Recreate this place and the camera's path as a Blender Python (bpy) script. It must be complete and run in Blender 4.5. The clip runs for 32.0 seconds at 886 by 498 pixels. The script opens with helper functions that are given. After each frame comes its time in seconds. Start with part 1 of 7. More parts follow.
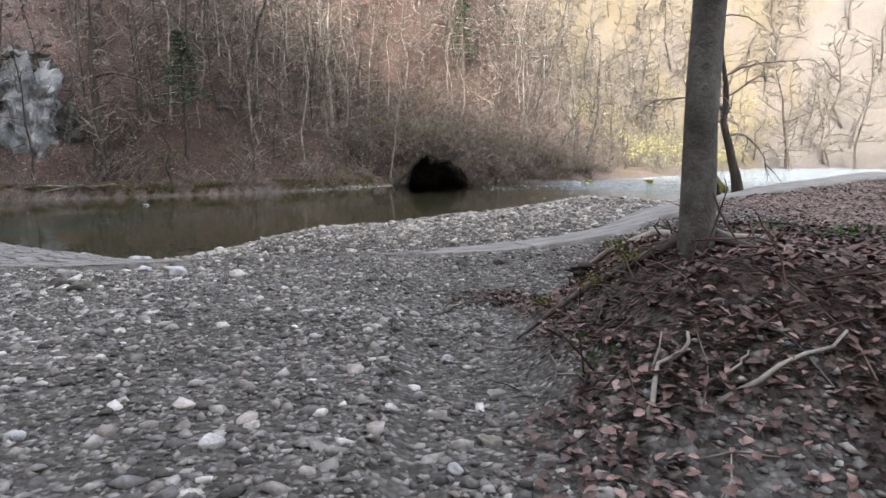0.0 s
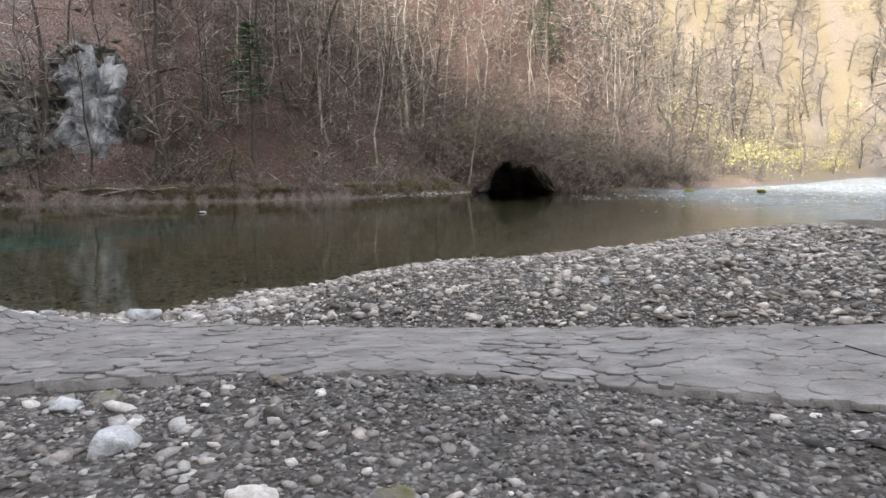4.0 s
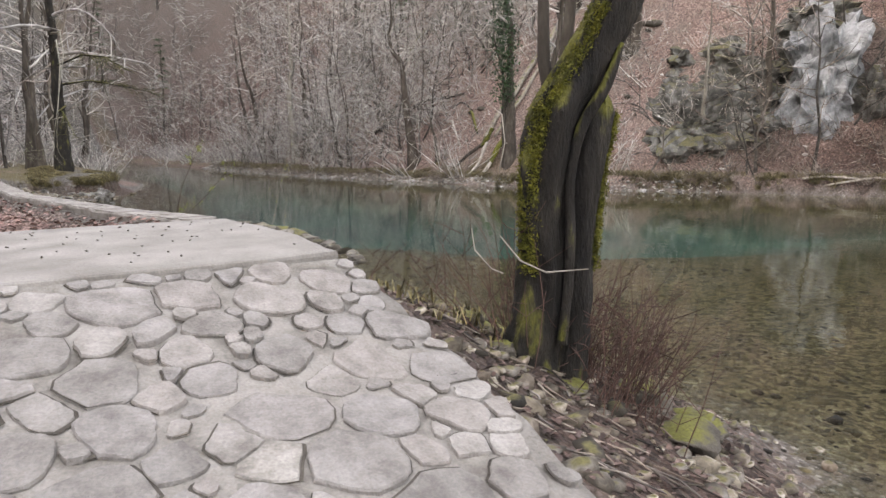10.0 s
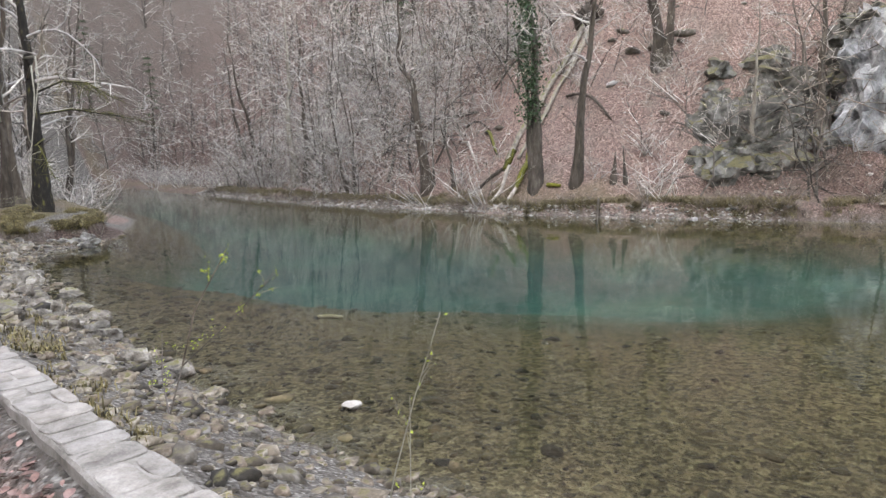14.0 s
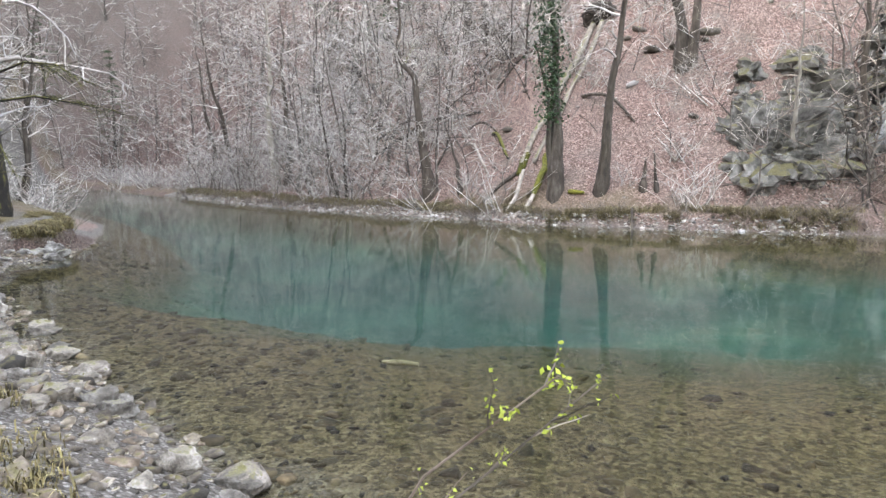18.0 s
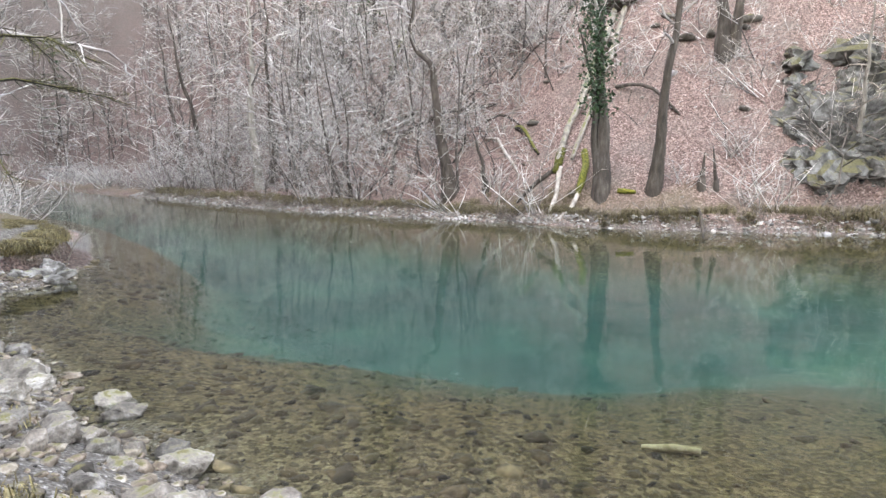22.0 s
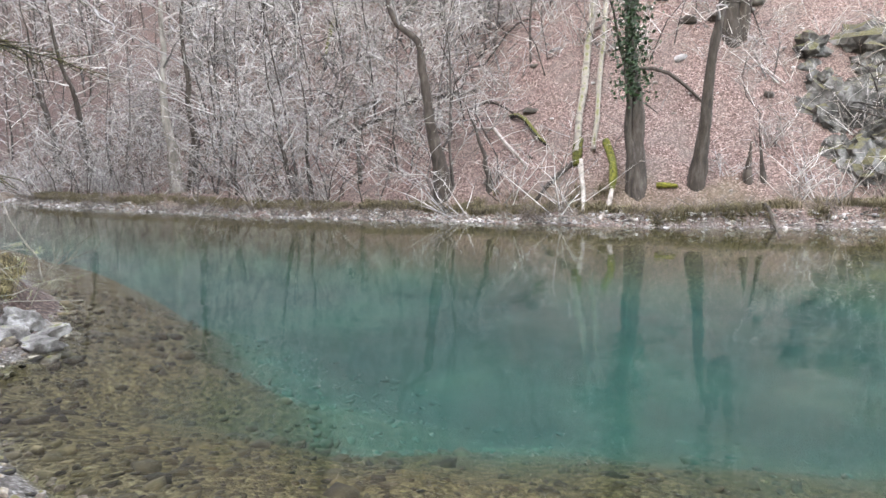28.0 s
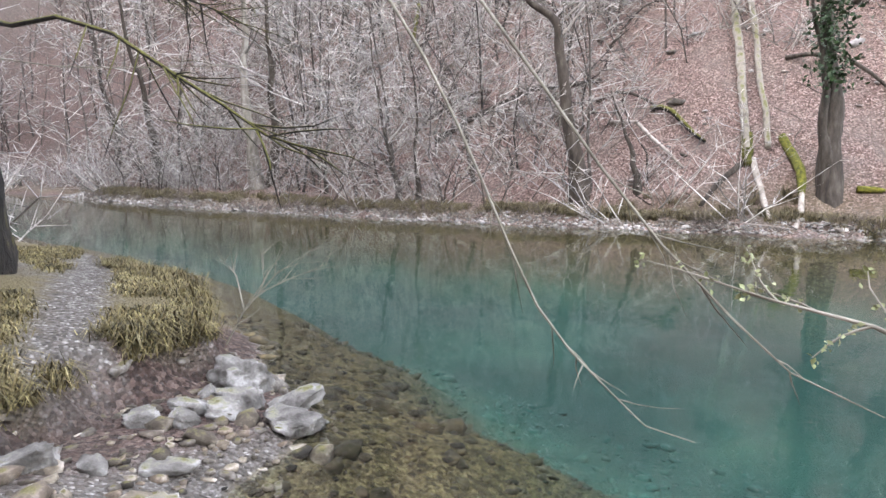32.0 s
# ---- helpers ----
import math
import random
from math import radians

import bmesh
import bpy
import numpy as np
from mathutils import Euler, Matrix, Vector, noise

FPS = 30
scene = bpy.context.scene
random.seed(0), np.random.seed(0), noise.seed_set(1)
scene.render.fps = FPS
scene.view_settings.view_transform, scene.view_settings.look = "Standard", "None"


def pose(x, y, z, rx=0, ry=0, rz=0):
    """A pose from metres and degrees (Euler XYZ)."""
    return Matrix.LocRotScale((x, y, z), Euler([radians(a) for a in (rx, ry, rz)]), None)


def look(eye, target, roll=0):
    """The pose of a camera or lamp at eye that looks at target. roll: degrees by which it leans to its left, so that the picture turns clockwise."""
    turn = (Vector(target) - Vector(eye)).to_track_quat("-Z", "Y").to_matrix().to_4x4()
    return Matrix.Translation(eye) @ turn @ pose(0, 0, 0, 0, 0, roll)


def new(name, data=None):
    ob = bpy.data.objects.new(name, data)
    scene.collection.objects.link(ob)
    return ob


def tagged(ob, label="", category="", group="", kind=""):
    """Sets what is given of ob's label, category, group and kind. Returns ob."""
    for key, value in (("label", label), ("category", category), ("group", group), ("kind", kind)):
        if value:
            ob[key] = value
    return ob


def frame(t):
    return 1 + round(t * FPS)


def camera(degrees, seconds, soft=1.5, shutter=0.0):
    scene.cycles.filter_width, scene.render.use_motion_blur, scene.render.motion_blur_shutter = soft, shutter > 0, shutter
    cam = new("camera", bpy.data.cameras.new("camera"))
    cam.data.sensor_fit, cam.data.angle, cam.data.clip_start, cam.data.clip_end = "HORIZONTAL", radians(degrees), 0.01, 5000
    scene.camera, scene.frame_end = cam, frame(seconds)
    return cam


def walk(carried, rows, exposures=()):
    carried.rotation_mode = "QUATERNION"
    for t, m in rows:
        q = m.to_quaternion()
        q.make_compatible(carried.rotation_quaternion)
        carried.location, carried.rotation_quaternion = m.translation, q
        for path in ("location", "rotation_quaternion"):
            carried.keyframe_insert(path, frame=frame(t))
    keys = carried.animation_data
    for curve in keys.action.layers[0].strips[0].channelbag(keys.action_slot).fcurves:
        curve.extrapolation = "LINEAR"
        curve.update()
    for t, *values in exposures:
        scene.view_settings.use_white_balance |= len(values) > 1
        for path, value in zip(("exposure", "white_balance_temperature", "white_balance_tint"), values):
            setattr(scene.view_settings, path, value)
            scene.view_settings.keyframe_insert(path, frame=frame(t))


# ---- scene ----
cam = camera(69.0, 32.0)
PATH = [
    (0, (-0.628, 1.063, 2.704), (-0.572, 3.043, 2.427), -0.3),
    (0.5, (-0.714, 1.754, 2.701), (-0.689, 3.733, 2.411), 0.1),
    (1, (-0.803, 2.511, 2.756), (-0.847, 4.491, 2.478), -0.4),
    (1.5, (-0.851, 3.22, 2.778), (-0.91, 5.2, 2.5), -0.2),
    (2, (-0.983, 3.995, 2.77), (-1.051, 5.975, 2.495), -0.1),
    (2.5, (-1.184, 4.72, 2.757), (-1.263, 6.698, 2.477), 0.1),
    (4.5, (-2.396, 7.744, 2.673), (-2.613, 9.715, 2.412), 0.2),
    (5, (-2.758, 8.47, 2.623), (-3.1, 10.421, 2.345), 0.1),
    (5.5, (-3.23, 9.166, 2.597), (-3.743, 11.078, 2.312), 0.1),
    (6, (-3.659, 9.734, 2.497), (-4.276, 11.615, 2.215), 0.2),
    (6.5, (-4.315, 10.417, 2.471), (-5.027, 12.263, 2.182), 0.1),
    (7, (-4.854, 10.99, 2.439), (-5.641, 12.804, 2.137), 0.0),
    (7.5, (-5.418, 11.508, 2.463), (-6.326, 13.266, 2.176), -0.2),
    (8, (-6.001, 12.017, 2.479), (-7.036, 13.701, 2.177), 0.1),
    (8.5, (-6.722, 12.273, 2.53), (-8.024, 13.761, 2.228), 0.3),
    (9, (-7.306, 12.457, 2.513), (-8.802, 13.748, 2.203), -0.1),
    (9.5, (-8.054, 12.579, 2.576), (-9.694, 13.682, 2.265), -0.1),
    (10, (-8.749, 12.693, 2.679), (-10.443, 13.709, 2.363), -0.3),
    (10.5, (-9.482, 12.741, 2.741), (-11.185, 13.745, 2.438), -0.2),
    (11, (-10.2, 12.846, 2.77), (-11.902, 13.852, 2.473), -0.6),
    (11.5, (-10.907, 12.798, 2.923), (-12.617, 13.795, 2.637), -0.4),
    (12, (-11.452, 12.819, 3.047), (-13.169, 13.804, 2.758), -0.8),
    (12.5, (-11.959, 12.81, 3.198), (-13.689, 13.773, 2.917), -0.9),
    (13, (-12.377, 12.88, 3.317), (-14.1, 13.855, 3.032), -1.2),
    (13.5, (-12.926, 13.039, 3.513), (-14.643, 14.025, 3.227), -1.4),
    (14, (-13.416, 13.299, 3.613), (-15.102, 14.337, 3.33), -1.5),
    (14.5, (-13.896, 13.48, 3.66), (-15.537, 14.59, 3.382), -1.2),
    (16.5, (-16.151, 13.631, 3.68), (-17.748, 14.805, 3.415), -0.6),
    (17, (-16.886, 13.411, 3.599), (-18.482, 14.584, 3.326), -0.3),
    (17.5, (-17.648, 13.197, 3.568), (-19.261, 14.349, 3.299), -0.3),
    (18, (-18.296, 12.974, 3.533), (-19.919, 14.111, 3.262), -0.6),
    (18.5, (-19.068, 12.787, 3.518), (-20.693, 13.919, 3.24), -0.5),
    (19, (-19.703, 12.659, 3.586), (-21.344, 13.767, 3.301), -0.9),
    (19.5, (-20.448, 12.544, 3.632), (-22.097, 13.64, 3.348), -0.8),
    (20, (-21.205, 12.44, 3.595), (-22.854, 13.535, 3.308), -0.9),
    (20.5, (-22.015, 12.205, 3.615), (-23.634, 13.347, 3.342), -0.6),
    (21, (-22.907, 12.005, 3.607), (-24.507, 13.17, 3.317), -0.7),
    (21.5, (-23.602, 11.784, 3.629), (-25.176, 12.988, 3.355), -0.8),
    (22, (-24.421, 11.575, 3.61), (-25.945, 12.838, 3.325), -0.7),
    (22.5, (-25.069, 11.386, 3.6), (-26.557, 12.696, 3.335), -0.6),
    (23, (-25.898, 11.205, 3.532), (-27.364, 12.536, 3.25), -0.7),
    (23.5, (-26.648, 11.073, 3.495), (-28.092, 12.429, 3.215), -0.7),
    (24, (-27.336, 10.962, 3.555), (-28.745, 12.353, 3.274), -0.9),
    (24.5, (-28.059, 10.857, 3.538), (-29.396, 12.318, 3.26), -0.5),
    (25, (-28.889, 10.773, 3.502), (-30.213, 12.246, 3.221), -0.7),
    (25.5, (-29.695, 10.66, 3.521), (-31.008, 12.143, 3.243), -0.7),
    (27.5, (-32.885, 10.448, 3.357), (-34.142, 11.979, 3.083), -0.8),
    (28, (-33.704, 10.499, 3.342), (-34.94, 12.044, 3.049), -1.1),
    (28.5, (-34.408, 10.547, 3.341), (-35.623, 12.111, 3.063), -1.0),
    (29, (-35.297, 10.648, 3.292), (-36.507, 12.214, 3.005), -0.8),
    (29.5, (-36.059, 10.623, 3.279), (-37.279, 12.184, 3.001), -0.7),
    (30, (-36.979, 10.615, 3.238), (-38.214, 12.163, 2.955), -0.6),
    (30.5, (-37.742, 10.556, 3.185), (-38.989, 12.096, 2.915), -0.8),
    (31, (-38.697, 10.588, 3.143), (-39.944, 12.126, 2.857), -0.5),
    (31.5, (-39.562, 10.564, 3.12), (-40.824, 12.09, 2.838), -0.4),
    (32, (-40.522, 10.553, 3.085), (-41.815, 12.052, 2.798), -0.3),
]
walk(cam, [(t, look(eye, aim, roll)) for t, eye, aim, roll in PATH], [(0, 2.85, 6600, 13), (2.5, 2.9, 6700, 13), (5, 2.78, 6850, 14), (6, 2.98, 7100, 15), (7, 3.12, 7100, 15), (9.5, 3.5, 7500, 16), (14, 3.8, 7050, 14), (17, 4.1, 6750, 13), (20, 4.28, 6800, 13), (28, 4.33, 6800, 14), (32, 4.3, 6800, 17)])

# ---- sky and sun ----
SUN_AZ, SUN_EL = 200.0, 24.0
world = bpy.data.worlds.new("sky")
scene.world = world
world.use_nodes = True
wn = world.node_tree
sky = wn.nodes.new("ShaderNodeTexSky")
sky.sky_type = "NISHITA"
sky.sun_disc = False
sky.sun_elevation = radians(SUN_EL)
sky.sun_rotation = radians(SUN_AZ)
sky.air_density, sky.dust_density, sky.ozone_density = 1.2, 2.2, 1.0
haze = wn.nodes.new("ShaderNodeHueSaturation")
haze.inputs["Saturation"].default_value = 0.5
wn.links.new(sky.outputs[0], haze.inputs["Color"])
wn.links.new(haze.outputs[0], wn.nodes["Background"].inputs[0])
wn.nodes["Background"].inputs[1].default_value = 0.15

sun = new("sun", bpy.data.lights.new("sun", "SUN"))
sun.data.energy = 2.2
sun.data.angle = radians(3.0)
sun.data.color = (1.0, 0.975, 0.945)
sd = Vector((math.sin(radians(SUN_AZ)) * math.cos(radians(SUN_EL)), math.cos(radians(SUN_AZ)) * math.cos(radians(SUN_EL)), math.sin(radians(SUN_EL))))
sun.matrix_world = Matrix.Translation((0, 0, 60)) @ sd.to_track_quat("Z", "Y").to_matrix().to_4x4()


# ---- materials ----
def graph(name):
    m = bpy.data.materials.new(name)
    m.use_nodes = True
    t = m.node_tree
    return m, t, t.nodes["Principled BSDF"]


def node(t, kind, **kw):
    n = t.nodes.new("ShaderNode" + kind)
    for k, v in kw.items():
        n.inputs[k].default_value = v
    return n


def ramp(t, fac, stops):
    r = t.nodes.new("ShaderNodeValToRGB")
    e = r.color_ramp.elements
    while len(e) < len(stops):
        e.new(0.5)
    for el, (p, c) in zip(e, stops):
        el.position, el.color = p, (*c, 1)
    t.links.new(fac, r.inputs[0])
    return r.outputs[0]


def mix(t, fac, a, b, mode="MIX"):
    n = t.nodes.new("ShaderNodeMix")
    n.data_type, n.blend_type = "RGBA", mode
    for sock, v in ((n.inputs[0], fac), (n.inputs[6], a), (n.inputs[7], b)):
        if isinstance(v, (int, float)):
            sock.default_value = v
        elif isinstance(v, tuple):
            sock.default_value = (*v, 1)
        else:
            t.links.new(v, sock)
    return n.outputs[2]


def math_node(t, op, a, b=0.0, clamp=False):
    n = t.nodes.new("ShaderNodeMath")
    n.operation, n.use_clamp = op, clamp
    for sock, v in ((n.inputs[0], a), (n.inputs[1], b)):
        if isinstance(v, (int, float)):
            sock.default_value = v
        else:
            t.links.new(v, sock)
    return n.outputs[0]


def place(t, scale=(1, 1, 1), local=False):
    m = t.nodes.new("ShaderNodeMapping")
    m.inputs["Scale"].default_value = scale
    if local:
        c = t.nodes.new("ShaderNodeTexCoord")
        t.links.new(c.outputs["Object"], m.inputs[0])
    else:
        g = t.nodes.new("ShaderNodeNewGeometry")
        t.links.new(g.outputs["Position"], m.inputs[0])
    return m.outputs[0]


def noise_fac(t, co, scale, detail=4.0, rough=0.6):
    n = node(t, "TexNoise", Scale=scale, Detail=detail, Roughness=rough)
    t.links.new(co, n.inputs["Vector"])
    return n.outputs[0]


def bump(t, bsdf, h, strength, dist=0.02):
    b = node(t, "Bump", Strength=strength, Distance=dist)
    t.links.new(h, b.inputs["Height"])
    t.links.new(b.outputs[0], bsdf.inputs["Normal"])


def surface(name, dark, mid, light, scale=6.0, fine=60.0, rough=0.9, rel=0.5, dist=0.02, stretch=(1, 1, 1), local=False, vary=0.0, moss=None, spec=0.3, sunk=False):
    """A rough natural surface: stains at one scale, grain at another, relief; vary shifts the tone piece by piece; moss grows on what faces up."""
    m, t, b = graph(name)
    co = place(t, stretch, local)
    big, small = noise_fac(t, co, scale, 5), noise_fac(t, co, fine, 3)
    col = ramp(t, big, [(0.3, dark), (0.5, mid), (0.72, light)])
    col = mix(t, 0.55, col, ramp(t, small, [(0.3, tuple(c * 0.55 for c in mid)), (0.7, tuple(min(1, c * 1.35) for c in mid))]), "OVERLAY")
    if vary:
        oi = t.nodes.new("ShaderNodeObjectInfo")
        gi = t.nodes.new("ShaderNodeNewGeometry")
        r = math_node(t, "FRACT", math_node(t, "ADD", oi.outputs["Random"], gi.outputs["Random Per Island"]))
        col = mix(t, 1.0, col, ramp(t, r, [(0.0, (1 - vary,) * 3), (0.2, (1 - 0.5 * vary, 1 - 0.54 * vary, 1 - 0.6 * vary)), (0.42, (1 - 0.1 * vary, 1 - 0.08 * vary, 1 - 0.02 * vary)), (0.6, (1 + 0.1 * vary, 1.0 - 0.04 * vary, 1 - 0.12 * vary)), (0.82, (1 + 0.45 * vary, 1 + 0.42 * vary, 1 + 0.36 * vary)), (1.0, (1 + vary, 1 + vary, 1 + vary * 0.97))]), "MULTIPLY")
    if moss:
        g = t.nodes.new("ShaderNodeNewGeometry")
        s = t.nodes.new("ShaderNodeSeparateXYZ")
        t.links.new(g.outputs["Normal"], s.inputs[0])
        k = math_node(t, "ADD", s.outputs[2], math_node(t, "MULTIPLY", big, 1.6))
        k = math_node(t, "MULTIPLY", math_node(t, "SUBTRACT", k, moss[0]), 4.0, True)
        col = mix(t, k, col, ramp(t, small, [(0.3, tuple(c * 0.5 for c in moss[1])), (0.7, moss[1])]))
    if sunk:
        g = t.nodes.new("ShaderNodeNewGeometry")
        s = t.nodes.new("ShaderNodeSeparateXYZ")
        t.links.new(g.outputs["Position"], s.inputs[0])
        col = under_water(t, col, math_node(t, "MULTIPLY", s.outputs[2], -1.0), place(t))
    t.links.new(col, b.inputs["Base Color"])
    b.inputs["Roughness"].default_value = rough
    b.inputs["Specular IOR Level"].default_value = spec
    bump(t, b, math_node(t, "ADD", big, math_node(t, "MULTIPLY", small, 0.6)), rel, dist)
    return m


M = {}
M["wood_bark"] = surface("wood_bark", (0.045, 0.038, 0.032), (0.1, 0.088, 0.076), (0.2, 0.185, 0.165), 3, 30, rel=0.5, vary=0.55)
M["earth"] = surface("earth", (0.022, 0.017, 0.013), (0.06, 0.045, 0.035), (0.125, 0.098, 0.078), 2, 22, rel=1.0, dist=0.1, moss=(1.5, (0.1, 0.095, 0.04)))
M["bark"] = surface("bark", (0.035, 0.028, 0.022), (0.085, 0.07, 0.055), (0.17, 0.15, 0.125), 5, 40, rel=0.8, stretch=(1, 1, 0.25), local=True, vary=0.25)
M["bark_pale"] = surface("bark_pale", (0.12, 0.11, 0.095), (0.24, 0.22, 0.19), (0.42, 0.4, 0.36), 4, 40, rel=0.6, stretch=(1, 1, 0.3), local=True, vary=0.2)
# lichen-pale grey, lightened further to put the valley haze into the colour
M["twig"] = surface("twig", (0.165, 0.156, 0.145), (0.365, 0.351, 0.33), (0.54, 0.525, 0.502), 2, 20, local=True, vary=0.75)
M["brown_twig"] = surface("brown_twig", (0.07, 0.06, 0.051), (0.19, 0.167, 0.145), (0.4, 0.368, 0.333), 2, 20, local=True, vary=0.9)
M["bankstone"] = surface("bankstone", (0.065, 0.055, 0.043), (0.175, 0.154, 0.124), (0.46, 0.436, 0.4), 7, 50, rel=0.5, vary=0.9, moss=(1.64, (0.115, 0.102, 0.04)))
M["kerb"] = surface("kerb", (0.14, 0.128, 0.112), (0.27, 0.254, 0.234), (0.38, 0.364, 0.34), 5, 60, rough=0.9, rel=0.9, vary=0.16)
M["mossy_bark"] = surface("mossy_bark", (0.01, 0.0085, 0.007), (0.03, 0.025, 0.02), (0.075, 0.065, 0.052), 7, 45, rel=1.0, dist=0.06, stretch=(1, 1, 0.3), local=True, moss=(0.98, (0.12, 0.115, 0.022)))
M["moss"] = surface("moss", (0.05, 0.055, 0.01), (0.15, 0.15, 0.022), (0.3, 0.28, 0.05), 8, 90, rel=1.0, vary=0.5)
M["dead_wood"] = surface("dead_wood", (0.16, 0.14, 0.12), (0.33, 0.3, 0.265), (0.5, 0.47, 0.43), 4, 40, rel=0.6, stretch=(1, 1, 0.3), local=True)
M["paving"] = surface("paving", (0.15, 0.138, 0.126), (0.255, 0.24, 0.224), (0.345, 0.33, 0.313), 6.0, 60, rough=0.8, rel=0.9, vary=0.2)
M["mortar"] = surface("mortar", (0.12, 0.108, 0.093), (0.25, 0.234, 0.213), (0.35, 0.333, 0.31), 4.0, 60, rel=0.9)
M["worn_mortar"] = surface("worn_mortar", (0.15, 0.137, 0.122), (0.255, 0.239, 0.219), (0.36, 0.343, 0.32), 2.0, 40, rough=0.85, rel=0.9)
# joint grit, with the shade of the stone grooves in its colour
M["joint_dirt"] = surface("joint_dirt", (0.035, 0.03, 0.024), (0.085, 0.074, 0.06), (0.16, 0.143, 0.12), 5.0, 50, rel=0.8)
M["concrete"] = surface("concrete", (0.18, 0.166, 0.15), (0.265, 0.25, 0.23), (0.35, 0.334, 0.312), 1.6, 70, rough=0.85, rel=0.6)
M["limestone"] = surface("limestone", (0.07, 0.07, 0.07), (0.27, 0.27, 0.268), (0.48, 0.48, 0.478), 1.1, 8, rel=1.0, dist=0.2)
M["cliff"] = surface("cliff", (0.035, 0.033, 0.028), (0.14, 0.134, 0.12), (0.4, 0.39, 0.372), 1.5, 9, rel=1.0, dist=0.12, moss=(1.35, (0.1, 0.09, 0.04)))
M["boulder"] = surface("boulder", (0.055, 0.047, 0.038), (0.2, 0.184, 0.16), (0.48, 0.465, 0.44), 4.5, 36, rel=0.9, vary=0.45, moss=(1.72, (0.12, 0.11, 0.04)))
M["track"] = surface("track", (0.11, 0.103, 0.094), (0.235, 0.222, 0.206), (0.4, 0.385, 0.362), 9, 60, rel=0.4, vary=0.75)
M["sunny_twig"] = surface("sunny_twig", (0.07, 0.065, 0.052), (0.15, 0.14, 0.115), (0.28, 0.268, 0.235), 2, 20, local=True, vary=0.6)
M["barstone"] = surface("barstone", (0.15, 0.137, 0.12), (0.34, 0.32, 0.29), (0.57, 0.553, 0.525), 7, 60, rel=0.35, vary=0.65)
M["pebble"] = surface("pebble", (0.2, 0.187, 0.17), (0.4, 0.38, 0.353), (0.58, 0.565, 0.54), 7, 60, rel=0.3, vary=0.5)
M["ledge"] = surface("ledge", (0.045, 0.04, 0.034), (0.19, 0.18, 0.164), (0.56, 0.55, 0.53), 3, 35, rel=1.0, moss=(1.75, (0.12, 0.115, 0.04)))
M["white_stone"] = surface("white_stone", (0.16, 0.157, 0.15), (0.4, 0.395, 0.385), (0.58, 0.577, 0.567), 4, 40, rel=0.9)


def under_water(t, col, depth, co):
    """What the river's own colour does to its bed: brown where it is shallow, green, then teal where it is deep."""
    fac = math_node(t, "MULTIPLY", depth, math_node(t, "ADD", 0.17, math_node(t, "MULTIPLY", noise_fac(t, co, 0.35, 3), 0.16)))
    col = mix(t, 1.0, col, ramp(t, fac, [(0.0, (0.6, 0.58, 0.52)), (0.03, (0.36, 0.345, 0.27)), (0.14, (0.41, 0.39, 0.27)), (0.32, (0.3, 0.315, 0.2))]), "MULTIPLY")
    deep = ramp(t, fac, [(0.1, (0, 0, 0)), (0.24, (0.25, 0.25, 0.25)), (0.42, (0.6, 0.6, 0.6)), (0.6, (0.88, 0.88, 0.88)), (0.8, (1, 1, 1))])
    teal = ramp(t, fac, [(0.15, (0.042, 0.05, 0.032)), (0.34, (0.04, 0.085, 0.06)), (0.5, (0.035, 0.12, 0.094)), (0.62, (0.022, 0.09, 0.077)), (0.85, (0.01, 0.054, 0.051))])
    teal = mix(t, 1.0, teal, ramp(t, noise_fac(t, co, 0.16, 3), [(0.3, (0.55, 0.62, 0.66)), (0.52, (0.9, 0.9, 0.9)), (0.72, (1.3, 1.25, 1.15))]), "MULTIPLY")
    return mix(t, deep, col, teal)


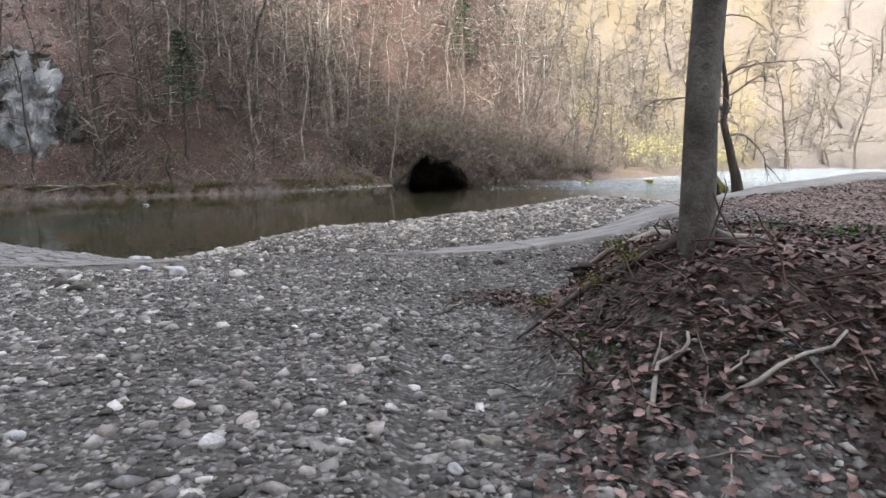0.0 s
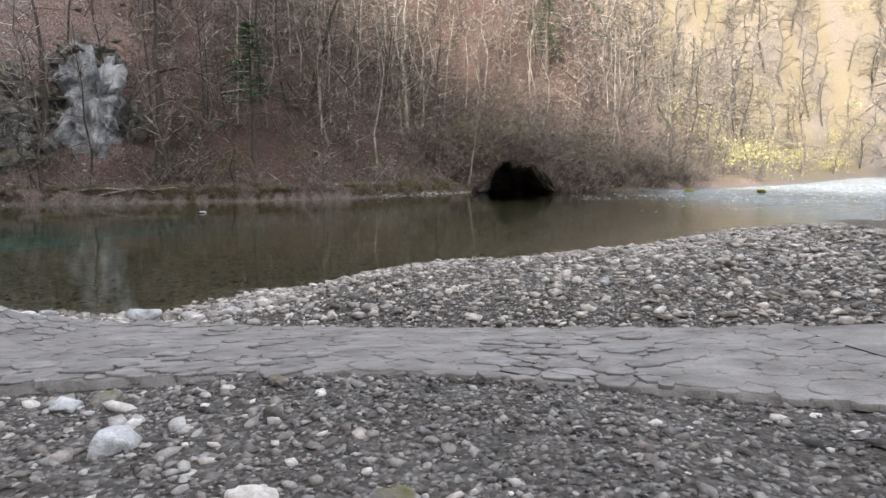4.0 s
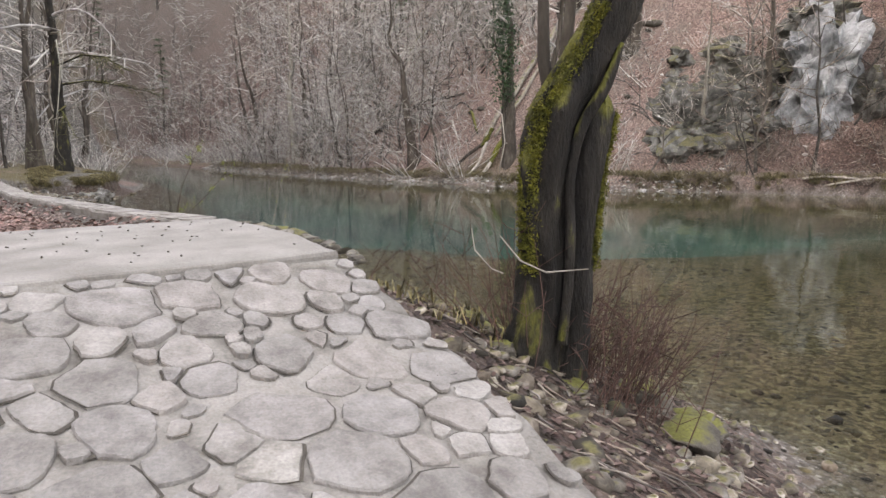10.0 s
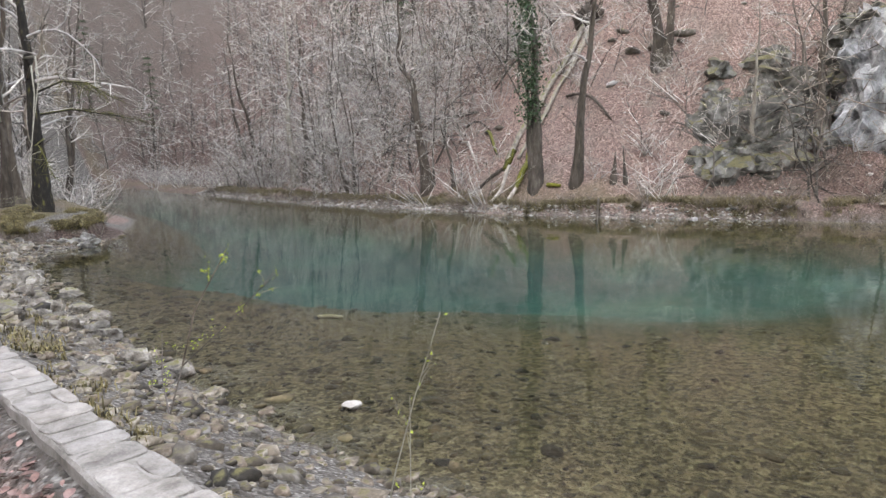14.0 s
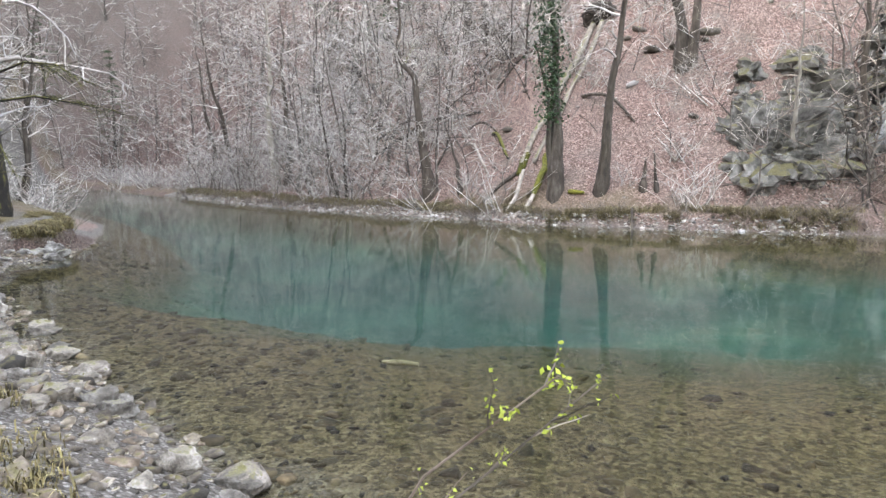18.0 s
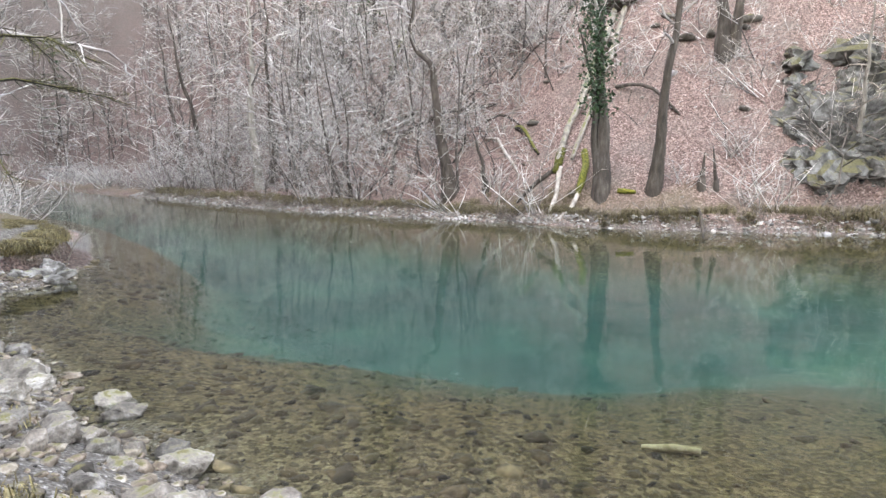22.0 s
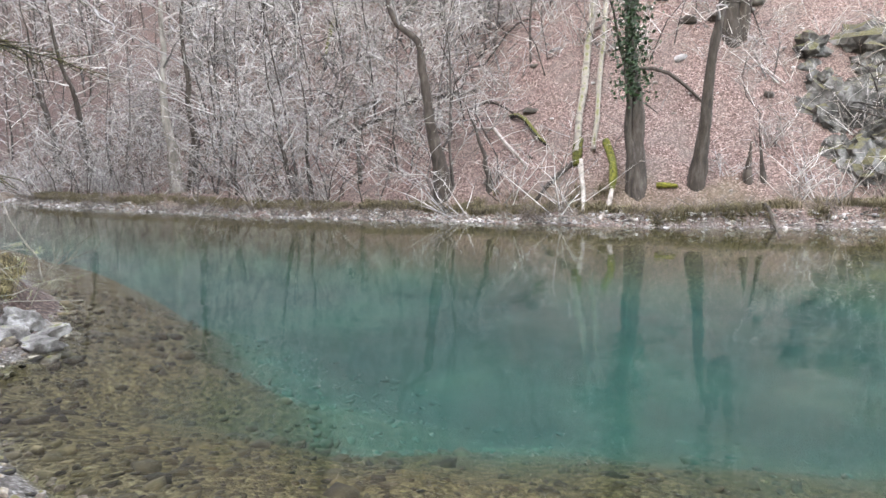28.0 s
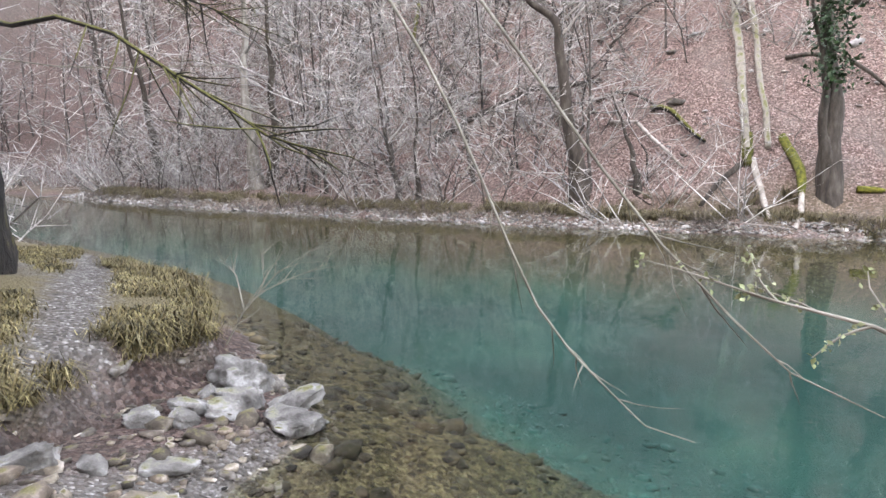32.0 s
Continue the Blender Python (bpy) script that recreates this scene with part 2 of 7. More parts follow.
def ground_material():
    m, t, b = graph("ground")
    co = place(t)
    att = t.nodes.new("ShaderNodeAttribute")
    att.attribute_name = "cover"
    sep = t.nodes.new("ShaderNodeSeparateColor")
    t.links.new(att.outputs["Color"], sep.inputs[0])
    g = t.nodes.new("ShaderNodeNewGeometry")
    xyz = t.nodes.new("ShaderNodeSeparateXYZ")
    t.links.new(g.outputs["Position"], xyz.inputs[0])
    n_big, n_mid, n_fine = noise_fac(t, co, 0.5, 5), noise_fac(t, co, 4.0, 5), noise_fac(t, co, 38.0, 4)
    vor = node(t, "TexVoronoi", Scale=24.0)
    t.links.new(co, vor.inputs["Vector"])
    leaf = node(t, "TexVoronoi", Scale=17.0)
    t.links.new(co, leaf.inputs["Vector"])
    leafsep = t.nodes.new("ShaderNodeSeparateColor")
    t.links.new(leaf.outputs["Color"], leafsep.inputs[0])
    vsep = t.nodes.new("ShaderNodeSeparateColor")
    t.links.new(vor.outputs["Color"], vsep.inputs[0])
    grit = ramp(t, vsep.outputs[0], [(0.0, (0.04, 0.037, 0.033)), (0.5, (0.11, 0.104, 0.096)), (0.85, (0.22, 0.211, 0.2)), (1.0, (0.42, 0.41, 0.39))])
    grit = mix(t, math_node(t, "MULTIPLY", vor.outputs["Distance"], 0.9), grit, (0.09, 0.08, 0.068))
    grit = mix(t, 0.7, grit, ramp(t, n_mid, [(0.3, (0.3, 0.27, 0.24)), (0.7, (0.62, 0.61, 0.59))]), "OVERLAY")
    litter = ramp(t, leafsep.outputs[0], [(0.0, (0.055, 0.037, 0.03)), (0.45, (0.15, 0.104, 0.087)), (0.8, (0.25, 0.18, 0.156)), (1.0, (0.4, 0.325, 0.29))])
    litter = mix(t, 0.6, litter, ramp(t, n_mid, [(0.3, (0.28, 0.24, 0.22)), (0.72, (0.66, 0.62, 0.6))]), "OVERLAY")
    litter = mix(t, ramp(t, n_big, [(0.45, (0, 0, 0)), (0.72, (0.6, 0.6, 0.6))]), litter, (0.13, 0.112, 0.092))
    # third cover channel darkens the litter by place
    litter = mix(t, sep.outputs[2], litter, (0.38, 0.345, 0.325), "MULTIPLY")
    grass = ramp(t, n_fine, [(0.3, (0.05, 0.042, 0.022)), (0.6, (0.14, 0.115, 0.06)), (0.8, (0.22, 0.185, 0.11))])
    col = mix(t, sep.outputs[0], grit, litter)
    # second cover channel: dry grass, and the sunlit tan of the bend hillside
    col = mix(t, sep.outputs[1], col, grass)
    cob = node(t, "TexVoronoi", Scale=13.0)
    t.links.new(co, cob.inputs["Vector"])
    csep = t.nodes.new("ShaderNodeSeparateColor")
    t.links.new(cob.outputs["Color"], csep.inputs[0])
    bed = ramp(t, math_node(t, "ADD", math_node(t, "MULTIPLY", vsep.outputs[1], 0.4), math_node(t, "MULTIPLY", csep.outputs[1], 0.6)), [(0.1, (0.07, 0.058, 0.034)), (0.5, (0.2, 0.165, 0.1)), (0.9, (0.42, 0.375, 0.26))])
    bed = mix(t, 0.7, bed, ramp(t, n_mid, [(0.3, (0.3, 0.28, 0.25)), (0.7, (0.62, 0.62, 0.58))]), "OVERLAY")
    depth = math_node(t, "MULTIPLY", xyz.outputs[2], -1.0)
    bed = under_water(t, bed, depth, co)
    wet = math_node(t, "MULTIPLY", math_node(t, "ADD", depth, 0.03), 12.0, True)
    col = mix(t, wet, col, bed)
    t.links.new(col, b.inputs["Base Color"])
    b.inputs["Roughness"].default_value = 0.92
    b.inputs["Specular IOR Level"].default_value = 0.2
    h = math_node(t, "ADD", math_node(t, "MULTIPLY", n_fine, 0.5), math_node(t, "SUBTRACT", n_mid, math_node(t, "MULTIPLY", vor.outputs["Distance"], 0.7)))
    bump(t, b, h, 1.0, 0.07)
    return m


def water_material():
    m, t, b = graph("water")
    t.nodes.remove(b)
    out = t.nodes["Material Output"]
    co = place(t, (1, 1, 1))
    h = math_node(t, "ADD", noise_fac(t, co, 1.1, 2, 0.5), math_node(t, "MULTIPLY", noise_fac(t, co, 7.0, 2, 0.5), 0.12))
    bp = node(t, "Bump", Strength=0.12, Distance=0.08)
    px = t.nodes.new("ShaderNodeSeparateXYZ")
    t.links.new(co, px.inputs[0])
    swift = math_node(t, "MULTIPLY", math_node(t, "SUBTRACT", px.outputs[0], 3.0), 0.1, True)
    t.links.new(math_node(t, "ADD", math_node(t, "MULTIPLY", swift, 3.2), 0.1), bp.inputs["Strength"])
    t.links.new(h, bp.inputs["Height"])
    gl = node(t, "BsdfGlossy", Roughness=0.015)
    gl.inputs["Color"].default_value = (0.95, 0.97, 0.97, 1)
    tr = t.nodes.new("ShaderNodeBsdfTransparent")
    tr.inputs["Color"].default_value = (0.92, 0.95, 0.91, 1)
    fr = node(t, "Fresnel", IOR=1.34)
    t.links.new(bp.outputs[0], gl.inputs["Normal"])
    t.links.new(bp.outputs[0], fr.inputs["Normal"])
    mx = t.nodes.new("ShaderNodeMixShader")
    t.links.new(fr.outputs[0], mx.inputs[0])
    t.links.new(tr.outputs[0], mx.inputs[1])
    t.links.new(gl.outputs[0], mx.inputs[2])
    # broken white water where the river runs shallow round the bend, its sky reflection put in as pale colour
    flow = place(t, (0.35, 1.3, 1))
    edge = math_node(t, "MULTIPLY", math_node(t, "ADD", math_node(t, "SUBTRACT", px.outputs[0], 15.5), math_node(t, "MULTIPLY", noise_fac(t, flow, 0.35, 4), 11.0)), 0.14, True)
    froth_glint = math_node(t, "MULTIPLY", edge, math_node(t, "MULTIPLY", math_node(t, "SUBTRACT", noise_fac(t, flow, 1.6, 4), 0.22), 1.7, True), True)
    white = node(t, "BsdfDiffuse", Roughness=0.5)
    white.inputs["Color"].default_value = (0.2, 0.235, 0.25, 1)
    t.links.new(bp.outputs[0], white.inputs["Normal"])
    rapid = t.nodes.new("ShaderNodeMixShader")
    t.links.new(froth_glint, rapid.inputs[0])
    t.links.new(mx.outputs[0], rapid.inputs[1])
    t.links.new(white.outputs[0], rapid.inputs[2])
    t.links.new(rapid.outputs[0], out.inputs["Surface"])
    return m


M["ground"] = ground_material()
M["water"] = water_material()


# ---- mesh helpers ----
def smooth(a):
    a = np.clip(a, 0, 1)
    return a * a * (3 - 2 * a)


def hash2(i, j, s):
    v = np.sin(i * 127.1 + j * 311.7 + s * 74.7) * 43758.5453
    return v - np.floor(v)


def wave(x, y, size, s=0):
    """Smooth noise, -1 to 1."""
    x, y = np.asarray(x, float) / size, np.asarray(y, float) / size
    i, j = np.floor(x), np.floor(y)
    u, v = smooth(x - i), smooth(y - j)
    a = hash2(i, j, s) * (1 - u) + hash2(i + 1, j, s) * u
    b = hash2(i, j + 1, s) * (1 - u) + hash2(i + 1, j + 1, s) * u
    return 2 * (a * (1 - v) + b * v) - 1


def mesh_object(name, verts, faces, material, parent=None, label="", shade=True):
    me = bpy.data.meshes.new(name)
    me.from_pydata([tuple(v) for v in verts], [], faces)
    if shade:
        me.polygons.foreach_set("use_smooth", [True] * len(me.polygons))
    for mt in material if isinstance(material, (list, tuple)) else (material,):
        me.materials.append(mt)
    ob = new(name, me)
    if parent is not None:
        ob.parent = parent
    if label:
        tagged(ob, label)
    return ob


class Soup:
    """Vertices and faces gathered before they become one mesh."""

    def __init__(self):
        self.v, self.f = [], []

    def spike(self, pts, r):
        """A thin three-sided twig that ends in a point."""
        base = len(self.v)
        d = (pts[-1] - pts[0]).normalized()
        side = d.orthogonal().normalized()
        up = d.cross(side)
        m = len(pts) - 1
        for k in range(m):
            for a in (0.0, 2.094, 4.189):
                self.v.append(pts[k] + (side * math.cos(a) + up * math.sin(a)) * (r * (1 - 0.6 * k / m)))
            if k:
                o = base + (k - 1) * 3
                self.f += [(o + a, o + (a + 1) % 3, o + 3 + (a + 1) % 3, o + 3 + a) for a in range(3)]
        self.v.append(pts[-1])
        o = base + (m - 1) * 3
        self.f += [(o + a, o + (a + 1) % 3, base + m * 3) for a in range(3)]

    def gnarled(self, pts, radii, n=18, step=0.09, lump=0.2, seed=0):
        """A knotty stem: a curved tube with furrows and lumps."""
        pts = [Vector(p) for p in pts]
        P, R = [], []
        for i in range(len(pts) - 1):
            p0, p1, p2, p3 = pts[max(0, i - 1)], pts[i], pts[i + 1], pts[min(len(pts) - 1, i + 2)]
            m = max(2, int((p2 - p1).length / step))
            for k in range(m):
                u = k / m
                P.append(0.5 * (2 * p1 + (p2 - p0) * u + (2 * p0 - 5 * p1 + 4 * p2 - p3) * u * u + (3 * p1 - p0 - 3 * p2 + p3) * u ** 3))
                R.append(radii[i] + (radii[i + 1] - radii[i]) * u)
        P.append(pts[-1])
        R.append(radii[-1])
        base = len(self.v)
        self.tube(P, R, n)
        o = Vector((seed * 3.1, seed * 7.7, seed))
        for k, p in enumerate(P):
            for a in range(n):
                i = base + k * n + a
                q = self.v[i] - p
                w = math.atan2(q.y, q.x)
                s = noise.noise(Vector((math.cos(w) * 1.5, math.sin(w) * 1.5, p.z * 1.6)) + o) + 0.6 * noise.noise(Vector((math.cos(w) * 4, math.sin(w) * 4, p.z * 3)) + o) + 0.35 * noise.noise(Vector((math.cos(w) * 9, math.sin(w) * 9, p.z * 7)) + o)
                self.v[i] = p + q * (1 + lump * s)

    def tube(self, pts, radii, n=6, cap=True, twist=0.0):
        pts = [Vector(p) for p in pts]
        base = len(self.v)
        side = None
        for k, p in enumerate(pts):
            d = (pts[min(k + 1, len(pts) - 1)] - pts[max(k - 1, 0)]).normalized()
            if side is None:
                side = d.orthogonal().normalized()
            side = (side - d * side.dot(d)).normalized()
            up = d.cross(side)
            for a in range(n):
                w = 2 * math.pi * a / n + twist * k
                self.v.append(p + (side * math.cos(w) + up * math.sin(w)) * radii[k])
            if k:
                o = base + (k - 1) * n
                for a in range(n):
                    b = (a + 1) % n
                    self.f.append((o + a, o + b, o + n + b, o + n + a))
        if cap:
            self.f.append(tuple(base + (len(pts) - 1) * n + a for a in range(n)))
            self.f.append(tuple(base + n - 1 - a for a in range(n)))

    def add(self, verts, faces, m=None):
        o = len(self.v)
        self.v += [m @ Vector(v) for v in verts] if m else [Vector(v) for v in verts]
        self.f += [tuple(o + i for i in f) for f in faces]

    def make(self, name, material, parent=None, label="", shade=True):
        return mesh_object(name, self.v, self.f, material, parent, label, shade)


def line(pts, x, y):
    """Distance to a line of points that runs from west to east (north of it is positive), and its height where nearest."""
    P = np.array(pts, float)
    x, y = np.asarray(x, float), np.asarray(y, float)
    best = np.full(x.shape, 1e9)
    z = np.zeros(x.shape)
    for a, b in zip(P[:-1], P[1:]):
        d = b[:2] - a[:2]
        k = np.clip(((x - a[0]) * d[0] + (y - a[1]) * d[1]) / (d @ d), 0, 1)
        r = np.hypot(x - a[0] - k * d[0], y - a[1] - k * d[1])
        near = r < best
        best = np.where(near, r, best)
        if len(a) > 2:
            z = np.where(near, a[2] + k * (b[2] - a[2]), z)
    return np.where(y > np.interp(x, P[:, 0], P[:, 1]), best, -best), z


# ---- the plan: banks, pavement and hills ----
NEAR_SHORE = [(-440, -90), (-170, 8), (-110, 13), (-80, 17), (-60, 18.4), (-53, 17.0), (-50, 16.5), (-48.3, 15.7), (-46.5, 15.25), (-45.9, 14.3), (-45.6, 13.4), (-43, 12.8), (-40, 12.7), (-37, 13.2), (-34, 13.2), (-30, 14.1), (-27, 14.6), (-24, 15.1), (-20.5, 16.0), (-18, 16.8), (-15.5, 17.4), (-13.4, 18.1), (-11.9, 18.2), (-11, 17.2), (-9.5, 17.5), (-8, 17.8), (-7, 20), (-4, 22.4), (0.4, 25.6), (5, 30.2), (12, 38), (20, 44), (40, 62), (80, 105), (170, 200), (440, 520)]
FAR_SHORE = [(-440, -60), (-170, 20), (-130, 26), (-100, 28.5), (-80, 30), (-66, 31.8), (-56, 34.2), (-46, 37.0), (-40, 39.5), (-34, 43.2), (-28, 46.8), (-20, 50.5), (-13, 55.5), (-4, 68), (-3.4, 76.5), (3.6, 78.5), (6, 73.5), (20, 80), (37, 97), (72, 146), (150, 235), (440, 560)]
EDGE_LAND = [(-440, -100, 1.5), (-170, 1, 1.3), (-70, 10, 1.5), (-55, 12.4, 1.6), (-51, 12.6, 1.5), (-47, 10.6, 1.3), (-36.5, 10.4, 1.65), (-30, 11.0, 1.75), (-23, 11.9, 1.8), (-18, 13.15, 1.85), (-15.66, 13.7, 1.95), (-15.5, 10.4, 1.95), (-12.7, 10.4, 1.95), (-10.8, 10.4, 1.55), (-8.5, 10.6, 1.2), (-6.5, 11.2, 1.05), (-5, 11.6, 1.05), (-2.8, 11.65, 1.17), (-0.8, 11.4, 1.18), (0.5, 10.8, 1.32), (1.34, 10.3, 1.47), (2.0, 10.2, 1.6), (3.3, 11.4, 1.76), (5.1, 13.7, 1.88), (10.9, 18.7, 2.0), (20, 28, 2.05), (40, 50, 1.8), (60, 72, 1.5), (170, 185, 1.5), (440, 505, 1.5)]
EDGE_WATER = [(-440, -95, 1.0), (-170, 6, 1.0), (-70, 15, 1.1), (-55, 15.9, 1.15), (-52.4, 15.6, 1.12), (-50.5, 15.7, 1.1), (-48.4, 14.75, 1.0), (-48.05, 13.3, 1.0), (-47.6, 12.2, 1.05), (-46.5, 11.2, 1.2), (-44, 10.6, 1.3), (-36.5, 10.9, 1.65), (-30, 11.5, 1.75), (-23, 12.4, 1.8), (-18, 13.65, 1.85), (-15.6, 14.25, 1.95), (-13, 14.4, 1.92), (-11.6, 14.6, 1.45), (-9.6, 14.4, 1.1), (-8.0, 14.35, 0.85), (-7.0, 15.2, 0.55), (-4, 15.5, 0.48), (-2, 15.2, 0.6), (0.5, 14.0, 0.98), (1.75, 13.3, 1.2), (2.9, 13.6, 1.37), (4.05, 14.9, 1.6), (9.85, 19.9, 1.93), (19, 29.6, 2.0), (39, 52, 1.6), (57, 75, 1.0), (165, 190, 1.0), (440, 512, 1.0)]


def pavement_z(x, y):
    x, y = np.asarray(x, float), np.asarray(y, float)
    L, W = np.array(EDGE_LAND), np.array(EDGE_WATER)
    dl, dw = line(EDGE_LAND, x, y)[0], line(EDGE_WATER, x, y)[0]
    zl, zw = np.interp(x, L[:, 0], L[:, 2]), np.interp(x, W[:, 0], W[:, 2])
    yl, yw = np.interp(x, L[:, 0], L[:, 1]), np.interp(x, W[:, 0], W[:, 1])
    k = np.clip((y - yl) / np.maximum(yw - yl, 0.05), 0, 1)
    return zl + (zw - zl) * k, dl, dw, zl, zw


def ground_z(x, y):
    x, y = np.asarray(x, float), np.asarray(y, float)
    pz, dl, dw, zl, zw = pavement_z(x, y)
    dn, _ = line(NEAR_SHORE, x, y)
    df, _ = line(FAR_SHORE, x, y)
    rough = 0.05 * wave(x, y, 1.3, 1) + 0.025 * wave(x, y, 0.45, 2)
    # land behind the pavement, the mound under the tree, the unseen hill that closes the valley on the south side and
    # blocks the sun
    west = smooth((-14 - x) / 3)
    foot = np.interp(x, [-60, -18, -6, 4, 30], [4.5, 6.5, -2, -9, -4])
    hill = np.maximum(0, foot - y)
    # crest heights of the unseen hill, set by where its shadow must fall
    crest = np.interp(x, [-300, -180, -125, -95, -76, -60, -45, -25, 5, 40, 120], [112, 112, 108, 98, 86, 74, 66, 59, 46, 36, 20])
    level = np.interp(x, [-0.8, 3.5, 6.0, 10.4, 26, 60], [1.1, 1.0, 1.05, 1.1, 1.15, 1.4])
    zl = np.where(x > -0.8, level + (zl - level) * smooth((dl + 4.5) / 4.5), zl)
    land = zl - 0.06 - 0.16 * west * smooth(-dl / 0.4) + 0.045 * np.minimum(-dl, 10) * (1 - west) + crest * smooth(hill / 52) + 0.25 * np.minimum(hill, 8)
    brink = np.interp(y, [4.5, 5.7, 7.0, 8.5, 10.5, 13], [-0.15, -0.15, 0.2, 0.9, 2.6, 6.0])
    mound = 0.85 * smooth((x - brink) / 1.3) * smooth((y - 3.0) / 1.6) * smooth((-dl - 0.6) / 3.2) * smooth((16 - x) / 6) * (1 - 0.45 * smooth((x - 2.5) / 3))
    land = land + mound + rough
    # gravel bar and stony bank between pavement and water
    k = np.clip(dw / np.maximum(dw - dn, 1e-6), 0, 1)
    bar = smooth((x + 7) / 4) * smooth((9.5 - x) / 6)
    fall = 1.0 + 2.0 * smooth((x - 3) / 5)
    bank = (zw - 0.1 - (0.35 * smooth((-12 - x) / 4) + 0.25 * smooth((-46 - x) / 1.5)) * smooth(dw / 0.3)) * (1 - k) ** fall + bar * 0.75 * np.sin(np.pi * k ** 0.8) * (1 - 0.25 * k)
    bank = bank + rough * np.minimum(1, 3 * (1 - k))
    near = np.where(dl < 0, land, np.where(dw < 0, pz - 0.07, bank))
    # river bed
    shelf = np.interp(x, [-60, -50, -45, -41, -35, -30, -26, -20, 10], [2.6, 3.0, 3.7, 4.5, 6.3, 8.0, 9.6, 13, 14])
    full = np.interp(x, [-100, -60, -45, -34, -27, -22, -16, -5, 5, 15, 30], [1.6, 2.5, 2.6, 2.4, 2.0, 1.35, 0.95, 0.85, 0.7, 0.5, 0.35])
    dnn = dn + 1.1 * wave(x, y, 5.0, 4) + 0.4 * wave(x, y, 1.6, 14)
    bed = -(0.02 + 0.045 * np.clip(dn, 0, 6) + (full - 0.2) * smooth((dnn - shelf * 0.1) / (shelf * 2.0)))
    bed = np.maximum(bed, -(0.02 + 0.55 * np.maximum(0, -df))) + 0.04 * wave(x, y, 0.6, 5)
    # far bank: a low edge, a bench, then the steep wooded slope
    bench = np.interp(x, [-120, -75, -60, -50, -42, -36, -28, -20, -12, -4, 10, 40], [9, 6, 4.0, 2.2, 1.8, 4.5, 5.2, 5.0, 3.0, 1.0, 3, 12])
    steep = np.interp(x, [-150, -80, -60, -45, -20, 0, 20, 50], [0.95, 0.95, 0.95, 0.98, 0.95, 1.0, 0.8, 0.6])
    up = np.maximum(0, df - bench)
    edge = np.interp(x, [-70, -50, -44, -38, 0], [0.35, 0.35, 0.55, 0.75, 0.7])
    slope = edge * smooth(df / (0.45 + 1.3 * smooth((-45 - x) / 2.5) + 0.25 * wave(x, y, 1.7, 95))) + 0.08 * np.minimum(df, bench) + steep * np.minimum(up, 240) * (1 - 0.0007 * np.minimum(up, 240)) + np.minimum(1, up / 3) * (0.9 * wave(x, y, 7, 7) + 0.45 * wave(x, y, 2.6, 8)) + 0.12 * wave(x, y, 0.9, 9)
    z = np.where(dn < 0, near, np.where(df > 0, slope, bed))
    z = z + 85 * smooth((-150 - x) / 100) + 95 * smooth((0.6 * x + 0.8 * y - 175) / 100) * smooth((x - 10) / 60)
    return z


def gz(x, y):
    return float(ground_z(np.array([x]), np.array([y]))[0])


def steps(*runs):
    out = [runs[0][0]]
    for a, b, d in runs:
        n = max(1, int(round((b - a) / d)))
        out += [a + (b - a) * (i + 1) / n for i in range(n)]
    return np.array(out)


XS = steps((-420, -170, 10), (-170, -100, 3), (-100, -60, 0.9), (-60, -40, 0.35), (-40, 12, 0.24), (12, 40, 0.8), (40, 170, 4), (170, 420, 12))
YS = steps((-260, -120, 12), (-120, -12, 4), (-12, 0, 0.8), (0, 20, 0.2), (20, 32, 0.4), (32, 72, 0.55), (72, 120, 2.5), (120, 420, 10))
GX, GY = np.meshgrid(XS, YS)
GZ = ground_z(GX, GY)
nx, ny = len(XS), len(YS)
idx = np.arange(nx * ny).reshape(ny, nx)
quads = np.stack([idx[:-1, :-1], idx[:-1, 1:], idx[1:, 1:], idx[1:, :-1]], -1).reshape(-1, 4)
ground_mesh = bpy.data.meshes.new("ground")
ground_mesh.from_pydata(np.stack([GX, GY, GZ], -1).reshape(-1, 3).tolist(), [], quads.tolist())
ground_mesh.polygons.foreach_set("use_smooth", [True] * len(ground_mesh.polygons))
ground_mesh.materials.append(M["ground"])
ground = tagged(new("ground", ground_mesh), "stony river bank with brown fallen leaves on wooded slopes", "ground", kind="structure")
dnG, _ = line(NEAR_SHORE, GX, GY)
dfG, _ = line(FAR_SHORE, GX, GY)
dlG, _ = line(EDGE_LAND, GX, GY)
dwG, _ = line(EDGE_WATER, GX, GY)
patch = wave(GX, GY, 2.2, 11) * 0.5 + wave(GX, GY, 0.7, 12) * 0.35
leafy = np.where(dfG > 0, smooth((dfG + 0.25) / 0.5 + 0.5 * patch), 0.0)
southland = smooth((np.hypot((GX - 3.2) / 3.3, (GY - 6.0) / 4.0) * -1 + 1.0) * 3 + patch) + smooth((GX - 3.3) / 1.5 + patch) * smooth((GY - 4) / 3) + smooth((-13 - GX) / 2 - 0.2 + patch) * smooth(-dlG * 3) + smooth((-3 - GY) / 3 + patch)
leafy = np.where(dlG < 0, np.clip(southland, 0, 1), leafy)
grassy_sunlit = np.where((dfG > 0.5) & (dfG < 7), smooth(1.2 - np.abs(dfG - 1.8) / 1.6 + patch) * 0.45, 0.0)
leafy = np.where((GX < -56) & (dnG < -0.4), smooth(0.8 + patch), leafy)
far_off = smooth((-145 - GX) / 40)
leafy = leafy * (1 - 0.55 * far_off) * (1 - 0.75 * smooth((GX - 26) / 18))
# sunlit tan of the bend hillside, put into its ground colour as grass
grassy_sunlit = np.where((GX > 16) & (dfG > 0.5), 0.8 * smooth(0.5 + patch) * smooth((GX - 16) / 12), grassy_sunlit)
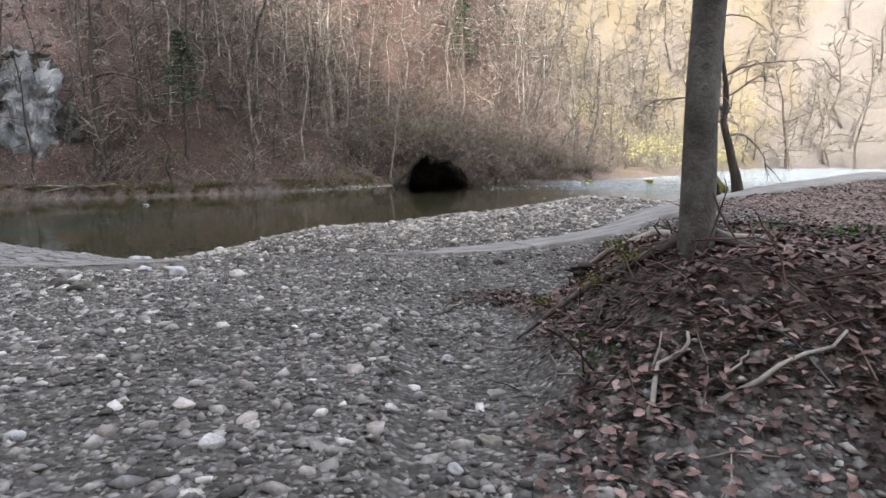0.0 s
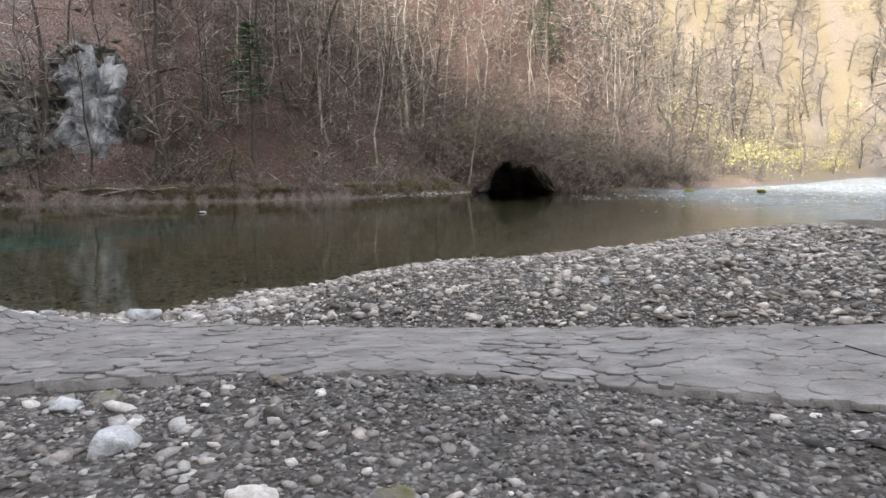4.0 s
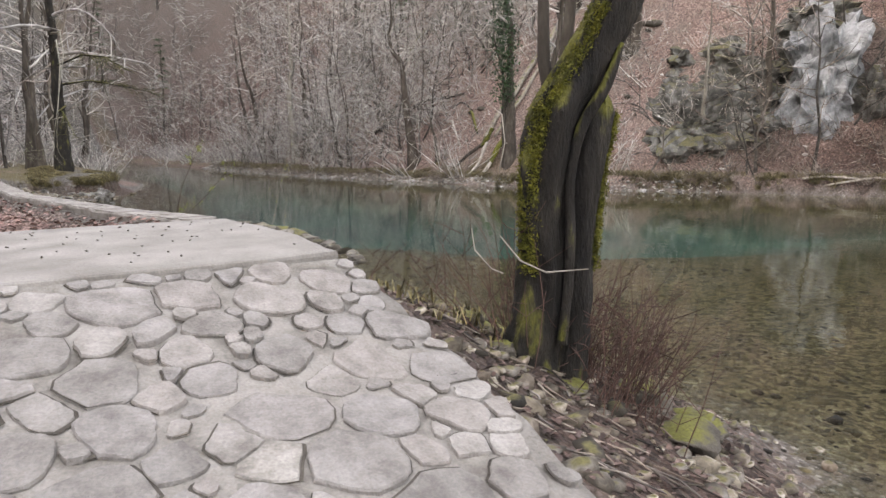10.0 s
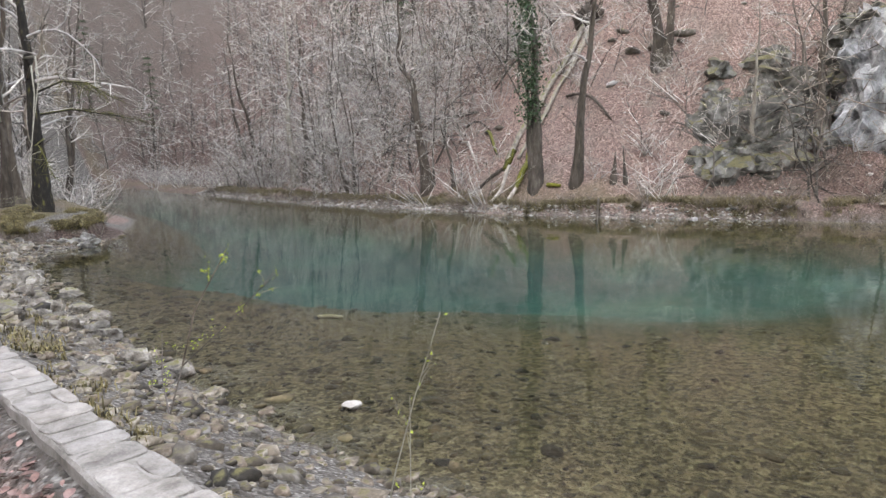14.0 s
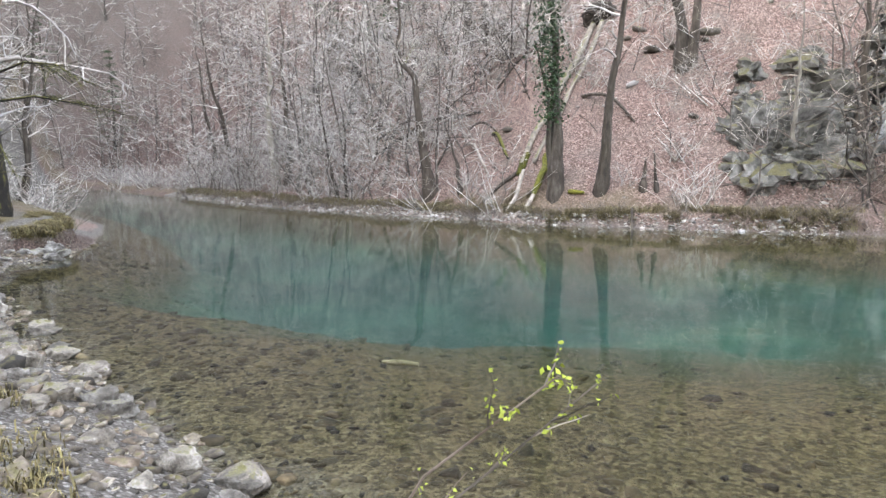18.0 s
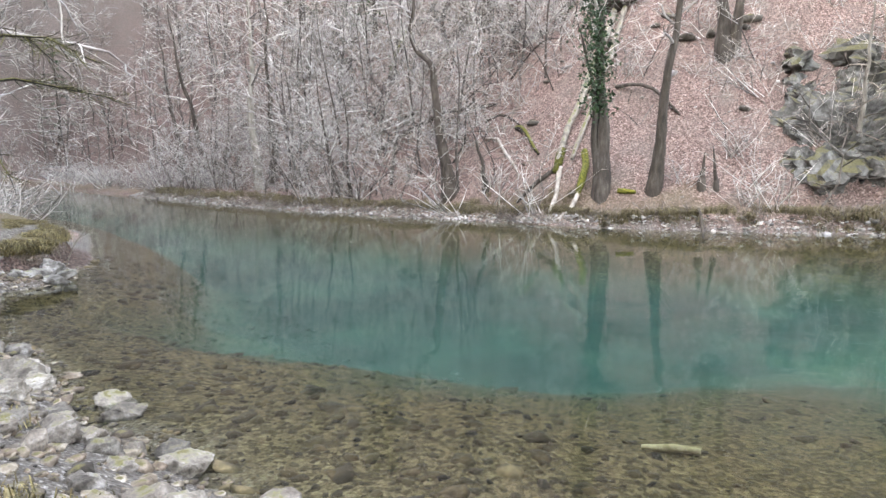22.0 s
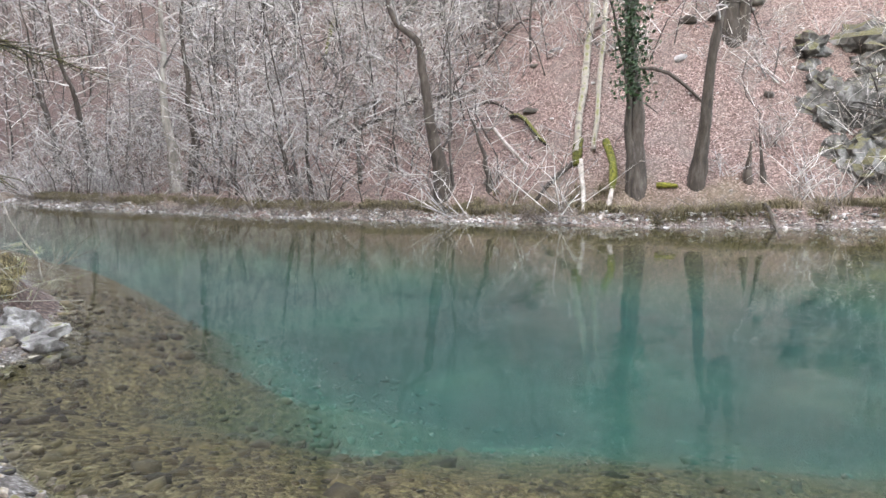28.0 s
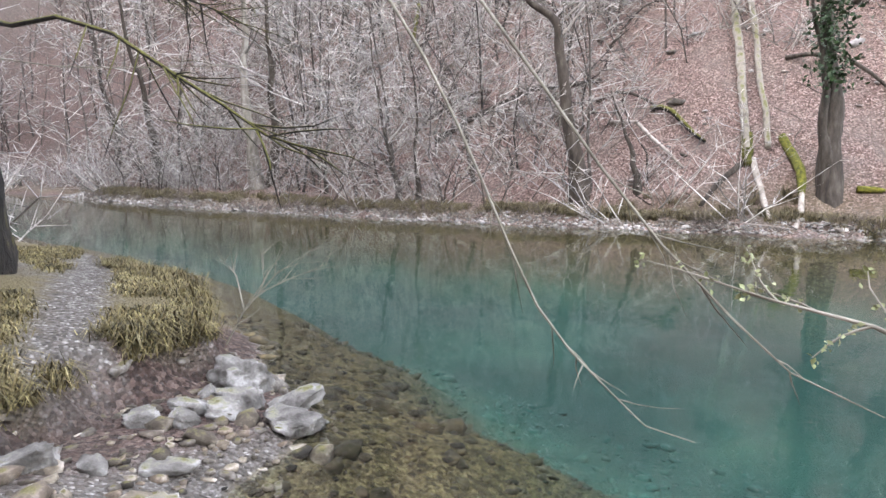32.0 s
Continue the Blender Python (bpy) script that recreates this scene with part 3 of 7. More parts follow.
grassy_sunlit = np.where((GX < -45) & (GX > -110) & (dnG < -0.3) & (GY > 9) & (dwG < 0), smooth(0.7 + patch), grassy_sunlit)
cover = np.zeros((ny * nx, 4), np.float32)
# darker brown litter on the east slope, with its deep shade in the colour
dark_litter = np.where(dfG > 0, smooth((GX + 37) / 9 + 0.6 * patch) * smooth((24 - GX) / 14), 0.0)
# litter is also darkened up the valley and at the bend
dark_litter = np.maximum(dark_litter, smooth((-80 - GX) / 15) * 0.45)
dark_litter = np.maximum(dark_litter, smooth((GX - 28) / 20) * 0.9)
# and on the mound and the banks below the alder and promontory
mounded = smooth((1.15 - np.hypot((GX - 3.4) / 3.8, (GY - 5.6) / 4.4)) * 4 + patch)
dark_litter = np.where(dlG < 0, np.maximum(dark_litter, mounded), dark_litter)
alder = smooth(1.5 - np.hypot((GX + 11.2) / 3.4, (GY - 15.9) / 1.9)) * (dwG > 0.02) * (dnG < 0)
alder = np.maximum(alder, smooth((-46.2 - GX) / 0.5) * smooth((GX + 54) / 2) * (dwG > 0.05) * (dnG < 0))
dark_litter, leafy = np.maximum(dark_litter, alder), np.maximum(leafy, 0.85 * alder)
trodden = smooth((0.55 - np.abs((GY - 13.0) + 0.46 * (GX + 48.2))) * 4 + 0.5 * patch) * smooth((-47.5 - GX) / 0.5) * smooth((GX + 56) / 2)
leafy, grassy_sunlit = leafy * (1 - trodden), grassy_sunlit * (1 - trodden)
cover[:, 0], cover[:, 1], cover[:, 2], cover[:, 3] = leafy.ravel(), grassy_sunlit.ravel(), dark_litter.ravel(), 1
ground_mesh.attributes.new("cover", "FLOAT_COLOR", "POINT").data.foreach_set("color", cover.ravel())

# water: one level sheet
water = tagged(mesh_object("water", [(-420, -30, 0), (420, -30, 0), (420, 420, 0), (-420, 420, 0)], [(0, 1, 2, 3)], M["water"]), "clear teal river water over a pebble bed", "water", kind="structure")


# ---- pavement, slab and kerb ----
def fast_mesh(name, V, T, material, label="", category="", kind="", smooth_faces=True):
    """A mesh from arrays of corners and triangles."""
    me = bpy.data.meshes.new(name)
    me.vertices.add(len(V))
    me.vertices.foreach_set("co", np.asarray(V, np.float32).ravel())
    me.loops.add(3 * len(T))
    me.loops.foreach_set("vertex_index", np.asarray(T, np.int32).ravel())
    me.polygons.add(len(T))
    me.polygons.foreach_set("loop_start", np.arange(0, 3 * len(T), 3, dtype=np.int32))
    me.update()
    me.validate()
    if smooth_faces:
        me.polygons.foreach_set("use_smooth", [True] * len(me.polygons))
    me.materials.append(material)
    return tagged(new(name, me), label, category, kind=kind)


def sheet(name, x0, x1, dx, rows, top, bottom, material, label, category, kind="structure", parent=None):
    """A slab that follows the pavement: its upper face lies top above it and its rim goes down to bottom below it."""
    xs = np.linspace(x0, x1, max(2, int((x1 - x0) / dx)))
    V, F = [], []
    for x in xs:
        ya, yb = np.interp(x, [p[0] for p in EDGE_LAND], [p[1] for p in EDGE_LAND]), np.interp(x, [p[0] for p in EDGE_WATER], [p[1] for p in EDGE_WATER])
        ring = [ya + (yb - ya) * k / rows for k in range(rows + 1)]
        z = pavement_z(np.full(rows + 1, x), np.array(ring))[0]
        V += [(x, ring[0] - 0.02, z[0] - bottom)] + [(x, yy + 0.03 * math.sin(9 * x) * (k in (0, rows)), zz + top + 0.008 * float(wave(x, yy, 0.5, 3))) for k, (yy, zz) in enumerate(zip(ring, z))] + [(x, ring[-1] + 0.04, z[-1] - bottom)]
    n = rows + 3
    for i in range(len(xs) - 1):
        for k in range(n - 1):
            F.append((i * n + k, (i + 1) * n + k, (i + 1) * n + k + 1, i * n + k + 1))
    F.append(tuple(range(n))[::-1])
    F.append(tuple((len(xs) - 1) * n + k for k in range(n)))
    ob = mesh_object(name, V, F, material, parent)
    return tagged(ob, label, category, kind=kind) if parent is None else ob


pavement = sheet("pavement", -12.95, 1.0, 0.3, 14, -0.012, 0.55, M["mortar"], "old pavement of rounded river stones set in mortar", "pavement")
concrete_strip = sheet("concrete_strip", 1.0, 40.0, 0.3, 6, 0.0, 0.3, M["worn_mortar"], "pale worn concrete strip along the gravel bar", "pavement")


def clip_cell(p, others, gap, rng):
    """The patch of ground that one stone takes between its neighbours, rounded off."""
    R = p[2] * 1.6
    poly = [(R * math.cos(k * 0.5236 + 0.2), R * math.sin(k * 0.5236 + 0.2)) for k in range(12)]
    for _ in range(2):
        w = rng.uniform(0, 6.28)
        others = others + [(p[0] + 2 * p[2] * math.cos(w) * (m := rng.uniform(0.72, 1.0)), p[1] + 2 * p[2] * math.sin(w) * m, p[2])]
    for q in others:
        dx, dy = q[0] - p[0], q[1] - p[1]
        d = math.hypot(dx, dy)
        if d < 1e-6 or d > 1.6 * (p[2] + q[2]):
            continue
        ux, uy, lim = dx / d, dy / d, d * p[2] / (p[2] + q[2]) - gap
        out = []
        for i in range(len(poly)):
            a, b = poly[i], poly[(i + 1) % len(poly)]
            sa, sb = a[0] * ux + a[1] * uy - lim, b[0] * ux + b[1] * uy - lim
            if sa <= 0:
                out.append(a)
            if (sa < 0) != (sb < 0) and abs(sa - sb) > 1e-9:
                k = sa / (sa - sb)
                out.append((a[0] + k * (b[0] - a[0]), a[1] + k * (b[1] - a[1])))
        poly = out
        if len(poly) < 3:
            return None
    # walk round the outline, soften its corners and make it uneven
    out, n = [], len(poly)
    for k in range(18):
        w = k * math.pi / 9
        ux, uy, far = math.cos(w), math.sin(w), R
        for i in range(n):
            a, b = poly[i], poly[(i + 1) % n]
            ex, ey = b[0] - a[0], b[1] - a[1]
            den = ux * ey - uy * ex
            if abs(den) > 1e-9:
                d, s = (a[0] * ey - a[1] * ex) / den, (a[0] * uy - a[1] * ux) / den
                if d > 0 and -0.001 <= s <= 1.001:
                    far = min(far, d)
        out.append(far)
    ph = rng.uniform(0, 6.28)
    soft = [min(out[k] * 1.03, 0.84 * out[k] + 0.08 * (out[k - 1] + out[(k + 1) % 18])) * (1 + 0.03 * math.sin(3 * k * math.pi / 9 + ph) + rng.uniform(-0.07, 0.04)) for k in range(18)]
    return [(r * math.cos(k * math.pi / 9), r * math.sin(k * math.pi / 9)) for k, r in enumerate(soft)]


def lay_stones():
    rng = random.Random(5)
    cells = {}
    placed = []
    for size, tries in ((0.21, 300), (0.165, 1800), (0.13, 5000), (0.1, 9000), (0.075, 12000), (0.052, 14000)):
        for _ in range(tries):
            x, y, s = rng.uniform(-13, 0.95), rng.uniform(10.2, 16.0), size * rng.uniform(0.88, 1.1)
            lo, hi = np.interp(x, [p[0] for p in EDGE_LAND], [p[1] for p in EDGE_LAND]), np.interp(x, [p[0] for p in EDGE_WATER], [p[1] for p in EDGE_WATER])
            if y < lo + s * 0.9 or y > hi - s * 0.75 or x - s < -12.94:
                continue
            c = (int(x * 2), int(y * 2))
            near = [q for a in (-1, 0, 1) for b in (-1, 0, 1) for q in cells.get((c[0] + a, c[1] + b), ())]
            if all(math.hypot(q[0] - x, q[1] - y) > 0.94 * (q[2] + s) for q in near):
                placed.append((x, y, s))
                cells.setdefault(c, []).append((x, y, s))
    rest, skin, dirt_shade = Soup(), Soup(), Soup()
    pale = [min((q for q in placed if k < q[2] < k + 0.05), key=lambda q: math.hypot(q[0] - a, q[1] - b)) for a, b, k in ((-10.61, 13.07, 0.1), (-11.36, 13.57, 0.07), (-12.4, 13.33, 0.07))]
    for x, y, s in placed:
        # worn mortar covers the stones here and there
        cover_up = float(wave(x, y, 2.2, 21)) * 0.85 + (0.85 if -3.6 < x < -2.1 else 0) + 1.0 * max(0, min(1, (x + 1.5) / 2)) + rng.uniform(-0.25, 0.25)
        worn = cover_up > 0.42 and (x, y, s) not in pale
        c = (int(x * 2), int(y * 2))
        near = [q for a in (-1, 0, 1) for b in (-1, 0, 1) for q in cells.get((c[0] + a, c[1] + b), ())]
        poly = clip_cell((x, y, s), near, -0.012 if worn else rng.choice((0.0, 0.003, 0.006, 0.012)), rng)
        if not poly or len(poly) < 5:
            continue
        n = len(poly)
        lift = rng.uniform(-0.008, 0.008)
        dome = rng.uniform(0.0, 0.004)
        rings = ((1.0, -0.05), (1.0, -0.003), (0.965, 0.006), (0.6, 0.006 + dome * 0.8))
        if worn:
            rings, lift = ((1.0, -0.05), (1.0, -0.006), (0.95, -0.004), (0.6, -0.003)), 0.0
        px = np.array([x + k * a for k, _ in rings for a, b in poly] + [x])
        py = np.array([y + k * b for k, _ in rings for a, b in poly] + [y])
        pz = pavement_z(px, py)[0]
        z0 = float(pz[-1])
        dz = [d for _, d in rings for _ in poly] + [-0.003 if worn else 0.006 + dome]
        V = [(a - x, b - y, c2 - z0 + d + lift + 0.003 * rng.random()) for a, b, c2, d in zip(px, py, pz, dz)]
        F = [(r * n + i, r * n + (i + 1) % n, (r + 1) * n + (i + 1) % n, (r + 1) * n + i) for r in range(3) for i in range(n)] + [(3 * n + i, 3 * n + (i + 1) % n, 4 * n) for i in range(n)]
        if not worn and rng.random() < 0.75:
            # grit and the groove's shade, put in as a dark rim, lie in the joint on one side more than on the other
            w, gx, gy = 1 + rng.uniform(-0.004, 0.006) / s, rng.gauss(0, 0.008), rng.gauss(0, 0.008)
            ring = [(a * w + gx, b * w + gy, 0.0) for a, b in poly]
            zr = pavement_z(np.array([x + a for a, _, _ in ring]), np.array([y + b for _, b, _ in ring]))[0]
            dirt_shade.add([(a, b, float(c) - z0 - 0.003) for (a, b, _), c in zip(ring, zr)] + [(0, 0, -0.003)], [(i, (i + 1) % n, n) for i in range(n)], Matrix.Translation((x, y, z0)))
        white = (x, y, s) in pale
        if worn:
            skin.add(V, F, Matrix.Translation((x, y, z0)))
        elif -11.8 < x < -6.8 and s > 0.088:
            ob = mesh_object("paving_stone", V, F, M["pebble" if white else "paving"], pavement, "white paving stone" if white else "", False)
            ob.location = (x, y, z0)
        else:
            rest.add(V, F, Matrix.Translation((x, y, z0)))
    tagged(rest.make("paving_stones", M["paving"], pavement, shade=False), kind="stuff")
    tagged(dirt_shade.make("joint_dirt", M["joint_dirt"], pavement), kind="stuff")
    tagged(skin.make("worn_mortar", M["worn_mortar"], pavement), kind="stuff")


lay_stones()


def slab_and_kerb():
    # slab with a rounded upper edge
    out = [(-15.64, 9.0), (-12.97, 9.0), (-12.93, 12.2), (-12.97, 13.9), (-13.05, 14.38), (-14.0, 14.42), (-14.9, 14.32), (-15.6, 14.2)]
    dense = []
    for i, a in enumerate(out):
        b = out[(i + 1) % len(out)]
        m = max(1, int(math.hypot(b[0] - a[0], b[1] - a[1]) / 0.12))
        for k in range(m):
            x, y = a[0] + (b[0] - a[0]) * k / m, a[1] + (b[1] - a[1]) * k / m
            dense.append((x + 0.012 * float(wave(x, y, 0.15, 31)), y + 0.018 * float(wave(x, y, 0.2, 32))))
    n = len(dense)
    cx, cy = -14.3, 12.0
    V, F = [], []
    for s, z in ((1.0, 1.0), (1.0, 1.915), (0.996, 1.94), (0.985, 1.95), (0.6, 1.955)):
        V += [(cx + (x - cx) * s, cy + (y - cy) * s, z + 0.006 * float(wave(x * s, y * s, 0.6, 33)) * (z > 1.93)) for x, y in dense]
    for r in range(4):
        F += [(r * n + i, r * n + (i + 1) % n, (r + 1) * n + (i + 1) % n, (r + 1) * n + i) for i in range(n)]
    F.append(tuple(4 * n + i for i in range(n)))
    slab = tagged(mesh_object("concrete_slab", V, F, M["concrete"], shade=False), "flat pale concrete slab with dark alder cones on it", "slab", kind="structure")
    # kerb: a low wall top that runs on along the path
    cl = [(-15.62, 13.97, 1.95), (-18, 13.4, 1.87), (-23, 12.15, 1.82), (-30, 11.25, 1.77), (-36.5, 10.65, 1.68), (-42.5, 10.35, 1.45)]
    P = np.array(cl)
    L = np.r_[0, np.cumsum(np.hypot(*np.diff(P[:, :2], axis=0).T))]
    S = np.linspace(0, L[-1], 300)
    C = np.stack([np.interp(S, L, P[:, k]) for k in range(3)], 1)
    sec = [(-0.2, -0.8), (-0.19, -0.02), (-0.175, 0.0), (-0.08, 0.006), (0.06, 0.006), (0.17, -0.004), (0.23, -0.05), (0.3, -0.8)]
    V, F = [], []
    m = len(sec)
    for i, (x, y, z) in enumerate(C):
        d = C[min(i + 1, len(C) - 1)] - C[max(i - 1, 0)]
        nrm = np.array((-d[1], d[0])) / math.hypot(d[0], d[1])
        if nrm[1] < 0:
            nrm = -nrm
        for k, (o, h) in enumerate(sec):
            j = 0.014 * float(wave(i * 0.13, k * 7, 0.3, 35)) + (0.05 * float(wave(i * 0.13, k * 5, 0.9, 36)) + 0.03 * float(wave(i * 0.13, 3, 0.25, 38))) * (k > 4)
            V.append((x + nrm[0] * (o + j), y + nrm[1] * (o + j), z + h + 0.01 * float(wave(i * 0.13, k, 0.5, 37)) + 0.008 * float(wave(i * 0.13, k * 0.3, 0.2, 39)) * (1 < k < 6)))
    for i in range(len(C) - 1):
        F += [(i * m + k, i * m + k + 1, (i + 1) * m + k + 1, (i + 1) * m + k) for k in range(m - 1)]
    F += [tuple(range(m)), tuple((len(C) - 1) * m + k for k in range(m))[::-1]]
    kerb = tagged(mesh_object("kerb", V, F, M["mortar"], shade=False), "low worn kerb of flat stones set in mortar beside the leafy path", "kerb", kind="structure")
    rng = random.Random(41)
    along = 0.05
    while along < 26.5:
        step = rng.uniform(0.2, 0.46)
        split = rng.choice((0.0, 0.0, rng.uniform(-0.06, 0.08)))
        for lo, hi in (((-0.185, 0.21),) if split == 0.0 else ((-0.185, split), (split, 0.21))):
            a0, a1 = along + rng.uniform(0, 0.012), along + step - rng.uniform(0.002, 0.014)
            lo, hi = lo + rng.uniform(0, 0.012), hi - rng.uniform(0.0, 0.05 if hi > 0.2 else 0.012)
            ring = []
            for k in range(14):
                w = k * math.pi / 7
                c, s = math.cos(w), math.sin(w)
                c, s = math.copysign(abs(c) ** 0.45, c), math.copysign(abs(s) ** 0.45, s)
                ring.append(((a0 + a1) / 2 + c * (a1 - a0) / 2 * rng.uniform(0.93, 1.0), (lo + hi) / 2 + s * (hi - lo) / 2 * rng.uniform(0.93, 1.0)))
            lift = rng.uniform(0.008, 0.018)
            W = []
            for sc, dz in ((1.0, -0.03), (1.0, -0.004), (0.95, 0.0)):
                for q, o in ring:
                    q2, o2 = (a0 + a1) / 2 + (q - (a0 + a1) / 2) * sc, (lo + hi) / 2 + (o - (lo + hi) / 2) * sc
                    p = [float(np.interp(q2, S, C[:, j])) for j in range(3)]
                    e = [float(np.interp(q2 + 0.1, S, C[:, j]) - np.interp(q2 - 0.1, S, C[:, j])) for j in range(2)]
                    h = math.hypot(*e)
                    nx2, ny2 = (-e[1] / h, e[0] / h) if e[0] > 0 else (e[1] / h, -e[0] / h)
                    W.append((p[0] + nx2 * o2, p[1] + ny2 * o2, p[2] + lift + dz))
            G = [(r * 14 + i, r * 14 + (i + 1) % 14, (r + 1) * 14 + (i + 1) % 14, (r + 1) * 14 + i) for r in range(2) for i in range(14)] + [tuple(28 + i for i in range(14))]
            mesh_object("kerb_stone", W, G, M["kerb"], kerb, shade=False)
        along += step


slab_and_kerb()


# ---- stones ----
def rock_shape(seed, rough=0.28, subdiv=2, flat=0.7, blocky=0.0, cuts=0):
    """A stone: a lumpy ball, split along a few flat faces."""
    bm = bmesh.new()
    bmesh.ops.create_icosphere(bm, subdivisions=subdiv, radius=1)
    o = Vector((seed * 3.7, seed * 1.9, seed * 5.3))
    rc = random.Random(seed * 7 + 1)
    planes = [(Vector((rc.gauss(0, 1), rc.gauss(0, 1), rc.gauss(0.1, 0.8))).normalized(), rc.uniform(0.5, 0.85)) for _ in range(cuts)]
    V = []
    for v in bm.verts:
        p = v.co.copy()
        if blocky:
            q = Vector([math.copysign(abs(c) ** (1 - blocky), c) for c in p])
            p = q
        for n, d in planes:
            over = p.dot(n) - d
            if over > 0:
                p = p - n * over * 0.92
        soft = 0.4 if cuts else 1.0
        k = 1 + soft * rough * noise.noise(p * 1.1 + o) + soft * rough * 0.6 * noise.noise(p * 2.7 + o) - rough * 0.45 * abs(noise.noise(p * 4.5 + o)) + rough * 0.25 * noise.noise(p * 9 + o)
        p = p * k
        p.z *= flat
        V.append(p)
    F = [tuple(v.index for v in f.verts) for f in bm.faces]
    bm.free()
    return V, F


PEBBLES = []
for s in range(7):
    V, F = rock_shape(s + 40, 0.5, 1, random.Random(s).uniform(0.4, 0.65), 0.2)
    PEBBLES.append((np.array(V), np.array(F)))


CHIPS = []
for s in range(6):
    rc = random.Random(s + 90)
    cv = [Vector(c) * rc.uniform(0.7, 1.25) for c in ((1, 0, 0), (0, 1, 0), (-1, 0, 0), (0, -1, 0), (0.2, 0.1, 0.6), (0, 0, -0.5))]
    CHIPS.append((np.array(cv), np.array([(0, 1, 4), (1, 2, 4), (2, 3, 4), (3, 0, 4), (1, 0, 5), (2, 1, 5), (3, 2, 5), (0, 3, 5)])))


def scatter_pebbles(name, xs, ys, sizes, label, category, material, sink=0.35, zs=None, shapes=None):
    shapes = shapes or PEBBLES
    rng = np.random.RandomState(len(xs))
    zs = ground_z(xs, ys) if zs is None else zs
    Vs, Ts, o = [], [], 0
    kind = rng.randint(0, len(shapes), len(xs))
    for k, (V, F) in enumerate(shapes):
        sel = np.where(kind == k)[0]
        n = len(sel)
        if not n:
            continue
        a = rng.uniform(0, 2 * np.pi, n)
        c, s = np.cos(a), np.sin(a)
        sx, sy, sz = sizes[sel] * rng.uniform(0.7, 1.25, n), sizes[sel] * rng.uniform(0.6, 1.0, n), sizes[sel] * rng.uniform(0.6, 1.0, n)
        X, Y, Z = V[None, :, 0] * sx[:, None], V[None, :, 1] * sy[:, None], V[None, :, 2] * sz[:, None]
        tilt = rng.uniform(-0.35, 0.35, n)[:, None]
        Z2 = Z + X * tilt
        W = np.stack([X * c[:, None] - Y * s[:, None] + xs[sel][:, None], X * s[:, None] + Y * c[:, None] + ys[sel][:, None], Z2 + (zs[sel] + sizes[sel] * (0.5 - sink) * 0.6)[:, None]], -1)
        Vs.append(W.reshape(-1, 3))
        Ts.append((F[None] + (np.arange(n) * len(V))[:, None, None] + o).reshape(-1, 3))
        o += n * len(V)
    return fast_mesh(name, np.concatenate(Vs), np.concatenate(Ts), material, label, category, "stuff", smooth_faces=name not in ("track_gravel", "bank_stones", "slope_stones"))


def sample(n, x0, x1, y0, y1, keep, seed):
    r = np.random.RandomState(seed)
    x, y = r.uniform(x0, x1, n), r.uniform(y0, y1, n)
    k = keep(x, y)
    return x[k], y[k], r


def between(x, y):
    _, dl, dw, _, _ = pavement_z(x, y)
    dn, _ = line(NEAR_SHORE, x, y)
    return dl, dw, dn


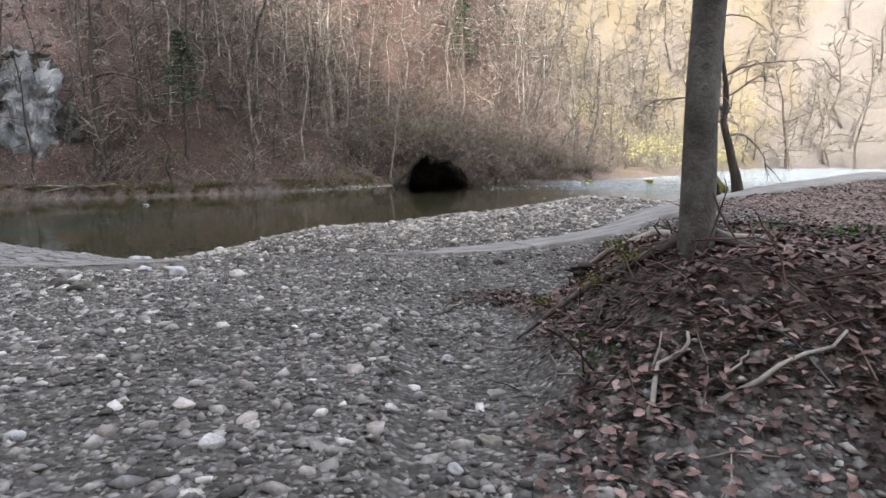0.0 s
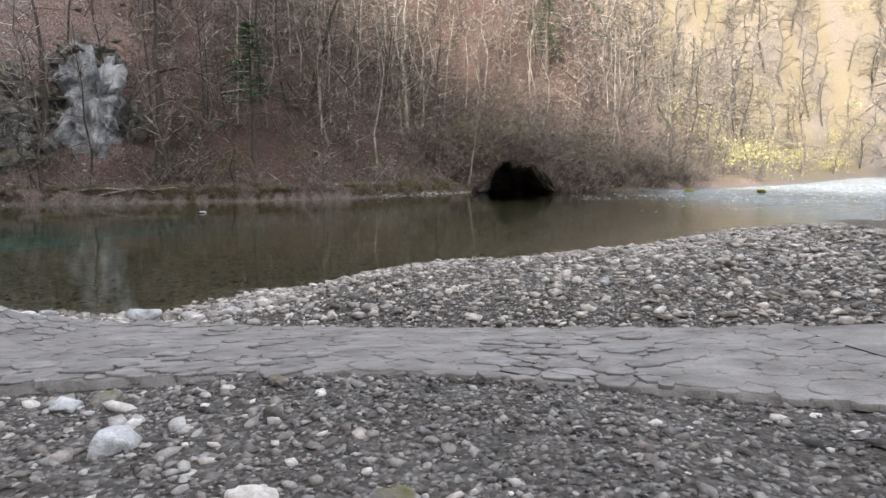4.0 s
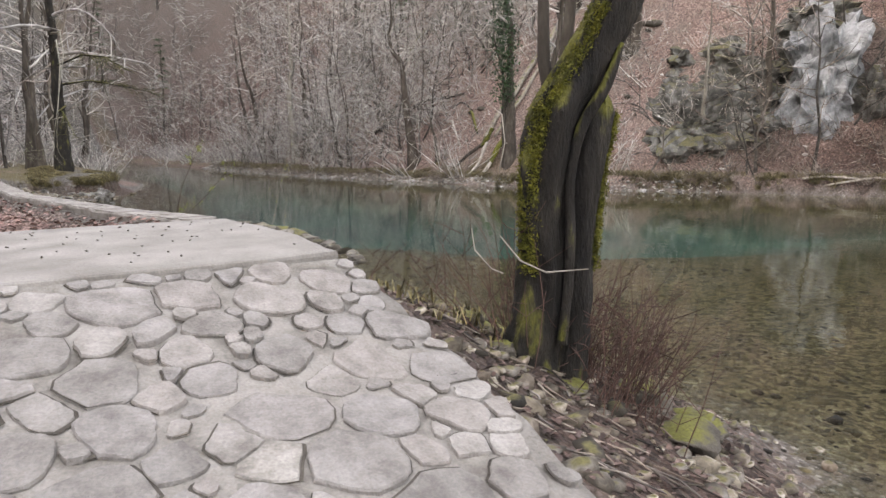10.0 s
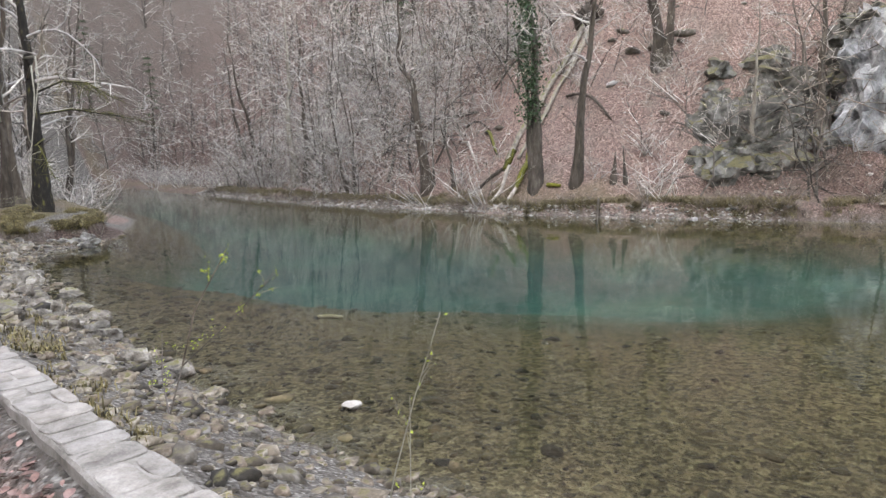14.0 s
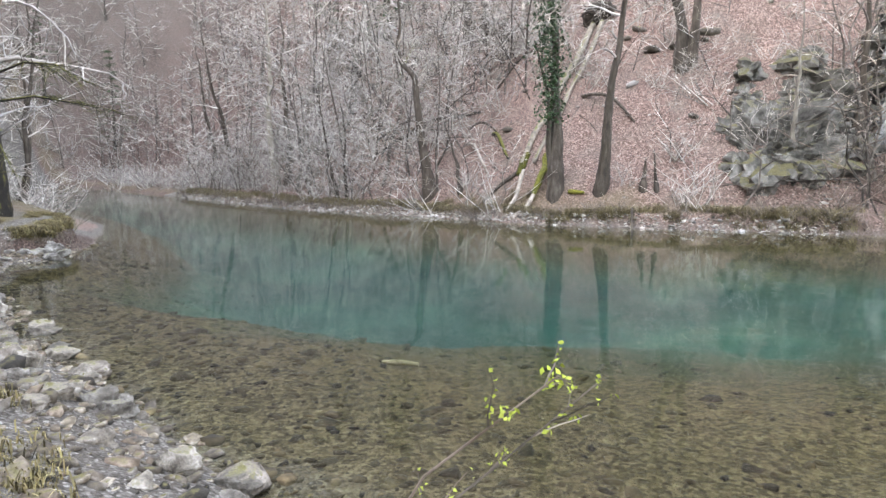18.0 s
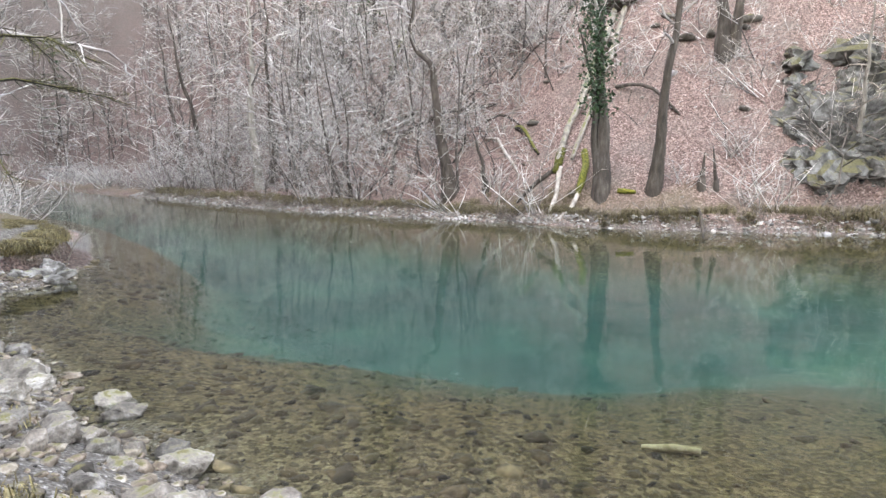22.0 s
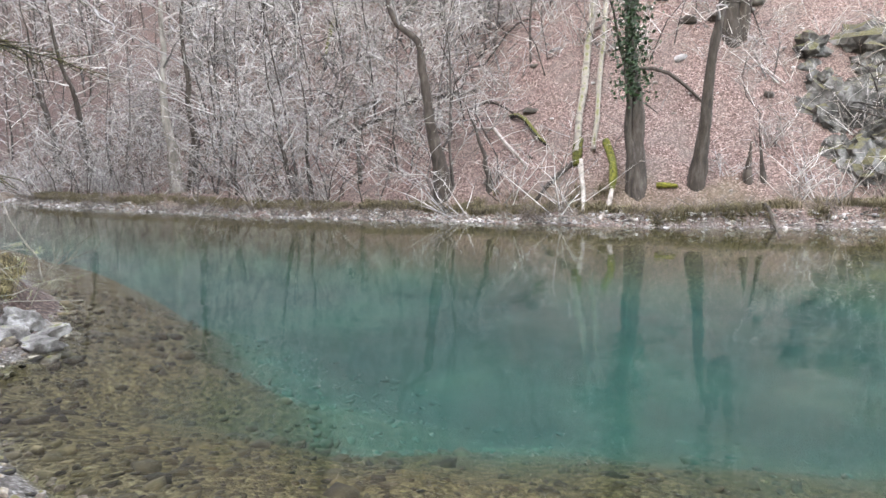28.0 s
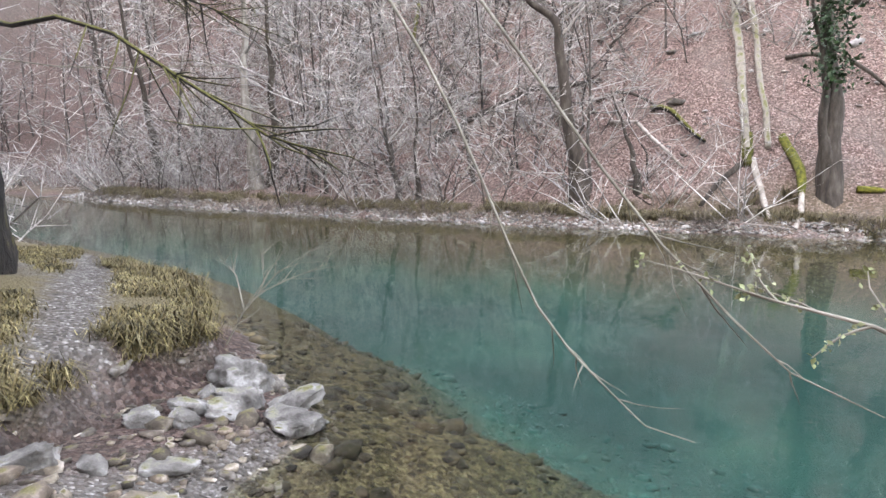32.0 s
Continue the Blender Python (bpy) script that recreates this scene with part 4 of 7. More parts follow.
def gravel():
    # loose stones on the bar
    x, y, r = sample(64000, -9.5, 14, 13.5, 34, lambda a, b: (lambda q: (q[1] > 0.05) & (q[2] < 0.35) & (hash2(np.floor(a * 97), np.floor(b * 89), 3) < smooth((a + 9.6) / 2.6)))(between(a, b)), 1)
    s = np.clip(r.lognormal(math.log(0.036), 0.5, len(x)), 0.017, 0.12)
    scatter_pebbles("gravel_bar", x, y, s, "gravel bar of pale rounded river stones", "gravel", M["barstone"])
    x, y, r = sample(36000, -9.2, 9, 14, 27, lambda a, b: (lambda q: (q[1] > 0.03) & (q[2] < 0.1))(between(a, b)), 8)
    scatter_pebbles("bar_grit", x, y, np.clip(r.lognormal(math.log(0.022), 0.4, len(x)), 0.01, 0.05), "small pale pebbles between the stones of the bar", "gravel", M["barstone"], shapes=CHIPS)
    # fine gravel of the track
    x, y, r = sample(80000, -8, 5, 0.8, 13.6, lambda a, b: (lambda q: (q[0] < 0.02) & (np.hypot((a - 3.2) / 3.2, (b - 6.2) / 4.0) > 0.85 + 0.25 * wave(a, b, 0.8, 41)))(between(a, b)), 2)
    s = np.clip(r.lognormal(math.log(0.019), 0.5, len(x)), 0.009, 0.07)
    scatter_pebbles("track_gravel", x, y, s, "trodden grey gravel track with loose stones", "gravel", M["track"], shapes=CHIPS + CHIPS + PEBBLES[:1])
    x, y, r = sample(3400, -8, 1.5, 1.6, 12.0, lambda a, b: (lambda q: (q[0] < -0.05) & (hash2(np.floor(a * 83), np.floor(b * 91), 5) < 0.25 + 0.75 * smooth((-2.2 - a) / 2)) & (np.hypot((a - 3.2) / 3.2, (b - 6.2) / 4.0) > 1.0))(between(a, b)), 9)
    scatter_pebbles("track_stones", x, y, np.clip(r.lognormal(math.log(0.034), 0.45, len(x)), 0.02, 0.14), "larger flat grey stones lying on the gravel track", "stones", M["pebble"], 0.4)
    # stony bank below the kerb
    x, y, r = sample(12000, -49, -8.2, 11, 18.6, lambda a, b: (lambda q: (q[1] > 0.06) & (q[2] < 0.3) & ((a < -15) | (wave(a, b, 0.8, 48) > 0.1)))(between(a, b)), 3)
    s = np.clip(r.lognormal(math.log(0.055), 0.55, len(x)), 0.02, 0.2)
    scatter_pebbles("bank_stones", x, y, s, "loose grey-brown stones on the bank beside the water", "stones", M["bankstone"])
    # cobbles on the bed in the shallows
    x, y, r = sample(34000, -52, 4, 12.5, 30, lambda a, b: (lambda q: (q[2] > 0.0) & (q[2] < np.interp(a, [-50, -45, -41, -35, -30, -26, -20, 0], [5, 7, 9, 10, 11, 12, 11, 5]) + 1.5 * wave(a, b, 2.0, 46)) & (hash2(np.floor(a * 71), np.floor(b * 77), 6) < 0.2 + 0.8 * smooth(1.25 - q[2] / np.interp(a, [-45, -34, -24, -14], [9, 7, 4, 3]))))(between(a, b)), 4)
    s = np.clip(r.lognormal(math.log(0.043), 0.6, len(x)), 0.016, 0.26) * np.interp(x, [-48, -22, -14, 0], [1.25, 1.0, 0.6, 0.45])
    scatter_pebbles("bed_stones", x, y, s, "brown stones on the river bed in the shallows", "stones", M["bedstone"], 0.55)
    x, y, r = sample(900, -14.5, -8.8, 14.4, 18.4, lambda a, b: (lambda q: (q[1] > 0.08) & (q[2] < 0.1))(between(a, b)), 7)
    s = np.clip(r.lognormal(math.log(0.04), 0.45, len(x)), 0.02, 0.12)
    scatter_pebbles("alder_gravel", x, y, s, "grey and brown pebbles on the bank below the alder", "gravel", M["bankstone"], 0.2)
    # white shingle along the foot of the far bank
    r = np.random.RandomState(6)
    P = np.array(FAR_SHORE)
    x = r.uniform(-95, 2, 9000)
    y = np.interp(x, P[:, 0], P[:, 1]) + r.normal(0.15, 0.15, len(x)) + np.abs(r.normal(0, 0.55, len(x))) * smooth((-44.5 - x) / 2)
    ok = wave(x, y, 5, 44) > np.interp(x, [-95, -47, -43, -30, 0], [-2, -2, 0.15, 0.2, -0.1])
    x, y = x[ok], y[ok]
    s = np.clip(r.lognormal(math.log(0.06), 0.45, len(x)), 0.025, 0.2)
    scatter_pebbles("shingle", x, y, s, "pale shingle at the foot of the far bank", "shingle", M["shingle"], 0.2)


M["bedstone"] = surface("bedstone", (0.05, 0.043, 0.026), (0.15, 0.13, 0.08), (0.34, 0.285, 0.19), 4, 40, rel=0.4, vary=0.85, sunk=True)
M["shingle"] = surface("shingle", (0.15, 0.14, 0.127), (0.3, 0.287, 0.268), (0.5, 0.488, 0.468), 3, 30, rel=0.3, vary=0.65)
gravel()


def boulder(seed, x, y, size, flat=0.7, label="grey weathered boulder at the water's edge", material="boulder", z=None, turn=None, blocky=0.25, sub=2, sink=0.3, name="boulder", group=""):
    V, F = rock_shape(seed, 0.5 if sub > 2 else 0.4, sub + 1, flat, blocky, 0 if "cobble" in label or "round" in label else 9)
    r = random.Random(seed)
    ob = mesh_object(name, [v * size for v in V], F, M[material])
    gz0 = gz(x, y) if z is None else z
    ob.matrix_basis = pose(x, y, gz0 + size * flat * (0.5 - sink), r.uniform(-12, 12), r.uniform(-12, 12), r.uniform(0, 360) if turn is None else turn)
    return tagged(ob, label, "rock", group)


# ---- trees ----
def wander(rng, start, direction, length, n, wobble, curl=0.0):
    pts = [Vector(start)]
    d = Vector(direction).normalized()
    for _ in range(n):
        d = (d + Vector((rng.gauss(0, wobble), rng.gauss(0, wobble), rng.gauss(0, wobble) + curl))).normalized()
        pts.append(pts[-1] + d * (length / n))
    return pts


def grow(seed, h, r, lean=(0, 0), crook=0.05, first=0.35, limbs=12, sub=4, twigs=4, reach=0.28, droop=0.05, sides=8, twig_r=0.012, flare=1.8, pts=None):
    """A bare tree at the origin: its trunk, and its crown of limbs, branches and twigs."""
    rng = random.Random(seed)
    trunk, crown = Soup(), Soup()
    if pts is None:
        n = 11
        pts, off = [], Vector((0, 0, 0))
        for k in range(n + 1):
            f = k / n
            if k:
                off += Vector((rng.gauss(0, crook), rng.gauss(0, crook), 0)) * h / n * 2
            pts.append(Vector((lean[0] * h * f, lean[1] * h * f, h * f)) + off)
    else:
        pts = [Vector(p) for p in pts]
    n = len(pts) - 1
    rad = [r * (1 - 0.88 * (k / n) ** 0.9) * (1 + (flare - 1) * math.exp(-k * 1.4)) for k in range(n + 1)]
    pts[0] = pts[0] - Vector((0, 0, 1.3))
    if sides > 6:
        trunk.gnarled(pts, rad, sides + 2, 0.3, 0.16, seed)
    else:
        trunk.tube(pts, rad, sides)
    for i in range(limbs):
        f = first + (0.98 - first) * (i + rng.random()) / limbs
        k = min(n - 1, int(f * n))
        w = f * n - k
        p, rr = pts[k].lerp(pts[k + 1], w), rad[k] * (1 - w) + rad[k + 1] * w
        a = rng.uniform(0, 2 * math.pi)
        L = h * reach * (1.15 - 0.75 * f) * rng.uniform(0.6, 1.2)
        d = Vector((math.cos(a), math.sin(a), rng.uniform(0.25, 1.0)))
        lp = wander(rng, p, d, L, 5, 0.16, -droop + 0.03)
        r1 = max(twig_r * 1.5, min(rr * 0.5, L * 0.022))
        crown.tube(lp, [r1 * (1 - 0.8 * q / 5) for q in range(6)], 5 if sides > 6 else 4, False)
        for j in range(sub):
            q = rng.uniform(0.25, 1.0) * 4.99
            b = lp[int(q)].lerp(lp[int(q) + 1], q - int(q))
            d2 = (lp[int(q) + 1] - lp[int(q)]).normalized() + Vector((rng.gauss(0, 0.7), rng.gauss(0, 0.7), rng.gauss(0.1, 0.5)))
            L2 = L * rng.uniform(0.25, 0.5)
            sp = wander(rng, b, d2, L2, 3, 0.2, -droop)
            crown.tube(sp, [max(twig_r, r1 * 0.45) * (1 - 0.7 * z / 3) for z in range(4)], 3, False)
            for _ in range(twigs):
                q2 = rng.uniform(0.2, 1.0) * 2.99
                c = sp[int(q2)].lerp(sp[int(q2) + 1], q2 - int(q2))
                d3 = (sp[int(q2) + 1] - sp[int(q2)]).normalized() + Vector((rng.gauss(0, 0.8), rng.gauss(0, 0.8), rng.gauss(0, 0.6)))
                tp = wander(rng, c, d3, L2 * rng.uniform(0.4, 0.8), 2, 0.2, -droop)
                crown.tube(tp, [twig_r, twig_r * 0.8, twig_r * 0.4], 3, False)
    return trunk, crown


def plant(name, label, x, y, z, trunk, crown, bark="bark", twig=None, category="tree", group=""):
    twig = twig or ("brown_twig" if x > -37 else "twig")
    t = tagged(new(name), label, category, group)
    t.location = (x, y, z)
    trunk.make("trunk", M[bark], t)
    if crown is not None and crown.f:
        crown.make("crown", M[twig], t)
    return t


def tree(seed, x, y, h, r, label="bare grey-brown tree on the far bank", bark="bark", z=None, **kw):
    return plant("tree", label, x, y, gz(x, y) if z is None else z, *grow(seed, h, r, **kw), bark)


# trees of the far bank, from upstream to downstream
tree(101, -79.5, 36.2, 19, 0.42, "tall bare tree with pale lichen leaning over the bank", "bark_pale", lean=(-0.06, -0.08), limbs=16)
tree(102, -79.0, 36.9, 17, 0.32, "slim bare tree beside a taller leaning one", lean=(0.05, -0.02), limbs=12)
tree(103, -65.3, 35.7, 9, 0.16, "thin bare sapling at the edge of the far bank", lean=(-0.16, -0.1), limbs=10, first=0.2)
tree(104, -64.2, 36.0, 8, 0.14, "thin bare sapling at the edge of the far bank", lean=(-0.05, -0.06), limbs=10, first=0.2)
tree(105, -72.6, 36.5, 6, 0.12, "thin leaning sapling on the far bank", lean=(0.2, -0.1), limbs=8, first=0.2)
crooked = [(0, 0, 0), (-0.3, -0.1, 1.6), (-0.75, -0.2, 3.4), (-0.95, -0.3, 5.2), (-1.25, -0.3, 6.8), (-1.5, -0.3, 8.2), (-2.9, -0.4, 9.3), (-3.5, -0.4, 10.6), (-3.2, -0.3, 12.0), (-3.6, -0.2, 13.6), (-3.3, -0.2, 15.5)]
tree(106, -55.5, 38.1, 15, 0.37, "crooked dark alder with a bent top on the far bank", pts=crooked, limbs=16, first=0.4, droop=0.12)
tree(107, -53.0, 38.8, 4.6, 0.17, "broken leaning stem on the far bank", lean=(-0.32, -0.05), limbs=3, first=0.6, sub=2)
tree(108, -43.4, 41.4, 17, 0.31, "straight dark trunk standing on the leafy slope foot", lean=(0.04, 0.0), limbs=14, first=0.4)
tree(109, -44.3, 50.0, 15, 0.4, "forked dark tree high on the leafy slope", lean=(-0.04, 0.0), limbs=14, first=0.3)
tree(110, -44.0, 50.4, 14, 0.3, "second stem of a forked tree on the slope", lean=(0.1, 0.04), limbs=10, first=0.3)
tree(111, -26.6, 54.0, 14, 0.45, "dark ivy-grown tree with drooping twigs on the bench", lean=(0.0, 0.0), limbs=22, first=0.2, droop=0.3, reach=0.34, sub=6, twigs=5)
tree(112, -36.2, 48.9, 9, 0.16, "pale slender bare tree before the cliff", "bark_pale", lean=(0.02, -0.02), limbs=12, first=0.15, droop=0.25)
tree(113, -35.0, 53.0, 13, 0.24, "slim dark trunk beside the white cliff", limbs=10)
tree(114, -19.0, 66.8, 13, 0.3, "bare tree leaning out from the slope", lean=(0.3, -0.12), limbs=14)
tree(115, -7.3, 69.2, 14, 0.22, "slim bare tree near the dark hollow", limbs=12)
tree(116, -4.3, 68.4, 8, 0.12, "pale leaning pole at the water's edge", "bark_pale", lean=(0.22, 0.0), limbs=6, first=0.4)
tree(117, -11.2, 76.8, 16, 0.2, "pale sunlit sapling on the slope", "bark_pale", limbs=10)
tree(118, -12.2, 77.6, 16, 0.18, "pale sunlit sapling on the slope", "bark_pale", limbs=10)
tree(119, -71.0, 53.2, 20, 0.45, "tall dark spruce-like trunk high on the slope", limbs=10, first=0.4)
tree(120, -67.3, 52.6, 20, 0.38, "tall dark trunk high on the slope", limbs=10, first=0.4)
tree(121, -95, 36.5, 18, 0.35, "bare tree on the upstream bank", lean=(0.05, -0.12), limbs=14)
tree(122, -104, 37.5, 17, 0.3, "bare tree on the upstream bank", lean=(-0.08, -0.1), limbs=14)
tree(123, -40.8, 43.2, 2.2, 0.14, "short broken stump on the leafy bank", limbs=2, first=0.6, sub=0, lean=(-0.1, 0))
tree(124, -41.4, 42.8, 1.7, 0.2, "short broken stump on the leafy bank", limbs=2, first=0.5, sub=0)

# ivy tree: two stems, leaves of ivy round the taller one
def leaf_cloud(seed, centres, spread, n, size, flat=False):
    r = np.random.RandomState(seed)
    c = np.array(centres)[r.randint(0, len(centres), n)] + r.normal(0, 1, (n, 3)) * np.array(spread)
    a, b = r.normal(0, 1, (n, 3)), r.normal(0, 1, (n, 3))
    if flat:
        a[:, 2] *= 0.25
        b[:, 2] *= 0.25
    a /= np.linalg.norm(a, axis=1)[:, None]
    b -= a * (a * b).sum(1)[:, None]
    b /= np.linalg.norm(b, axis=1)[:, None]
    s = (size * r.uniform(0.6, 1.3, n))[:, None]
    up = np.cross(a, b) * s * 0.25
    V = np.stack([c - a * s, c - b * s * 0.6 + up, c + a * s, c + b * s * 0.6 + up], 1).reshape(-1, 3)
    o = np.arange(n)[:, None] * 4
    T = np.concatenate([o + np.array([[0, 1, 2]]), o + np.array([[0, 2, 3]])])
    return V, T


def leaf_part(name, V, T, material, parent):
    ob = fast_mesh(name, V, T, material)
    ob.parent = parent
    return ob


M["ivy"] = surface("ivy", (0.015, 0.035, 0.012), (0.035, 0.075, 0.025), (0.075, 0.13, 0.04), 4, 30, rough=0.5, vary=0.4)
M["needles"] = surface("needles", (0.025, 0.05, 0.02), (0.055, 0.1, 0.04), (0.1, 0.16, 0.07), 4, 30, vary=0.4)
M["dry_leaf"] = surface("dry_leaf", (0.04, 0.027, 0.022), (0.12, 0.085, 0.073), (0.28, 0.225, 0.2), 5, 40, vary=0.75, rough=0.8)
M["dry_grass"] = surface("dry_grass", (0.07, 0.06, 0.026), (0.17, 0.148, 0.07), (0.37, 0.332, 0.2), 3, 30, vary=0.85)
M["spring_leaf"] = surface("spring_leaf", (0.16, 0.155, 0.075), (0.26, 0.25, 0.13), (0.38, 0.37, 0.22), 3, 30, vary=0.5)
M["brush_leaf"] = surface("brush_leaf", (0.05, 0.06, 0.02), (0.11, 0.115, 0.04), (0.2, 0.19, 0.075), 3, 30, vary=0.4)
M["bud"] = surface("bud", (0.2, 0.24, 0.04), (0.36, 0.4, 0.09), (0.52, 0.55, 0.19), 4, 30)

iv = tree(131, -45.6, 40.2, 20, 0.37, "tall tree wrapped in green ivy on the far bank", lean=(-0.05, -0.02), limbs=12, first=0.45)
stem2, _ = grow(132, 9, 0.26, lean=(-0.2, -0.05), limbs=0)
stem2.make("second_stem", M["bark"], iv)
V, T = leaf_cloud(7, [(-0.05 * z - 0.05, -0.02 * z, z) for z in np.arange(4.5, 16, 0.4)], (0.42, 0.42, 0.3), 2600, 0.11)
tagged(leaf_part("ivy", V, T, M["ivy"], [c for c in iv.children if c.name.startswith("trunk")][0]), "green climbing ivy leaves")


def conifer(seed, x, y, h, r, label, z=None, dens=1.0, first=0.35, wide=0.27):
    rng = random.Random(seed)
    t, c = grow(seed, h, r, limbs=0, crook=0.015)
    crown = Soup()
    cs = []
    for k in range(int(26 * dens)):
        f = first + (1 - first) * k / (26 * dens)
        for _ in range(4):
            a = rng.uniform(0, 6.28)
            L = (1.08 - f) * h * wide * rng.uniform(0.6, 1.1)
            p = wander(rng, (0, 0, f * h), (math.cos(a), math.sin(a), 0.1), L, 4, 0.06, -0.09)
            crown.tube(p, [0.03, 0.025, 0.02, 0.015, 0.01], 3, False)
            cs += [tuple(p[1].lerp(p[4], q / 6)) for q in range(7)]
    ob = plant("conifer", label, x, y, gz(x, y) if z is None else z, t, crown, "bark", "twig", "conifer")
    V, T = leaf_cloud(seed, cs, (0.16, 0.16, 0.1), int(5200 * dens), 0.11, True)
    leaf_part("needles", V, T, M["needles"], ob)
    return ob


conifer(141, -21.1, 58.2, 11, 0.2, "young green spruce with a bare lower trunk on the bench", dens=0.55, first=0.42, wide=0.42)
conifer(142, -102, 62, 20, 0.3, "dark green spruce deep in the valley woods", dens=0.8, first=0.15)
conifer(143, -92, 58, 18, 0.3, "dark green spruce deep in the valley woods", dens=0.8, first=0.2)
conifer(144, -112, 58, 21, 0.3, "dark green spruce deep in the valley woods", dens=0.8, first=0.15)
conifer(145, 12, 104, 17, 0.3, "green spruce above the river bend", dens=0.8, first=0.15)
conifer(146, 5, 95, 15, 0.3, "green spruce above the river bend", dens=0.8, first=0.2)


# ---- woods that nobody could count ----
def woods(name, label, spots, variants, material, kind_seed, level=None, bark="wood_bark"):
    r = np.random.RandomState(kind_seed)
    Vs, Ts, Ms, o = [], [], [], 0
    shapes = []
    for pair in variants:
        pv, pt, pm = [], [], []
        for mi, s in enumerate(pair):
            n0 = len(pv)
            pv += list(s.v)
            for f in s.f:
                for q in range(1, len(f) - 1):
                    pt.append((f[0] + n0, f[q] + n0, f[q + 1] + n0))
                    pm.append(mi)
        shapes.append((np.array(pv), np.array(pt), np.array(pm)))
    pick = r.randint(0, len(shapes), len(spots))
    zs = ground_z(spots[:, 0], spots[:, 1]) if level is None else np.zeros(len(spots)) + level
    for (x, y, sc), z, k in zip(spots, zs, pick):
        V, T, mi = shapes[k]
        a = r.uniform(0, 6.283)
        c, s = math.cos(a), math.sin(a)
        Vs.append(np.stack([(V[:, 0] * c - V[:, 1] * s) * sc + x, (V[:, 0] * s + V[:, 1] * c) * sc + y, V[:, 2] * sc + z], 1))
        Ts.append(T + o)
        Ms.append(mi)
        o += len(V)
    ob = fast_mesh(name, np.concatenate(Vs), np.concatenate(Ts), M[bark], label, "woods", "stuff")
    ob.data.materials.append(material)
    idx_all = np.concatenate(Ms).astype(np.int32)
    if len(idx_all) == len(ob.data.polygons):
        ob.data.polygons.foreach_set("material_index", idx_all)
    return ob


def spots(n, x0, x1, y0, y1, keep, seed, s0=0.7, s1=1.2):
    x, y, r = sample(n, x0, x1, y0, y1, keep, seed)
    return np.stack([x, y, r.uniform(s0, s1, len(x))], 1)


def df_(a, b):
    return line(FAR_SHORE, a, b)[0]


def light_tree(seed, h, r, lean, limbs=14, sub=3, twigs=3, first=0.12, reach=0.24, twig_r=0.016, crook=0.05):
    """A bare tree of the woods: trunk, and limbs that end in fine points."""
    rng = random.Random(seed)
    trunk, crown = Soup(), Soup()
    pts, off = [Vector((0, 0, -0.3))], Vector((0, 0, 0))
    for k in range(1, 6):
        off += Vector((rng.gauss(0, crook), rng.gauss(0, crook), 0)) * h * 0.4
        pts.append(Vector((lean[0] * h * k / 5, lean[1] * h * k / 5, h * k / 5)) + off)
    trunk.tube(pts, [r * (1 - 0.17 * k) for k in range(6)], 4, False)
    for i in range(limbs):
        f = first + (0.98 - first) * (i + rng.random()) / limbs
        k = min(4, int(f * 5))
        p = pts[k].lerp(pts[k + 1], f * 5 - k)
        a = rng.uniform(0, 6.283)
        L = h * reach * (1.15 - 0.75 * f) * rng.uniform(0.6, 1.2)
        lp = wander(rng, p, (math.cos(a), math.sin(a), rng.uniform(0.2, 1.0)), L, 2, 0.2, -0.05)
        crown.spike(lp, max(twig_r * 1.5, r * 0.32 * (1 - 0.6 * f)))
        for _ in range(sub):
            q = rng.uniform(0.3, 0.98) * 2
            b = lp[int(q)].lerp(lp[int(q) + 1], q - int(q))
            d2 = (lp[2] - lp[0]).normalized() + Vector((rng.gauss(0, 0.7), rng.gauss(0, 0.7), rng.gauss(0.1, 0.5)))
            sp = wander(rng, b, d2, L * rng.uniform(0.3, 0.6), 1, 0.2)
            crown.spike(sp, twig_r * 1.2)
            for _ in range(twigs):
                c = sp[0].lerp(sp[1], rng.uniform(0.2, 0.95))
                d3 = (sp[1] - sp[0]).normalized() + Vector((rng.gauss(0, 0.8), rng.gauss(0, 0.8), rng.gauss(-0.1, 0.6)))
                crown.spike([c, c + d3.normalized() * L * rng.uniform(0.15, 0.38)], twig_r)
    return trunk, crown


NEARW = [light_tree(200 + s, 13, 0.1, (random.Random(s).uniform(-0.1, 0.1), random.Random(s + 9).uniform(-0.16, 0.04)), 14, 3, 3, 0.1, 0.3, 0.022, 0.06) for s in range(6)] + [light_tree(230 + s, 6.5, 0.065, (0.14 * (s - 2), -0.12), 13, 3, 3, 0.06, 0.42, 0.02, 0.12) for s in range(6)]
FARW = [light_tree(250 + s, 13, 0.1, (random.Random(s).uniform(-0.08, 0.08), -0.05), 15, 3, 1, 0.06, 0.32, 0.034, 0.06) for s in range(6)]
SPRAY = [light_tree(280 + s, 5.5, 0.04, (0.16 * (s - 2), -0.2), 14, 3, 3, 0.05, 0.5, 0.015, 0.14) for s in range(5)]
EASTW = [light_tree(340 + s, 13, 0.12, (random.Random(s).uniform(-0.12, 0.12), random.Random(s + 5).uniform(-0.16, 0.02)), 13, 2, 2, 0.12, 0.28, 0.032, 0.07) for s in range(7)] + [light_tree(360 + s, 6, 0.07, (0.15 * (s - 2), -0.1), 11, 2, 2, 0.08, 0.4, 0.028, 0.12) for s in range(5)]
BENDW = [light_tree(380 + s, 14, 0.2, (random.Random(s).uniform(-0.12, 0.12), -0.05), 14, 3, 1, 0.1, 0.3, 0.065, 0.08) for s in range(5)]
BRUSH = []
